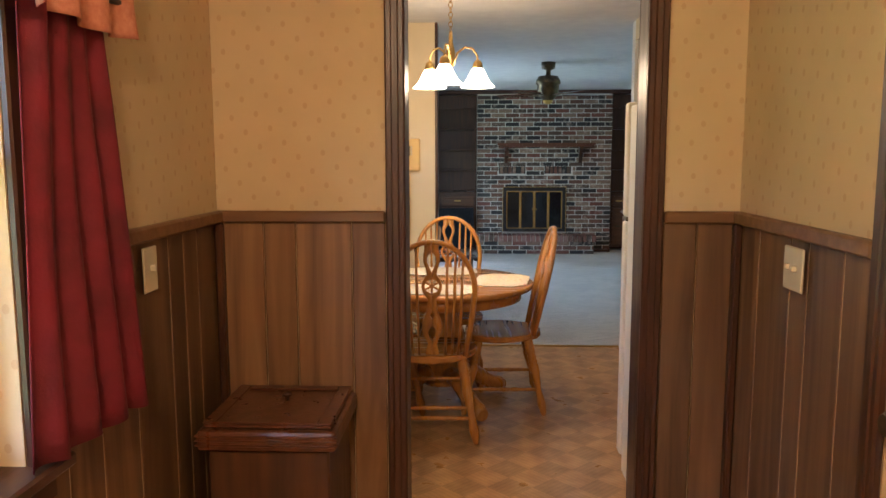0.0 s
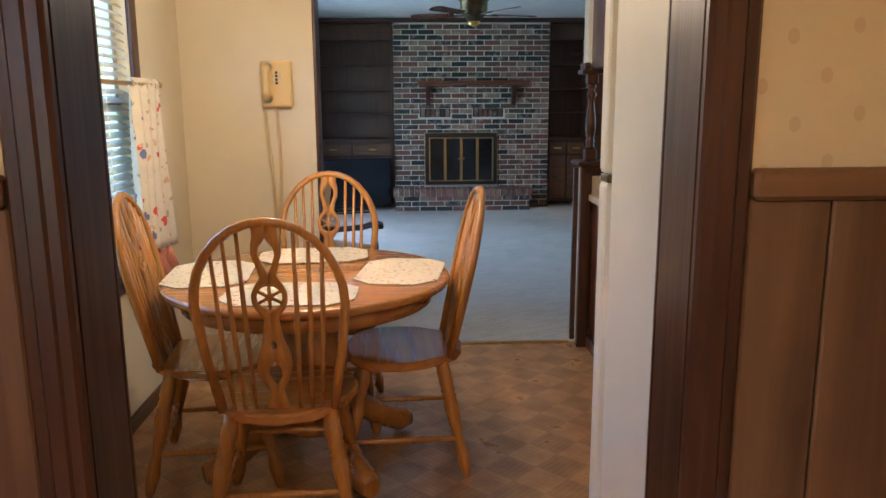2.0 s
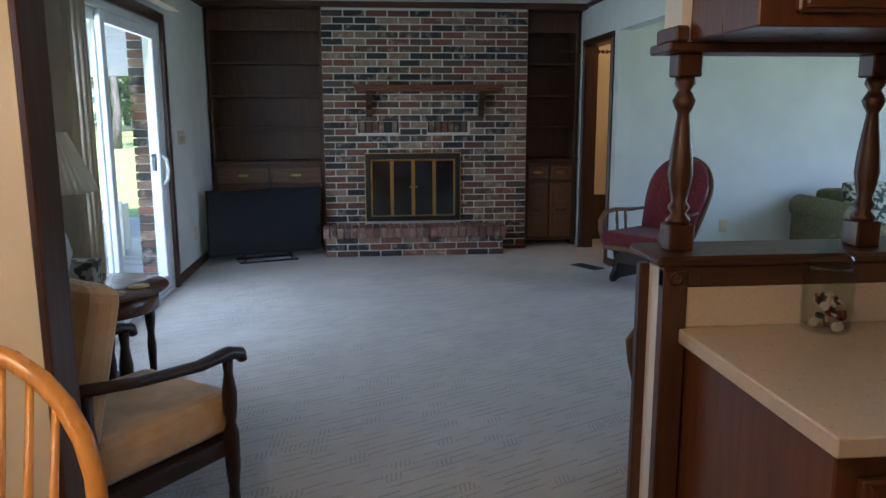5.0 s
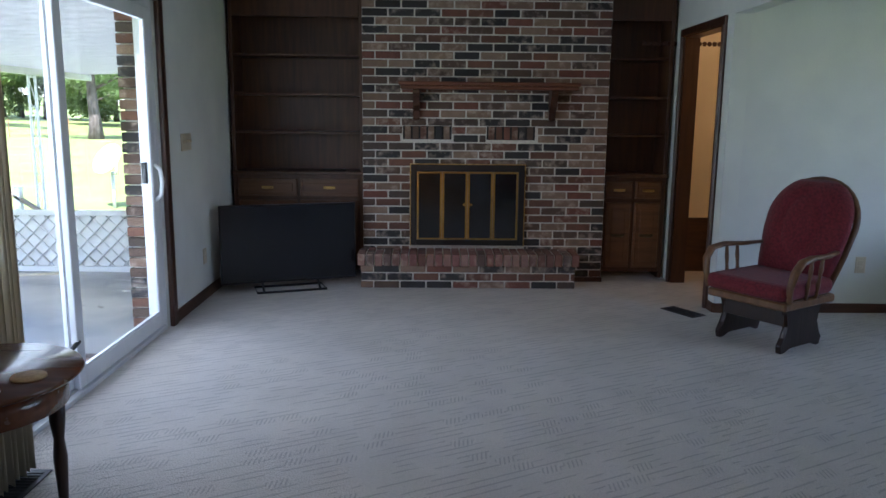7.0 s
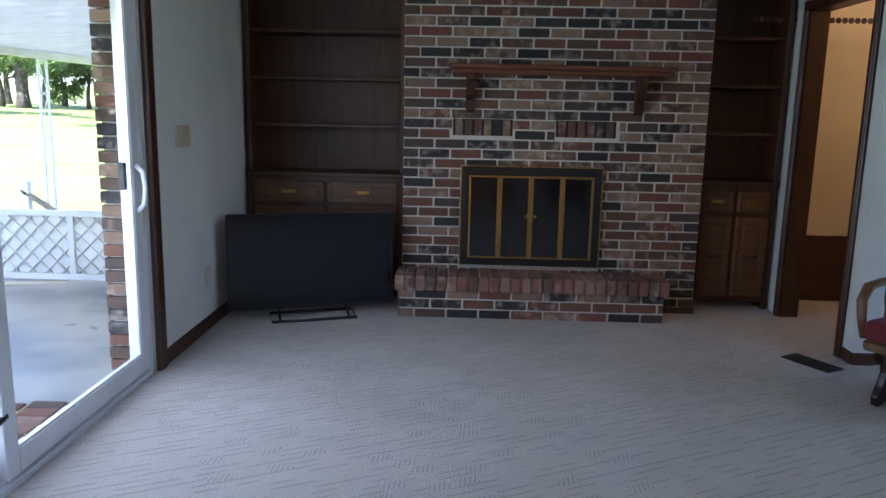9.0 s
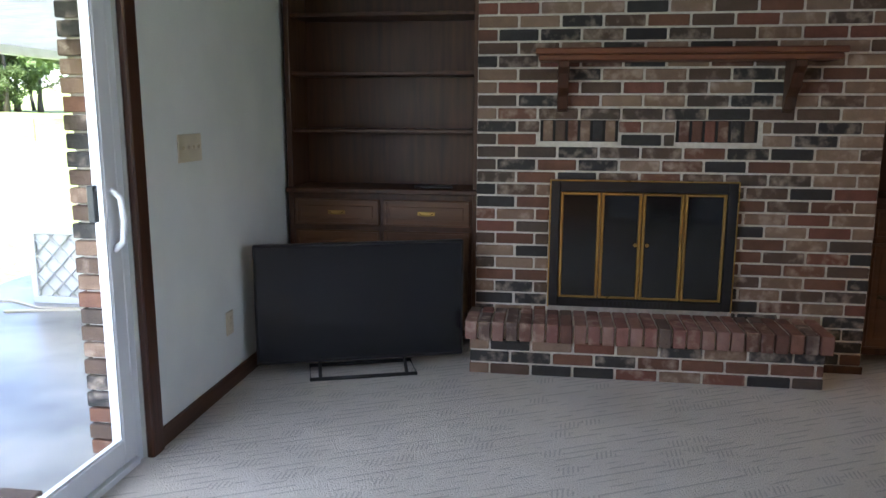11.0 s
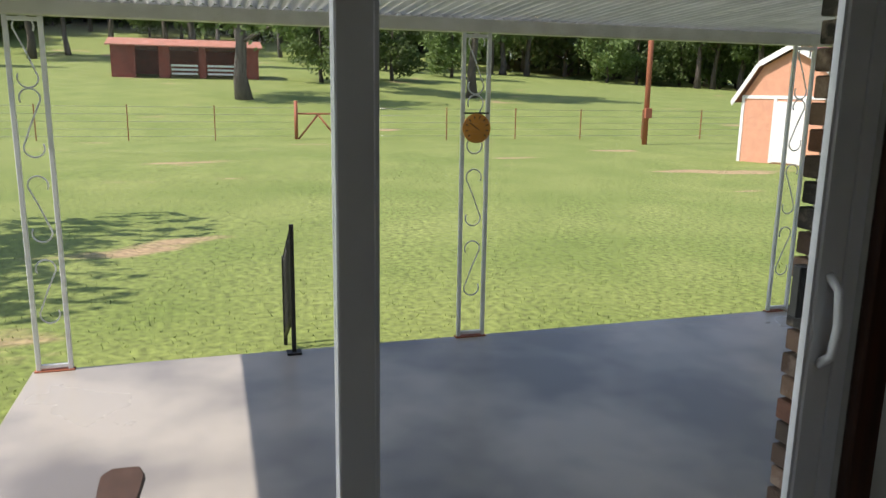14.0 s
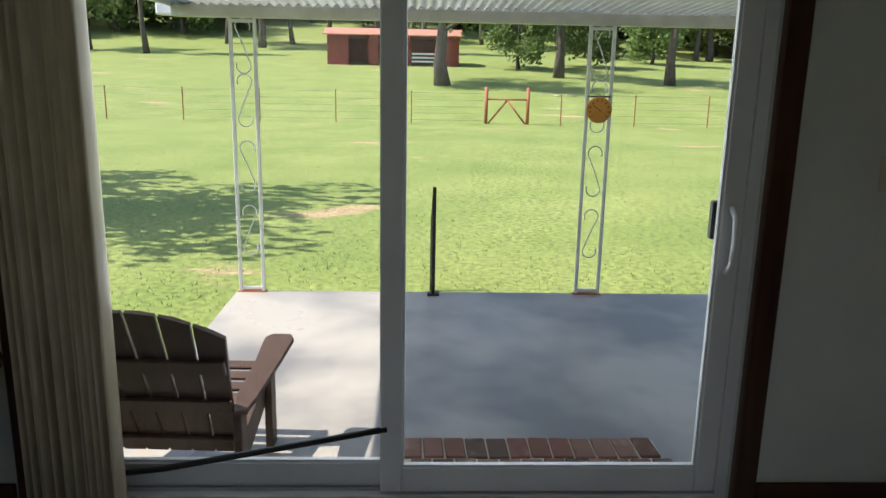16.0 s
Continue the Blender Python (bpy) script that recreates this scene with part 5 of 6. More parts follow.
# ---- glider rocking chairs ----
def glider():
    t = thing("glider_chair", "maroon cushioned wooden glider rocking chair", "rocking chair", pose(0, 0, 0), "glider chairs")
    for s in (-1, 1):
        bm = bmesh.new()
        out = [(-0.20, 0.0), (-0.17, -0.0), (-0.12, 0.03), (0.12, 0.03), (0.17, 0.0), (0.21, 0.0), (0.22, 0.05), (0.18, 0.09), (0.15, 0.16), (0.17, 0.24), (0.20, 0.27), (-0.20, 0.27), (-0.17, 0.24), (-0.15, 0.16), (-0.18, 0.09), (-0.22, 0.05)]
        prism(bm, out, 0.035, Matrix(((0, 0, 1, s * 0.21 - 0.017), (1, 0, 0, 0), (0, 1, 0, 0), (0, 0, 0, 1))), 0.005)
        part("base_side", bm, M["dark_wood"], t)
    one("crossbar", M["dark_wood"], (-0.21, 0.21, 0.14, 0.17, 0.16, 0.26), parent=t, r=0.004)
    one("seat_frame", M["glider_wood"], (-0.27, 0.27, -0.26, 0.27, 0.275, 0.325), parent=t, r=0.01)
    bm = bmesh.new()
    rbox(bm, -0.27, 0.27, -0.24, 0.30, 0.327, 0.43, 0.04, None, 3)
    part("seat_cushion", bm, M["maroon"], t)
    tilt = pose(0, -0.20, 0.36, 90 + 20, 0, 0)
    hoop = bow(16, 0.285, 0.70, 0)
    bm = bmesh.new()
    tube(bm, [tilt @ Vector((x, y, 0.05)) for x, y in hoop], 0.021, 8)
    part("back_hoop", bm, M["glider_wood"], t)
    for x in (-0.16, -0.08, 0.0, 0.08, 0.16):
        bm = bmesh.new()
        tube(bm, [tilt @ Vector((x * 0.8, 0, 0.05)), tilt @ Vector((x, 0.62, 0.05))], 0.009, 6)
        part("spindle", bm, M["glider_wood"], t)
    bm = bmesh.new()

    def pad(u, v):
        h = 0.04 + 0.62 * v
        k = 1.0 if h < 0.42 else math.sqrt(max(0.02, 1 - ((h - 0.42) / 0.265) ** 2))
        w = 0.265 * min(1, 0.86 + 0.3 * v) * k
        x = (2 * u - 1) * w
        puff = 0.075 * (1 - (2 * u - 1) ** 4) * (1 - (2 * v - 1) ** 6)
        r = math.hypot(x / 0.12, (h - 0.36) / 0.20)
        puff -= 0.018 * math.exp(-((r - 1) / 0.13) ** 2)
        return tilt @ Vector((x, h, 0.02 - puff))
    surf(bm, pad, 24, 24, 0.03)
    part("back_cushion", bm, M["maroon"], t)
    for s in (-1, 1):
        bm = bmesh.new()
        tube(bm, [(s * 0.25, -0.26, 0.58), (s * 0.28, -0.10, 0.575), (s * 0.30, 0.08, 0.585), (s * 0.305, 0.20, 0.57), (s * 0.30, 0.26, 0.51), (s * 0.285, 0.27, 0.42), (s * 0.275, 0.25, 0.33)], [0.02, 0.024, 0.028, 0.03, 0.028, 0.024, 0.02], 8, 0.6)
        arm = part("arm", bm, M["glider_wood"], t)
        for y in (-0.04, 0.07):
            bm = bmesh.new()
            tube(bm, [(s * 0.27, y, 0.325), (s * 0.275, y, 0.40), (s * 0.28, y, 0.45), (s * 0.285, y, 0.50), (s * 0.29, y, 0.575)], [0.009, 0.014, 0.010, 0.014, 0.009], 8)
            part("arm_spindle", bm, M["glider_wood"], arm)
    return t


g1 = glider()
g1.matrix_basis = pose(2.66, 10.25, 0.006, 0, 0, 123)
copy_thing(g1, pose(1.75, 6.95, 0.006, 0, 0, 15))

# ---- ceiling fan ----
fan = thing("ceiling_fan", "brass ceiling fan with five dark wooden blades", "ceiling fan", pose(0.70, 8.55, -0.085))
bm = bmesh.new()
lathe(bm, [(0.05, 2.13), (0.07, 2.15), (0.10, 2.19), (0.115, 2.22), (0.115, 2.29), (0.13, 2.30), (0.13, 2.33), (0.10, 2.38), (0.025, 2.39), (0.025, 2.44), (0.07, 2.46), (0.075, CEIL + 0.09)], 24)
part("motor_housing", bm, M["brass_dark"], fan)
bm = bmesh.new()
lathe(bm, [(0.012, 2.09), (0.045, 2.10), (0.055, 2.13), (0.03, 2.14)], 16)
part("cap", bm, M["brass"], fan)
for k in range(5):
    m = pose(0, 0, 2.185, 0, 0, 72 * k + 14) @ pose(0, 0, 0, 11, 0, 0)
    bm = bmesh.new()
    prism(bm, [(0.17, -0.045), (0.50, -0.06), (0.55, -0.05), (0.57, 0), (0.55, 0.05), (0.50, 0.06), (0.17, 0.045)], 0.007, m, 0.002)
    bl_ = part("blade", bm, M["table_wood"], fan)
    bm = bmesh.new()
    prism(bm, [(0.07, -0.015), (0.15, -0.012), (0.20, -0.035), (0.22, 0), (0.20, 0.035), (0.15, 0.012), (0.07, 0.015)], 0.006, m @ pose(0, 0, -0.007), 0.001)
    part("bracket", bm, M["brass_dark"], bl_)

# ---- side table, lamp, armchair, sofa ----
st = thing("side_table", "round mahogany side table by the patio door", "side table", pose(-0.85, 7.84, 0.006))
bm = bmesh.new()
lathe(bm, [(0.28, 0.588), (0.30, 0.592), (0.31, 0.602), (0.305, 0.612), (0.0, 0.613)], 40)
part("tabletop", bm, M["table_wood"], st)
bm = bmesh.new()
lathe(bm, [(0.245, 0.50), (0.262, 0.505), (0.262, 0.588)], 40)
part("apron", bm, M["table_wood"], st)
for k in range(4):
    bm = bmesh.new()
    lathe(bm, [(0.012, 0), (0.018, 0.06), (0.014, 0.14), (0.022, 0.30), (0.016, 0.36), (0.024, 0.42), (0.026, 0.52)], 10, pose(0.22 * math.cos(k * 1.571 + 0.5), 0.22 * math.sin(k * 1.571 + 0.5), 0))
    part("leg", bm, M["dark_wood"], st)
for x, y in ((-0.715, 7.66), (-0.655, 7.80)):
    bm = bmesh.new()
    lathe(bm, [(0.048, 0), (0.05, 0.003), (0.048, 0.008), (0.0, 0.008)], 24, pose(x, y, 0.6195))
    tagged(part("coaster", bm, mat("cork", (0.55, 0.38, 0.20), (0.42, 0.28, 0.14), 0.8, 60)), "round cork coaster on the side table", "coaster", "coasters")
tagged(one("tissue_box", M["cushion"], (-0.98, -0.86, 7.84, 7.96, 0.6195, 0.73), r=0.004), "grey patterned tissue box on the side table", "tissue box")
tl = thing("table_lamp", "white table lamp with a pleated shade on the side table", "table lamp", pose(-0.98, 7.74, 0.6195))
bm = bmesh.new()
lathe(bm, [(0.06, 0), (0.065, 0.015), (0.03, 0.03), (0.055, 0.09), (0.075, 0.17), (0.06, 0.25), (0.025, 0.31), (0.015, 0.42), (0.015, 0.5)], 20)
part("base", bm, M["enamel"], tl)
bm = bmesh.new()
surf(bm, lambda u, v: ((0.20 - 0.11 * v + 0.003 * math.cos(u * 2 * math.pi * 40)) * math.cos(u * 2 * math.pi), (0.20 - 0.11 * v + 0.003 * math.cos(u * 2 * math.pi * 40)) * math.sin(u * 2 * math.pi), 0.44 + 0.25 * v), 160, 4, 0.002)
part("shade", bm, M["ivory"], tl)
ac = thing("armchair", "dark turned-wood armchair with tan velvet cushions", "armchair", pose(-0.46, 6.80, 0.006, 0, 0, -37))
bm = bmesh.new()
rbox(bm, -0.25, 0.25, -0.24, 0.33, 0.30, 0.45, 0.05, None, 3)
part("seat_cushion", bm, M["gold_fabric"], ac)
bm = bmesh.new()
rbox(bm, -0.25, 0.25, -0.07, 0.07, 0.0, 0.50, 0.05, pose(0, -0.27, 0.42, -14), 3)
part("back_cushion", bm, M["gold_fabric"], ac)
one("seat_rail", M["dark_wood"], (-0.27, 0.27, -0.28, 0.28, 0.24, 0.30), parent=ac, r=0.008)
for s in (-1, 1):
    bm = bmesh.new()
    tube(bm, [(s * 0.27, -0.30, 0.64), (s * 0.28, -0.1, 0.61), (s * 0.285, 0.12, 0.595), (s * 0.285, 0.24, 0.605), (s * 0.285, 0.29, 0.59), (s * 0.285, 0.30, 0.565)], [0.024, 0.022, 0.024, 0.028, 0.028, 0.02], 8, 0.8)
    part("arm", bm, M["dark_wood"], ac)
    for y, h in ((0.25, 0.59), (-0.26, 0.62)):
        bm = bmesh.new()
        lathe(bm, [(0.016, 0), (0.022, 0.05), (0.018, 0.12), (0.026, 0.20), (0.026, 0.32), (0.016, 0.36), (0.024, 0.40), (0.026, 0.46), (0.016, 0.53), (0.02, h)], 12, pose(s * 0.27, y, 0))
        part("leg", bm, M["dark_wood"], ac)
so = thing("sofa", "sage green fabric sofa with rolled arms", "sofa", pose(4.20, 10.46, 0.006))
bm = bmesh.new()
rbox(bm, 0.05, 1.85, -0.36, 0.45, 0.08, 0.30, 0.03, None, 2)
part("base", bm, M["sofa"], so)
for i in range(3):
    bm = bmesh.new()
    rbox(bm, 0.22 + i * 0.49, 0.70 + i * 0.49, -0.40, 0.20, 0.30, 0.45, 0.04, None, 3)
    part("seat_cushion", bm, M["sofa"], so)
    bm = bmesh.new()
    rbox(bm, 0.22 + i * 0.49, 0.70 + i * 0.49, -0.08, 0.10, 0, 0.27, 0.05, pose(0, 0.26, 0.44, -10), 3)
    part("back_cushion", bm, M["sofa"], so)
for x in (0.0, 1.70):
    bm = bmesh.new()
    rbox(bm, x + 0.02, x + 0.18, -0.38, 0.42, 0.08, 0.54, 0.03, None, 2)
    lathe(bm, [(0.10, 0), (0.105, 0.01), (0.105, 0.80), (0.10, 0.81)], 20, pose(x + 0.10, 0.42, 0.54, 90))
    part("arm", bm, M["sofa"], so)
bm = bmesh.new()
surf(bm, lambda u, v: (4.66 + 0.42 * (u - 0.5), 10.41 + 0.2 * (v - 0.5) - 0.09 * math.sin(math.pi * u) ** 0.5 * math.sin(math.pi * v) ** 0.5, 0.60 + 0.30 * (v - 0.5)), 12, 12, 0.05)
tagged(part("throw_pillow", bm, M["cushion"]), "dark and cream patterned throw pillow on the sofa", "pillow")

# ---- floor registers ----
def register(x, y, rz):
    t = thing("floor_register", "dark metal floor register set in the carpet", "vent", pose(x, y, 0.006, 0, 0, rz), "floor registers")
    one("frame", M["iron"], (-0.15, 0.15, -0.07, 0.07, 0.0, 0.006), parent=t, r=0.002)
    for i in range(11):
        one("slat", M["iron"], (-0.12 + i * 0.023, -0.108 + i * 0.023, -0.05, 0.05, 0.006, 0.010), parent=t)


register(2.35, 10.93, -60)
register(-1.02, 8.30, 90)

# ---- sliding patio door ----
sd = tagged(new("door_2"), "white sliding patio door with two glass panels", kind="structure")
Y0, Y1, HD = 8.10, 10.49, 2.06
one("door_frame", M["vinyl_white"], (-1.30, -1.20, Y0, Y0 + 0.04, 0.0, HD), (-1.30, -1.20, Y1 - 0.045, Y1, 0.0, HD), (-1.30, -1.20, Y0 + 0.04, Y1 - 0.045, HD - 0.045, HD), (-1.31, -1.185, Y0 + 0.04, Y1 - 0.045, 0.0, 0.03), parent=sd, r=0.003)
one("track", M["alu"], (-1.255, -1.25, Y0 + 0.04, Y1 - 0.045, 0.03, 0.042), (-1.222, -1.217, Y0 + 0.04, Y1 - 0.045, 0.03, 0.042), parent=sd)


def sash(y0, y1, x, name):
    bm = bmesh.new()
    for a, b, c, d in ((y0, y0 + 0.075, 0.035, HD - 0.05), (y1 - 0.075, y1, 0.035, HD - 0.05), (y0 + 0.075, y1 - 0.075, 0.035, 0.13), (y0 + 0.075, y1 - 0.075, HD - 0.125, HD - 0.05)):
        rbox(bm, x - 0.016, x + 0.016, a, b, c, d, 0.004)
    for a, b, c, d in ((y0 + 0.075, y0 + 0.083, 0.13, HD - 0.125), (y1 - 0.083, y1 - 0.075, 0.13, HD - 0.125), (y0 + 0.083, y1 - 0.083, 0.13, 0.138)):
        box(bm, x - 0.010, x + 0.010, a, b, c, d)
    s = part(name, bm, M["vinyl_white"], sd)
    bm = bmesh.new()
    box(bm, x - 0.003, x + 0.003, y0 + 0.083, y1 - 0.083, 0.138, HD - 0.125)
    p = part("pane", bm, M["glass"], s)
    p.visible_shadow = False
    return s


sash(Y0 + 0.042, 9.33, -1.252, "fixed_panel")
slide = sash(9.245, Y1 - 0.047, -1.215, "sliding_panel")
bm = bmesh.new()
tube(bm, [(-1.20, 10.40, 0.85), (-1.165, 10.402, 0.88), (-1.155, 10.402, 0.96), (-1.165, 10.402, 1.04), (-1.20, 10.40, 1.07)], 0.010, 8, 1.3)
part("inside_handle", bm, M["vinyl_white"], slide)
one("lock", M["black"], (-1.262, -1.232, 10.35, 10.385, 0.955, 1.085), parent=slide, r=0.004)
bm = bmesh.new()
tube(bm, [(-1.24, 8.20, 0.07), (-1.205, 8.5, 0.125), (-1.205, 9.27, 0.275)], 0.012, 8)
tagged(part("security_bar", bm, M["black"]), "black diagonal security bar across the patio door", "security bar")
structure("trim_patio_door", M["dark_trim"], (-1.19, -1.155, Y1, Y1 + 0.085, 0.0, HD + 0.08), (-1.19, -1.155, Y0 - 0.085, Y0, 0.0, HD + 0.08), (-1.19, -1.155, Y0, Y1, HD, HD + 0.08), label="dark stained casing of the patio door", r=0.006)
vb = thing("vertical_blind", "cream vertical blind gathered beside the patio door", "blind", pose(0, 0, 0))
one("headrail", M["ivory"], (-1.10, -1.02, 8.02, 10.5, 2.15, 2.20), parent=vb, r=0.004)
bm = bmesh.new()
surf(bm, lambda u, v: (0.008 * math.sin(math.pi * u), 0.09 * (u - 0.5), 2.11 * v), 6, 1, 0.0012)
v0 = part("vane", bm, M["ivory"], vb)
v0.matrix_basis = pose(-1.045, 8.14, 0.035, 0, 0, 78)
for i in range(1, 13):
    v = new("vane", v0.data)
    v.parent, v.matrix_basis = vb, pose(-1.045 + 0.012 * math.sin(i * 2.3), 8.14 + i * 0.0225, 0.035, 0, 0, 78 + 9 * math.sin(i * 1.7))

# ---- outdoors: ground, porch ----
def height(x, y):
    d = -x
    z = -0.50
    if d > 30:
        z += 0.085 * (d - 30) if d < 90 else 0.085 * 60 + 0.17 * (d - 90)
        if z > 0:
            z *= max(0.35, 1 - max(0, y - 20) * 0.008)
    return min(z, 34) + 0.05 * math.sin(x * 0.21) * math.sin(y * 0.17) * min(1, max(0, d - 6) / 10)


bm = bmesh.new()
xs = [900, 200, 40, 10] + [-2.0 - 0.8 * i for i in range(12)] + [-11.6 - 2.5 * i for i in range(40)] + [-115 - 30 * i for i in range(10)]
ys = [-400 + 40 * i for i in range(9)] + [-60 + 4 * i for i in range(46)] + [130 + 40 * i for i in range(10)]
g = [[bm.verts.new((x, y, height(x, y))) for y in ys] for x in xs]
for i in range(len(xs) - 1):
    for j in range(len(ys) - 1):
        bm.faces.new((g[i][j], g[i][j + 1], g[i + 1][j + 1], g[i + 1][j])).smooth = True
tagged(part("ground", bm, M["grass"]), "mown green lawn with bare clay patches rising to a hill", kind="structure")
structure("pavement", M["concrete"], (-5.02, -1.42, 7.85, 17.5, -0.62, -0.34), label="stained grey concrete porch slab", r=0.012)
rs = random.Random(11)
bm = bmesh.new()
for i in range(26000):
    x = -5.04 - 13 * rs.random() ** 1.6 if rs.random() < 0.85 else -1.6 - 3.4 * rs.random()
    y = -1 + 28 * rs.random() if x < -5.03 else 3 + 4.83 * rs.random()
    z = height(x, y)
    a, h, w = rs.random() * 6.3, 0.012 + 0.022 * rs.random(), 0.003 + 0.005 * rs.random()
    dx, dy = math.cos(a) * w, math.sin(a) * w
    lx, ly = (rs.random() - 0.5) * 0.05, (rs.random() - 0.5) * 0.05
    bm.faces.new([bm.verts.new(p) for p in ((x - dx, y - dy, z - 0.01), (x + dx, y + dy, z - 0.01), (x + lx, y + ly, z + h))])
tagged(part("grass_blades", bm, mat("grass_blade", (0.13, 0.20, 0.035), (0.22, 0.27, 0.07), 0.8, 2.0)), "short mown grass blades on the lawn", "grass", kind="stuff")

RY0, RY1 = 7.45, 18.2
pr = thing("porch_roof", "white corrugated metal porch roof with an edge beam", "porch roof", pose(0, 0, 0))
bm = bmesh.new()
N = int((RY1 - RY0) / 0.012)
rows = []
for i in range(N + 1):
    y = RY0 + (RY1 - RY0) * i / N
    d = 0.014 * max(-0.7, min(0.7, math.sin(y * 2 * math.pi / 0.075))) / 0.7
    rows.append((bm.verts.new((-1.30, y, 2.16 + d)), bm.verts.new((-5.10, y, 1.995 + d))))
for a, b in zip(rows, rows[1:]):
    bm.faces.new((a[0], b[0], b[1], a[1]))
bmesh.ops.solidify(bm, geom=bm.faces[:], thickness=0.003)
part("corrugated_sheet", bm, M["roof_metal"], pr)
one("edge_beam", M["roof_metal"], (-5.04, -4.95, RY0, RY1, 1.885, 1.975), parent=pr, r=0.006)
one("gutter", M["vinyl_white"], (-5.16, -5.06, RY0 - 0.15, RY1, 1.90, 2.00), parent=pr, r=0.012)
one("fascia", M["vinyl_white"], (-5.1, -1.3, RY0 - 0.02, RY0 + 0.01, 1.96, 2.19), parent=pr, r=0.003)


def porch_post(y):
    t = thing("porch_post", "white ornamental iron porch post with scrolls", "post", pose(-4.99, y, -0.34), "porch posts")
    for s in (-1, 1):
        one("upright", M["vinyl_white"], (-0.014, 0.014, s * 0.095 - 0.014, s * 0.095 + 0.014, 0.008, 2.225), parent=t, r=0.003)
    for z in (0.02, 2.19):
        one("crossbar", M["vinyl_white"], (-0.012, 0.012, -0.081, 0.081, z, z + 0.025), parent=t, r=0.002)
    one("foot_plate", M["rust"], (-0.03, 0.03, -0.12, 0.12, 0.0, 0.008), parent=t)
    for k, z in enumerate((0.32, 0.85, 1.38, 1.80)):
        bm = bmesh.new()
        f = 1 if k % 2 == 0 else -1
        pts = []
        for i in range(13):
            a = math.pi * (1.15 - 1.35 * i / 12)
            pts.append((0, f * 0.058 * math.cos(a), z + 0.36 + 0.058 * math.sin(a)))
        pts += [(0, 0, z + 0.22)]
        for i in range(13):
            a = math.pi * (0.80 + 1.35 * i / 12)
            pts.append((0, -f * 0.058 * math.cos(a + math.pi), z + 0.06 + 0.058 * math.sin(a)))
        tube(bm, pts, 0.0055, 6)
        part("scroll", bm, M["vinyl_white"], t)


for y in (7.99, 10.845, 13.66, 16.4):
    porch_post(y)
th = thing("thermometer", "round orange outdoor dial thermometer on the porch post", "thermometer", pose(-4.965, 10.845, 1.225))
bm = bmesh.new()
lathe(bm, [(0.095, 0), (0.105, 0.006), (0.105, 0.018), (0.098, 0.022), (0.0, 0.022)], 28, pose(0, 0, 0, 0, 90))
part("dial", bm, mat("faded_orange", (0.66, 0.30, 0.05), (0.58, 0.25, 0.04), 0.5, 8), th)
for k in range(10):
    bm = bmesh.new()
    a = radians(-130 + k * 29)
    rbox(bm, 0.022, 0.0235, -0.004, 0.004, 0.068, 0.088, 0.0005, pose(0, 0, 0, math.degrees(a)))
    part("mark", bm, M["black"], th)
bm = bmesh.new()
rbox(bm, 0.022, 0.025, -0.003, 0.003, -0.02, 0.07, 0.001, pose(0, 0, 0, 55))
part("needle", bm, M["black"], th)
one("bracket", M["iron"], (-0.01, 0.008, -0.09, 0.09, 0.10, 0.112), parent=th)

# step rail
ir = thing("step_rail", "black openwork iron step railing at the porch edge", "railing", pose(0, 0, 0))
for x, z0, z1, n_ in ((-4.935, -0.34, 0.58, "post"), (-5.60, -0.50, 0.22, "end_post")):
    one(n_, M["iron"], (x - 0.015, x + 0.015, 9.505, 9.535, z0, z1), parent=ir, r=0.003)
one("foot_plate", M["iron"], (-4.98, -4.89, 9.47, 9.57, -0.34, -0.325), parent=ir)
for o in (0.0, -0.62):
    bm = bmesh.new()
    tube(bm, [(-4.935, 9.52, 0.55 + o), (-5.60, 9.52, 0.19 + o)], 0.014, 6)
    part("rail", bm, M["iron"], ir)
for i in range(6):
    bm = bmesh.new()
    x = -5.02 - i * 0.095
    zt = 0.55 - (abs(x) - 4.935) * 0.54
    tube(bm, [(x + 0.02 * (1 if k % 2 else -1), 9.52, zt - 0.62 * k / 10) for k in range(11)], 0.012, 5)
    part("lattice_bar", bm, M["iron"], ir)

# planter box with lattice
pl = thing("planter_box", "white lattice planter box on the porch", "planter", pose(-3.4, 14.05, -0.34))
one("box_body", M["white"], (-0.74, 0.74, -0.17, 0.2, 0.04, 0.62), parent=pl, r=0.004)
for a, b, c, d in ((-0.78, 0.78, 0.62, 0.68), (-0.78, 0.78, 0.0, 0.06), (-0.78, -0.72, 0.06, 0.62), (0.72, 0.78, 0.06, 0.62), (-0.03, 0.03, 0.06, 0.62)):
    one("rail", M["white"], (a, b, -0.205, -0.17, c, d), parent=pl, r=0.004)
for s in (-1, 1):
    for i in range(-6, 7):
        bm = bmesh.new()
        x = i * 0.165
        lo, hi = -0.28, 0.28
        if s > 0:
            lo, hi = max(lo, -0.72 - x), min(hi, 0.72 - x)
        else:
            lo, hi = max(lo, x - 0.72), min(hi, x + 0.72)
        if hi - lo < 0.06:
            bm.free()
            continue
        tube(bm, [(x + s * lo, -0.178 - 0.004 * s, 0.34 + lo), (x + s * hi, -0.178 - 0.004 * s, 0.34 + hi)], 0.024, 4, 0.35)
        part("lattice_slat", bm, M["white"], pl)
bm = bmesh.new()
tube(bm, [(-5.02, 13.7, -0.33), (-4.4, 13.85, -0.33), (-4.0, 13.66, -0.33), (-3.4, 13.72, -0.33), (-4.2, 13.5, -0.33)], 0.012, 6)
tagged(part("garden_hose", bm, M["ivory"]), "pale garden hose lying on the porch slab", "hose")
hr = thing("stair_rail", "white post with a sloping weathered handrail beyond the porch", "railing", pose(-5.2, 16.2, -0.50))
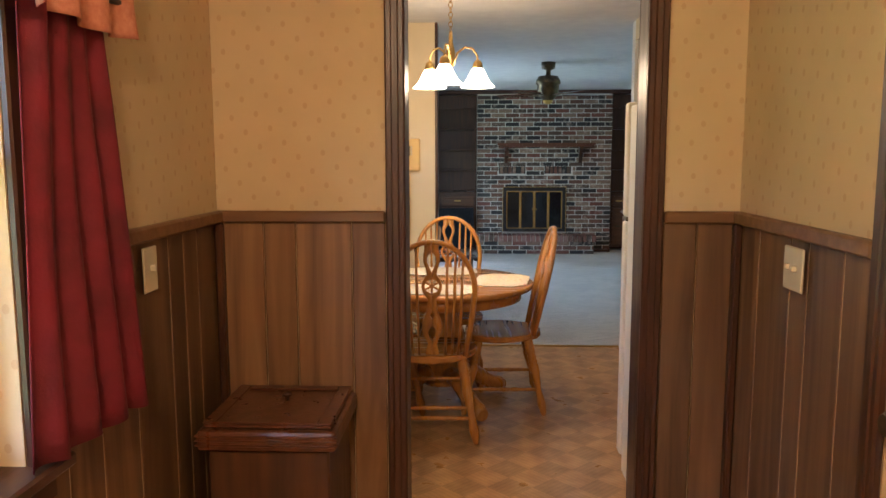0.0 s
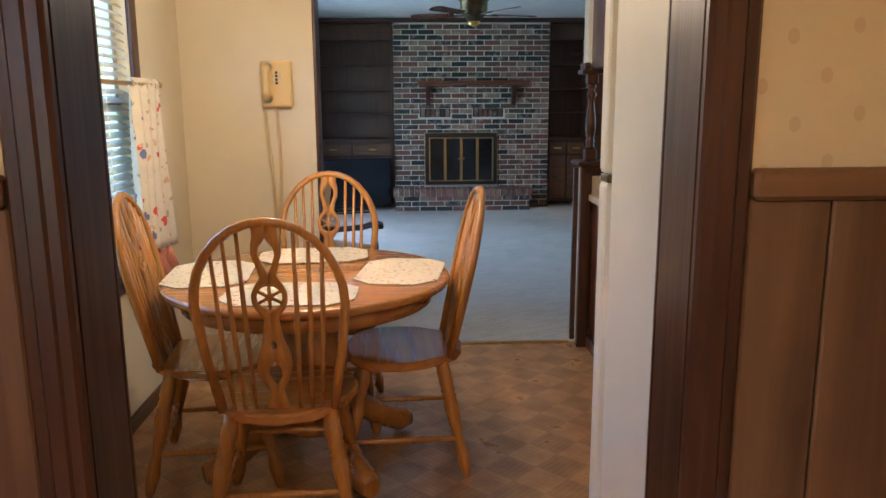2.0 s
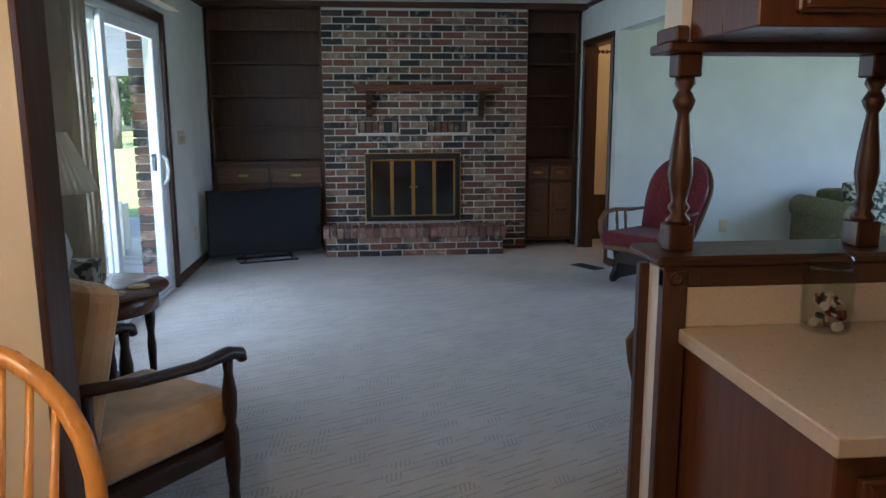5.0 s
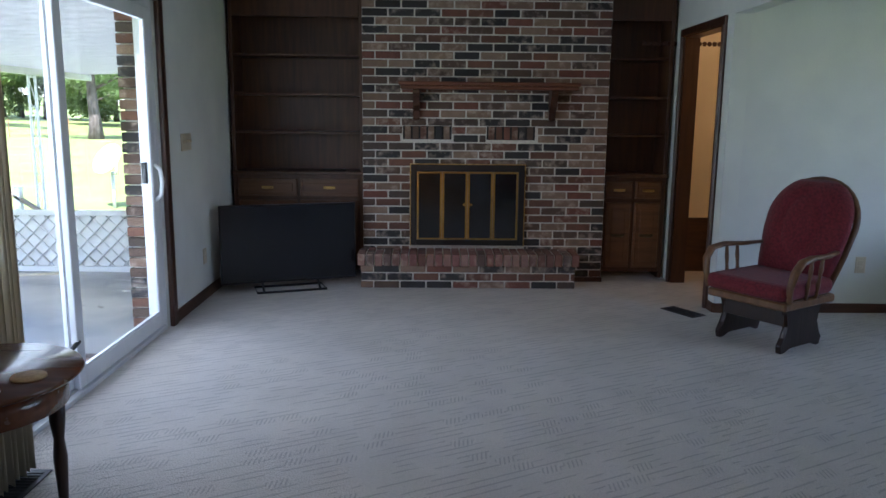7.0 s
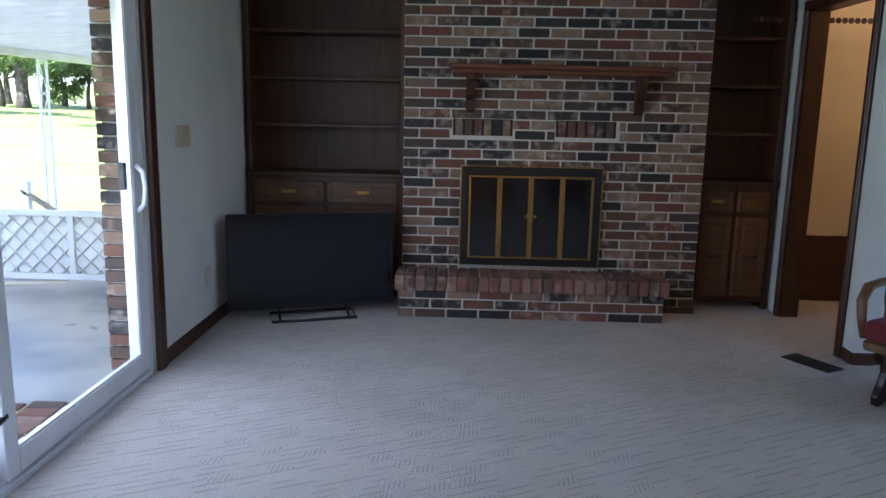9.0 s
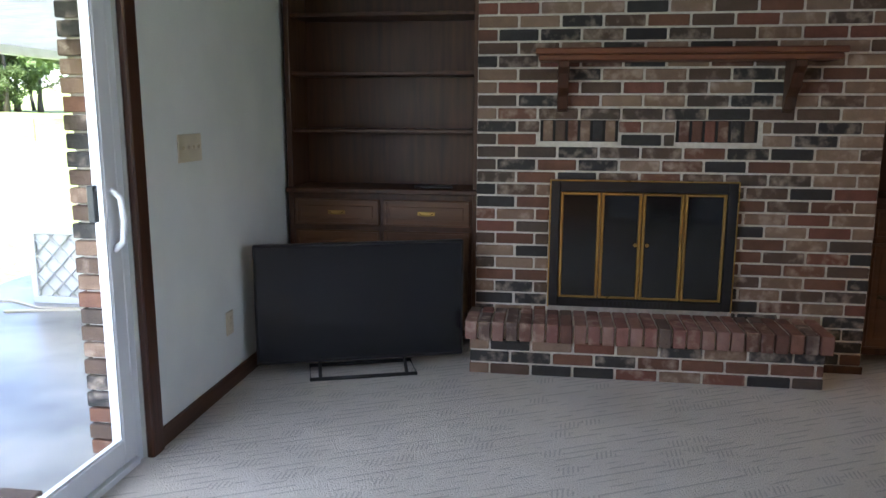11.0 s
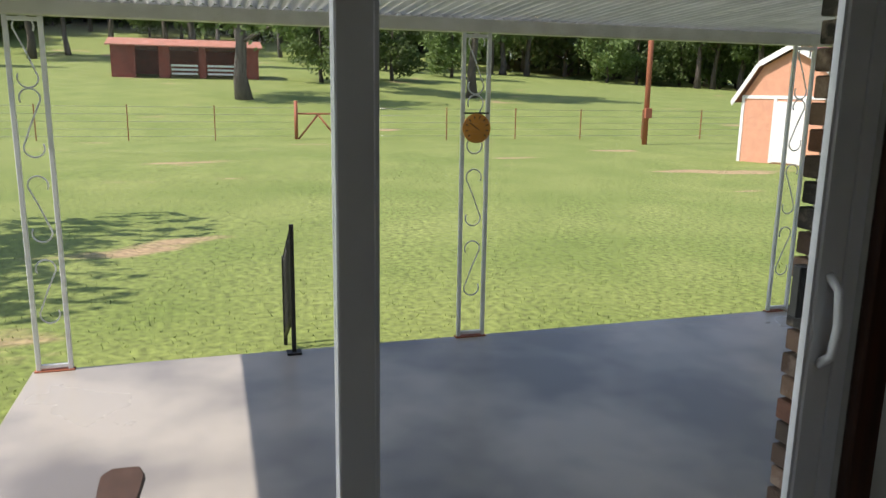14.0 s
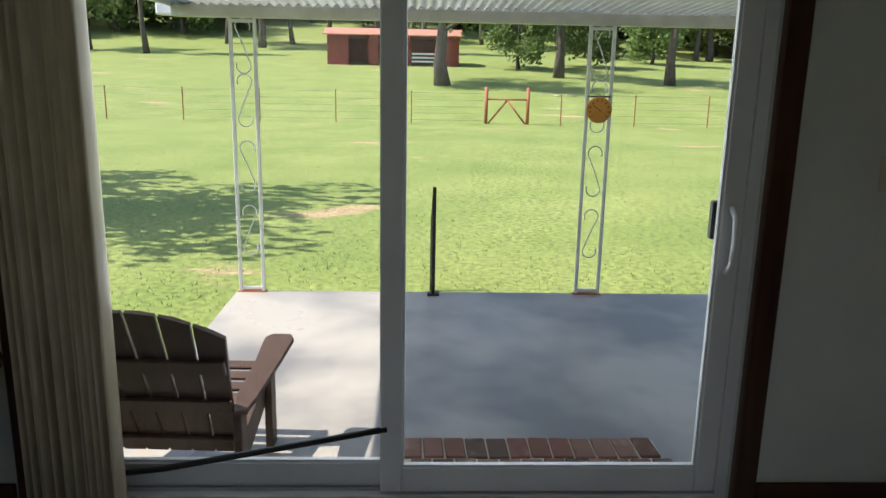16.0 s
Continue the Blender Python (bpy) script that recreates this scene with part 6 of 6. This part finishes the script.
one("post", M["white"], (-0.045, 0.045, -0.045, 0.045, 0.0, 0.86), parent=hr, r=0.004)
bm = bmesh.new()
prism(bm, [(-0.95, 1.36), (0.42, 0.46), (0.40, 0.42), (-0.97, 1.32)], 0.09, Matrix(((1, 0, 0, 0), (0, 0, -1, 0.045), (0, 1, 0, 0), (0, 0, 0, 1))), 0.006)
part("handrail", bm, wood("weathered_board", (0.30, 0.26, 0.21), (0.20, 0.17, 0.14), 0.85, "x"), hr)

# brick step
bst = thing("brick_step", "weathered red brick doorstep below the patio door", "step", pose(0, 0, 0))
one("core", M["mortar"], (-2.06, -1.43, 9.30, 10.50, -0.34, -0.205), parent=bst)
bm = bmesh.new()
rbox(bm, -0.092, 0.092, -0.0455, 0.0455, 0.0, 0.05, 0.006)
proto = part("brick", bm, M["brick_red"], bst)
proto.matrix_basis = pose(-1.97, 9.355, -0.245)
for i in range(12):
    for j, x in enumerate((-1.97, -1.775, -1.58)):
        if (i, j) == (0, 0):
            continue
        o = new("brick", proto.data)
        o.parent, o.matrix_basis = bst, pose(x + 0.004 * math.sin(i * 5 + j), 9.355 + i * 0.099 + (0.045 if j == 1 else 0), -0.245 + 0.003 * math.sin(i * 3.1 + j * 7), 0, 0, 1.5 * math.sin(i * 7 + j))

# outer brick reveal beside the door
ow = structure("wall_outside", M["mortar"], (-1.41, -1.30, 10.53, 17.0, -0.5, 2.15), (-1.41, -1.30, 5.6, 8.08, -0.5, 2.15), (-1.41, -1.30, 8.08, 10.53, -0.5, -0.02), label="brown brick outer wall of the house")
bm = bmesh.new()
rbox(bm, -0.06, 0.06, 0.0, 0.20, 0.0, 0.057, 0.004)
me = bpy.data.meshes.new("brick")
bm.to_mesh(me)
bm.free()
me.materials.append(M["brick"])
for k in range(37):
    for i in range(2):
        o = new("brick", me)
        o.parent, o.matrix_basis = ow, pose(-1.372, 10.503 + i * 0.212 + (0.006 if k % 2 else 0.0), -0.34 + k * 0.0672)


# ---- adirondack chair ----
ad = thing("adirondack_chair", "dark brown wooden adirondack chair on the porch", "chair", pose(-2.03, 8.32, -0.34, 0, 0, 87))
BRN = wood("brown_outdoor_wood", (0.085, 0.048, 0.034), (0.05, 0.028, 0.02), 0.55, "z", 0.1)
tilt = pose(0, -0.20, 0.22, 90 + 26, 0, 0)
def top(x):
    return 0.82 - 0.95 * x * x


for i in range(6):
    x = -0.25 + i * 0.10
    w0, w1 = 0.0462, 0.0562
    xt = x * 1.22
    bm = bmesh.new()
    prism(bm, [(x - w0, 0), (x + w0, 0), (xt + w1, top(xt + w1)), (xt, top(xt)), (xt - w1, top(xt - w1))], 0.02, tilt, 0.003)
    part("back_slat", bm, BRN, ad)
for z_, w in ((0.08, 0.30), (0.32, 0.33), (0.55, 0.34)):
    bm = bmesh.new()
    rbox(bm, -w, w, z_ - 0.035, z_ + 0.035, 0.021, 0.043, 0.004, tilt)
    part("back_rail", bm, BRN, ad)
for i in range(7):
    bm = bmesh.new()
    rbox(bm, -0.29, 0.29, -0.03, 0.03, 0, 0.02, 0.004, pose(0, -0.13 + i * 0.082, 0.235 + i * 0.022, 12))
    part("seat_slat", bm, BRN, ad)
for s in (-1, 1):
    bm = bmesh.new()
    out = [(0.0, -0.42), (0.05, -0.40), (0.06, -0.28), (0.075, 0.10), (0.085, 0.34), (0.06, 0.40), (-0.03, 0.40), (-0.06, 0.36), (-0.055, 0.28), (-0.035, 0.05), (-0.03, -0.30)]
    prism(bm, [(s * x, y) for x, y in out], 0.024, pose(s * 0.34, 0.02, 0.485, 3), 0.005)
    part("armrest", bm, BRN, ad)
    one("front_leg", BRN, (s * 0.32 - 0.018, s * 0.32 + 0.018, 0.22, 0.31, 0.0, 0.49), parent=ad, r=0.004)
    one("rear_leg", BRN, (s * 0.34 - 0.018, s * 0.34 + 0.018, -0.36, -0.27, 0.0, 0.48), parent=ad, r=0.004)
    bm = bmesh.new()
    prism(bm, [(-0.55, 0.0), (-0.46, 0.0), (0.30, 0.25), (0.40, 0.36), (0.34, 0.38), (-0.2, 0.24)], 0.022, Matrix(((0, 0, 1, s * 0.295 - 0.011), (1, 0, 0, 0), (0, 1, 0, 0), (0, 0, 0, 1))), 0.003)
    part("seat_side", bm, BRN, ad)

# ---- shed ----
shed = thing("garden_shed", "salmon pink gambrel-roofed garden shed with white trim", "shed", pose(-20.2, 25.1, -0.55, 0, 0, 17))
SW, SD_, SE = 3.25, 3.5, 2.0
gam = [(0, SE), (SW * 0.20, SE + 0.95), (SW / 2, SE + 1.42), (SW * 0.80, SE + 0.95), (SW, SE)]
bm = bmesh.new()
prism(bm, [(0, 0), (SW, 0)] + gam[::-1], SD_, Matrix(((1, 0, 0, 0), (0, 0, 1, 0), (0, 1, 0, 0), (0, 0, 0, 1))))
part("wall", bm, M["pinkwall"], shed)
over = [(-0.22, SE - 0.16), (SW * 0.19, SE + 1.02), (SW / 2, SE + 1.52), (SW * 0.81, SE + 1.02), (SW + 0.22, SE - 0.16)]
for (xa, za), (xb, zb) in zip(over, over[1:]):
    L = math.hypot(xb - xa, zb - za)
    nz, nx = (xb - xa) / L * 0.07, -(zb - za) / L * 0.07
    bm = bmesh.new()
    prism(bm, [(xa, za), (xb, zb), (xb + nx, zb + nz), (xa + nx, za + nz)], SD_ + 0.35, Matrix(((1, 0, 0, 0), (0, 0, 1, -0.18), (0, 1, 0, 0), (0, 0, 0, 1))))
    part("roof_slope", bm, M["shingle"], shed)
    bm = bmesh.new()
    prism(bm, [(xa, za - 0.1), (xb, zb - 0.1), (xb + nx, zb + nz), (xa + nx, za + nz)], 0.03, Matrix(((1, 0, 0, 0), (0, 0, 1, -0.215), (0, 1, 0, 0), (0, 0, 0, 1))))
    part("barge_board", bm, M["white"], shed)
for a, b, c, d in ((0.0, 0.10, 0, SE), (SW - 0.10, SW, 0, SE), (0.0, SW, SE - 0.03, SE + 0.07)):
    one("trim_board", M["white"], (a, b, -0.025, 0.0, c, d), parent=shed)
one("corner_board", M["white"], (SW, SW + 0.02, 0.0, 0.10, 0, SE), parent=shed)
one("door", M["white"], (1.22, 2.05, -0.04, 0.0, 0.08, SE - 0.1), parent=shed)
for a, b, c, d in ((1.12, 1.22, 0.05, SE), (2.05, 2.15, 0.05, SE)):
    one("door_trim", M["white"], (a, b, -0.05, 0.0, c, d), parent=shed)
bm = bmesh.new()
lathe(bm, [(0.16, 0), (0.18, 0.1), (0.02, 0.16)], 12, pose(SW / 2, 1.0, SE + 1.58))
part("roof_vent", bm, M["alu"], shed)

# ---- fence, gate, pole, dish ----
FXL = -29.8
fence = thing("wire_fence", "wire field fence with thin rusty steel posts", "fence", pose(0, 0, 0))
for i in range(-11, 22):
    y = 6.13 + i * 3.05
    if 12.0 < y < 14.6:
        continue
    z = height(FXL, y)
    one("post", M["rust"], (FXL - 0.018, FXL + 0.018, y - 0.018, y + 0.018, z - 0.1, z + 1.35), parent=fence)
for k in range(5):
    for a, b in ((-27.4, 12.2), (14.2, 70)):
        bm = bmesh.new()
        n = int((b - a) / 3)
        tube(bm, [(FXL, a + (b - a) * i / n, height(FXL, a + (b - a) * i / n) + 0.2 + 0.27 * k) for i in range(n + 1)], 0.006, 4)
        part("wire", bm, M["steel"], fence)
gt = thing("field_gate", "rust red pipe H-brace gate posts in the field", "gate", pose(-30.2, 12.25, -0.5))
for y in (0.0, 1.72):
    bm = bmesh.new()
    tube(bm, [(0, y, 0), (0, y, 1.55)], 0.07, 8)
    part("post", bm, M["rust"], gt)
for p, q in (((0, 0.0, 1.05), (0, 1.72, 1.05)), ((0, 0.08, 0.05), (0, 0.86, 1.02)), ((0, 1.64, 0.05), (0, 0.86, 1.02))):
    bm = bmesh.new()
    tube(bm, [p, q], 0.04, 6)
    part("brace", bm, M["rust"], gt)
po = thing("utility_pole", "tall rust red pole with a meter box", "pole", pose(-27.3, 26.1, -0.55))
bm = bmesh.new()
tube(bm, [(0, 0, 0), (0, 0, 7.5)], 0.11, 8)
part("shaft", bm, M["rust"], po)
one("meter_box", M["rust"], (0.08, 0.2, -0.15, 0.15, 1.1, 1.5), parent=po, r=0.01)
ds = thing("satellite_dish", "white satellite dish on a short pole in the yard", "satellite dish", pose(-5.80, 20.8, -0.52))
bm = bmesh.new()
tube(bm, [(0, 0, 0), (0, 0, 0.75)], 0.035, 8)
part("pole", bm, M["alu"], ds)
bm = bmesh.new()
surf(bm, lambda u, v: pose(0, 0, 0.95, 58, 0, -35) @ Vector((0.40 * v * math.cos(2 * math.pi * u), 0.33 * v * math.sin(2 * math.pi * u), 0.12 * v * v)), 24, 5, 0.01)
part("dish", bm, M["white"], ds)
bm = bmesh.new()
tube(bm, [(0, 0, 0.70), (0.2, -0.3, 0.72), (0.25, -0.4, 0.95)], 0.015, 6)
part("feed_arm", bm, M["alu"], ds)

# ---- barn ----
bz = height(-62, 7)
bn = thing("field_barn", "open red field barn with a rusty tin roof", "barn", pose(-62, 2.2, bz))
BL = 10.6
bm = bmesh.new()
prism(bm, [(1.0, 2.35), (-1.6, 2.95), (-3.8, 2.2), (-3.8, 2.12), (-1.6, 2.86), (1.0, 2.26)], BL + 0.6, Matrix(((1, 0, 0, 0), (0, 0, 1, -0.3), (0, 1, 0, 0), (0, 0, 0, 1))))
part("roof", bm, M["rust_roof"], bn)
one("back_wall", M["barn_red"], (-3.7, -3.6, 0, BL, 0, 2.2), parent=bn)
one("side_wall", M["barn_red"], (-3.6, 0.5, 0.0, 0.1, 0, 2.4), parent=bn)
one("side_wall", M["barn_red"], (-3.6, 0.5, BL - 0.1, BL, 0, 2.4), parent=bn)
for y, w in ((0.1, 1.6), (3.3, 0.8), (6.2, 0.5), (9.3, 1.2)):
    one("front_bay", M["barn_red"], (0.40, 0.5, y, y + w, 0, 2.3), parent=bn)
for y0, y1 in ((4.2, 6.1), (6.8, 9.2)):
    for z in (0.25, 0.55, 0.85):
        one("gate_board", M["white"], (0.52, 0.58, y0, y1, z, z + 0.14), parent=bn)


# ---- trees ----
def tree(name, label, h, spread, trunk_r, base, leaves, leaf, material, seedv, pine=False):
    rs = random.Random(seedv)
    t = thing(name, label, "tree", pose(0, 0, 0), "trees behind the field")
    bm = bmesh.new()
    pts = [(0.12 * h / 10 * math.sin(i * 0.9 + seedv), 0.12 * h / 10 * math.cos(i * 1.3 + seedv) - 0.1, h * 0.92 * i / 7) for i in range(8)]
    pts[0] = (0, 0, -0.3)
    tube(bm, pts, [trunk_r * (1.35 if i == 0 else 1 - 0.115 * i) for i in range(8)], 8)
    clumps = []
    for k in range(9 if not pine else 16):
        z0 = base + (h * 0.85 - base) * (k + 0.4) / (9 if not pine else 16)
        a = k * 2.4 + rs.random()
        f = (z0 - base) / (h - base)
        reach = spread * (0.75 + 0.35 * rs.random()) * (math.sin(math.pi * (0.25 + 0.7 * f)) if not pine else 1.05 - f)
        tip = Vector((reach * math.cos(a), reach * math.sin(a), z0 + reach * (0.35 if not pine else -0.05)))
        s0 = Vector((0, 0, z0))
        tube(bm, [s0, s0.lerp(tip, 0.5) + Vector((0, 0, 0.15)), tip], [trunk_r * 0.34, trunk_r * 0.2, trunk_r * 0.06], 5)
        for j in range(3 if not pine else 2):
            clumps.append((s0.lerp(tip, 0.55 + 0.25 * j) + Vector((rs.uniform(-0.5, 0.5), rs.uniform(-0.5, 0.5), rs.uniform(-0.2, 0.5))), spread * rs.uniform(0.24, 0.42)))
    clumps.append((Vector((0, 0, h * 0.93)), spread * 0.35))
    part("trunk", bm, M["bark"], t)
    vs, fs = [], []
    for i in range(leaves):
        c, r = clumps[i % len(clumps)]
        d = Vector((rs.gauss(0, 1), rs.gauss(0, 1), rs.gauss(0, 0.7))).normalized() * r * rs.random() ** 0.45
        p = c + d
        n = Vector((rs.gauss(0, 1), rs.gauss(0, 1), rs.gauss(0, 1) + 0.6)).normalized()
        u = n.orthogonal().normalized()
        w = n.cross(u)
        s = leaf * rs.uniform(0.6, 1.3)
        k = len(vs)
        vs += [p + u * s, p + w * s * 0.6, p - u * s, p - w * s * 0.6]
        fs.append((k, k + 1, k + 2, k + 3))
    me = bpy.data.meshes.new("crown")
    me.from_pydata([tuple(v) for v in vs], [], fs)
    me.materials.append(material)
    cr = new("crown", me)
    cr.parent = t
    return t


oak1 = tree("oak_tree", "broad leafy green oak tree with a stout trunk", 10.5, 4.4, 0.42, 3.0, 5200, 0.20, M["leaf"], 2)
oak2 = tree("oak_tree", "tall leafy green tree with a bare lower trunk", 14.0, 4.2, 0.34, 4.0, 4800, 0.22, M["leaf"], 5)
bush = tree("young_tree", "low bushy green tree at the wood's edge", 6.0, 3.2, 0.16, 0.6, 3600, 0.20, M["leaf"], 9)
pine = tree("pine_tree", "tall dark green pine with a straight trunk", 17.0, 3.0, 0.26, 6.0, 4200, 0.20, M["leaf_dark"], 7, True)
oak1.matrix_basis = pose(-46, 11.0, height(-46, 11.0))
oak2.matrix_basis = pose(-53, 19.4, height(-53, 19.4))
bush.matrix_basis = pose(-60, 17.5, height(-60, 17.5))
pine.matrix_basis = pose(-70, -15, height(-70, -15))
for src, x, y, rz, sc in ((oak2, -50, 26.4, 80, 0.95), (oak1, -10.0, -1.4, 30, 0.85), (oak1, -24, 62, 10, 1.1), (oak2, -12, 75, 50, 1.0), (oak1, -40, 70, 200, 1.2), (bush, -64, 24, 70, 1.0), (oak1, -74, -22, 120, 1.0), (pine, -13.5, 48, 20, 0.9)):
    m = pose(x, y, height(x, y), 0, 0, rz)
    c = copy_thing(src, m)
    c.scale = (sc, sc, sc)
rs = random.Random(21)
for i in range(230):
    d = 72 + 62 * rs.random() ** 0.8
    y = -75 + 190 * (i + rs.random()) / 230
    if y > 55:
        d *= 0.85
    if d < 100 and y < 24 and i % 3:
        d += 34
    src = rs.choice((oak2, pine, oak2)) if d < 92 and y < 26 else rs.choice((oak2, oak2, bush, bush, pine, oak1))
    c = copy_thing(src, pose(-d, y, height(-d, y) - 0.1, 0, 0, rs.random() * 360))
    s = rs.uniform(0.8, 1.25)
    c.scale = (s, s, s * rs.uniform(0.9, 1.15))
for i in range(40):
    x = -60 + 66 * (i + rs.random()) / 40
    y = 88 + 30 * rs.random()
    c = copy_thing(rs.choice((oak1, oak2, bush)), pose(x, y, height(x, y) - 0.1, 0, 0, rs.random() * 360))
    s = rs.uniform(0.8, 1.3)
    c.scale = (s, s, s)
for i in range(75):
    d = 92 + 45 * rs.random()
    y = -80 + 200 * (i + rs.random()) / 75
    c = copy_thing(bush, pose(-d, y, height(-d, y) - 0.3, 0, 0, rs.random() * 360))
    s = rs.uniform(1.6, 2.4)
    c.scale = (s, s, s)

# ---- panelling planks in the entry ----
def planks(wall, axis, at, a0, a1, seedv):
    rs = random.Random(seedv)
    host = bpy.data.objects[wall]
    p = a0
    meshes = {}
    while p < a1 - 0.001:
        w = min(rs.choice((0.11, 0.15, 0.19, 0.23)), a1 - p)
        if a1 - p - w < 0.05:
            w = a1 - p
        key = round(w, 3)
        if key not in meshes:
            bm = bmesh.new()
            rbox(bm, 0.0015, w - 0.0015, -0.010, 0.0, 0.0, RAIL - 0.040, 0.003)
            me = bpy.data.meshes.new("plank")
            bmesh.ops.recalc_face_normals(bm, faces=bm.faces)
            bm.to_mesh(me)
            bm.free()
            me.materials.append(M["panel"])
            meshes[key] = me
        o = new("plank", meshes[key])
        o.parent = host
        o.matrix_basis = pose(p, at, 0) if axis == "x" else pose(at, p + (w if axis == "-y" else 0), 0, 0, 0, -90 if axis == "-y" else 90)
        p += w


planks("wall_entry_kitchen", "x", 2.938, -0.92, -0.355, 1)
planks("wall_entry_kitchen", "x", 2.938, 0.565, 0.81, 2)
planks("wall_entry_left", "-y", -0.928, 1.80, 2.93, 3)
planks("wall_entry_right", "y", 0.812, 2.068, 2.93, 4)
planks("wall_entry_right", "y", 0.812, -1.2, 1.10, 6)

# ---- brick courses of the chimney and hearth ----
cb = structure("wall_chimney_breast", M["mortar"], (FX0 + 0.004, 0.36, FY + 0.008, 12.45, 0.0, 2.385), (1.30, FX1 - 0.004, FY + 0.008, 12.45, 0.0, 2.385), (0.36, 1.30, FY + 0.008, 12.45, 0.985, 2.385), (0.36, 1.30, FY + 0.03, 12.45, 0.0, 0.985), label="reclaimed brick chimney breast")
COURSE, LEN = 0.0665, 0.2135
rs = random.Random(4)
brick_meshes = {}


def brick_mesh(w, h, d, material, key):
    k = (round(w, 3), round(h, 3), round(d, 3), key)
    if k not in brick_meshes:
        bm = bmesh.new()
        rbox(bm, -w / 2, w / 2, 0, d, -h / 2, h / 2, 0.004)
        bmesh.ops.recalc_face_normals(bm, faces=bm.faces)
        me = bpy.data.meshes.new("brick")
        bm.to_mesh(me)
        bm.free()
        me.materials.append(material)
        brick_meshes[k] = me
    return brick_meshes[k]


def lay(host, x0, x1, y, z, depth, odd, holes=()):
    """One course of running bond from x0 to x1, cut round the holes."""
    cuts = [x0]
    p = x0 + (LEN / 2 if odd else LEN)
    while p < x1 - 0.03:
        cuts.append(p)
        p += LEN
    cuts.append(x1)
    for a, b in zip(cuts, cuts[1:]):
        spans = [(a, b)]
        for h0, h1, z0, z1 in holes:
            if z0 < z < z1:
                spans = [q for s, e in spans for q in ((s, min(e, h0)), (max(s, h1), e)) if q[1] - q[0] > 0.025]
        for s, e in spans:
            w = e - s - 0.011
            o = new("brick", brick_mesh(round(w, 2), COURSE - 0.011, depth, M["brick"], "old"))
            o.parent = host
            o.matrix_basis = pose((s + e) / 2, y + rs.uniform(-0.002, 0.002), z, 0, rs.uniform(-0.3, 0.3), 0)


HOLES = ((0.352, 1.307, 0.0, 1.0), (0.29, 0.69, 1.19, 1.31), (0.98, 1.40, 1.19, 1.31))
for k in range(35):
    z = 0.040 + (k + 0.5) * COURSE
    lay(cb, FX0, FX1, FY, z, 0.06, k % 2, HOLES if z > 0.28 else ((0.35, 1.31, 0, 0.3),))
# thin near-black panel puts the shade between the vent bricks into colour
for x0 in (0.29, 0.98):
    one("vent_recess", M["vent_dark"], (x0, x0 + 0.40, FY + 0.004, FY + 0.0078, 1.195, 1.305), parent=cb)
    for i in range(6):
        o = new("brick", brick_mesh(0.05, 0.108, 0.05, M["brick"], "old"))
        o.parent, o.matrix_basis = cb, pose(x0 + 0.04 + i * 0.064, FY, 1.25)
hw = structure("hearth_trim", M["mortar"], (-0.035, 1.70, 11.672, FY, 0.0, 0.275), label="raised red brick hearth")
for k in range(3):
    lay(hw, -0.045, 1.708, 11.662, 0.03 + k * COURSE, 0.09, (k + 1) % 2)
for i in range(26):
    x = -0.068 + 0.0345 + i * 0.0694
    for j, (y, d) in enumerate(((11.638, 0.198), (11.845, 0.10))):
        o = new("brick", brick_mesh(0.059, 0.098, d, M["brick_red"], "red"))
        o.parent, o.matrix_basis = hw, pose(x, y, 0.238 + rs.uniform(-0.002, 0.002), 0, 0, rs.uniform(-0.8, 0.8))
structure("baseboard_chimney", M["dark_trim"], (1.715, 1.985, 11.93, 11.947, 0.0, 0.045), label="dark base strip beside the hearth", r=0.003)
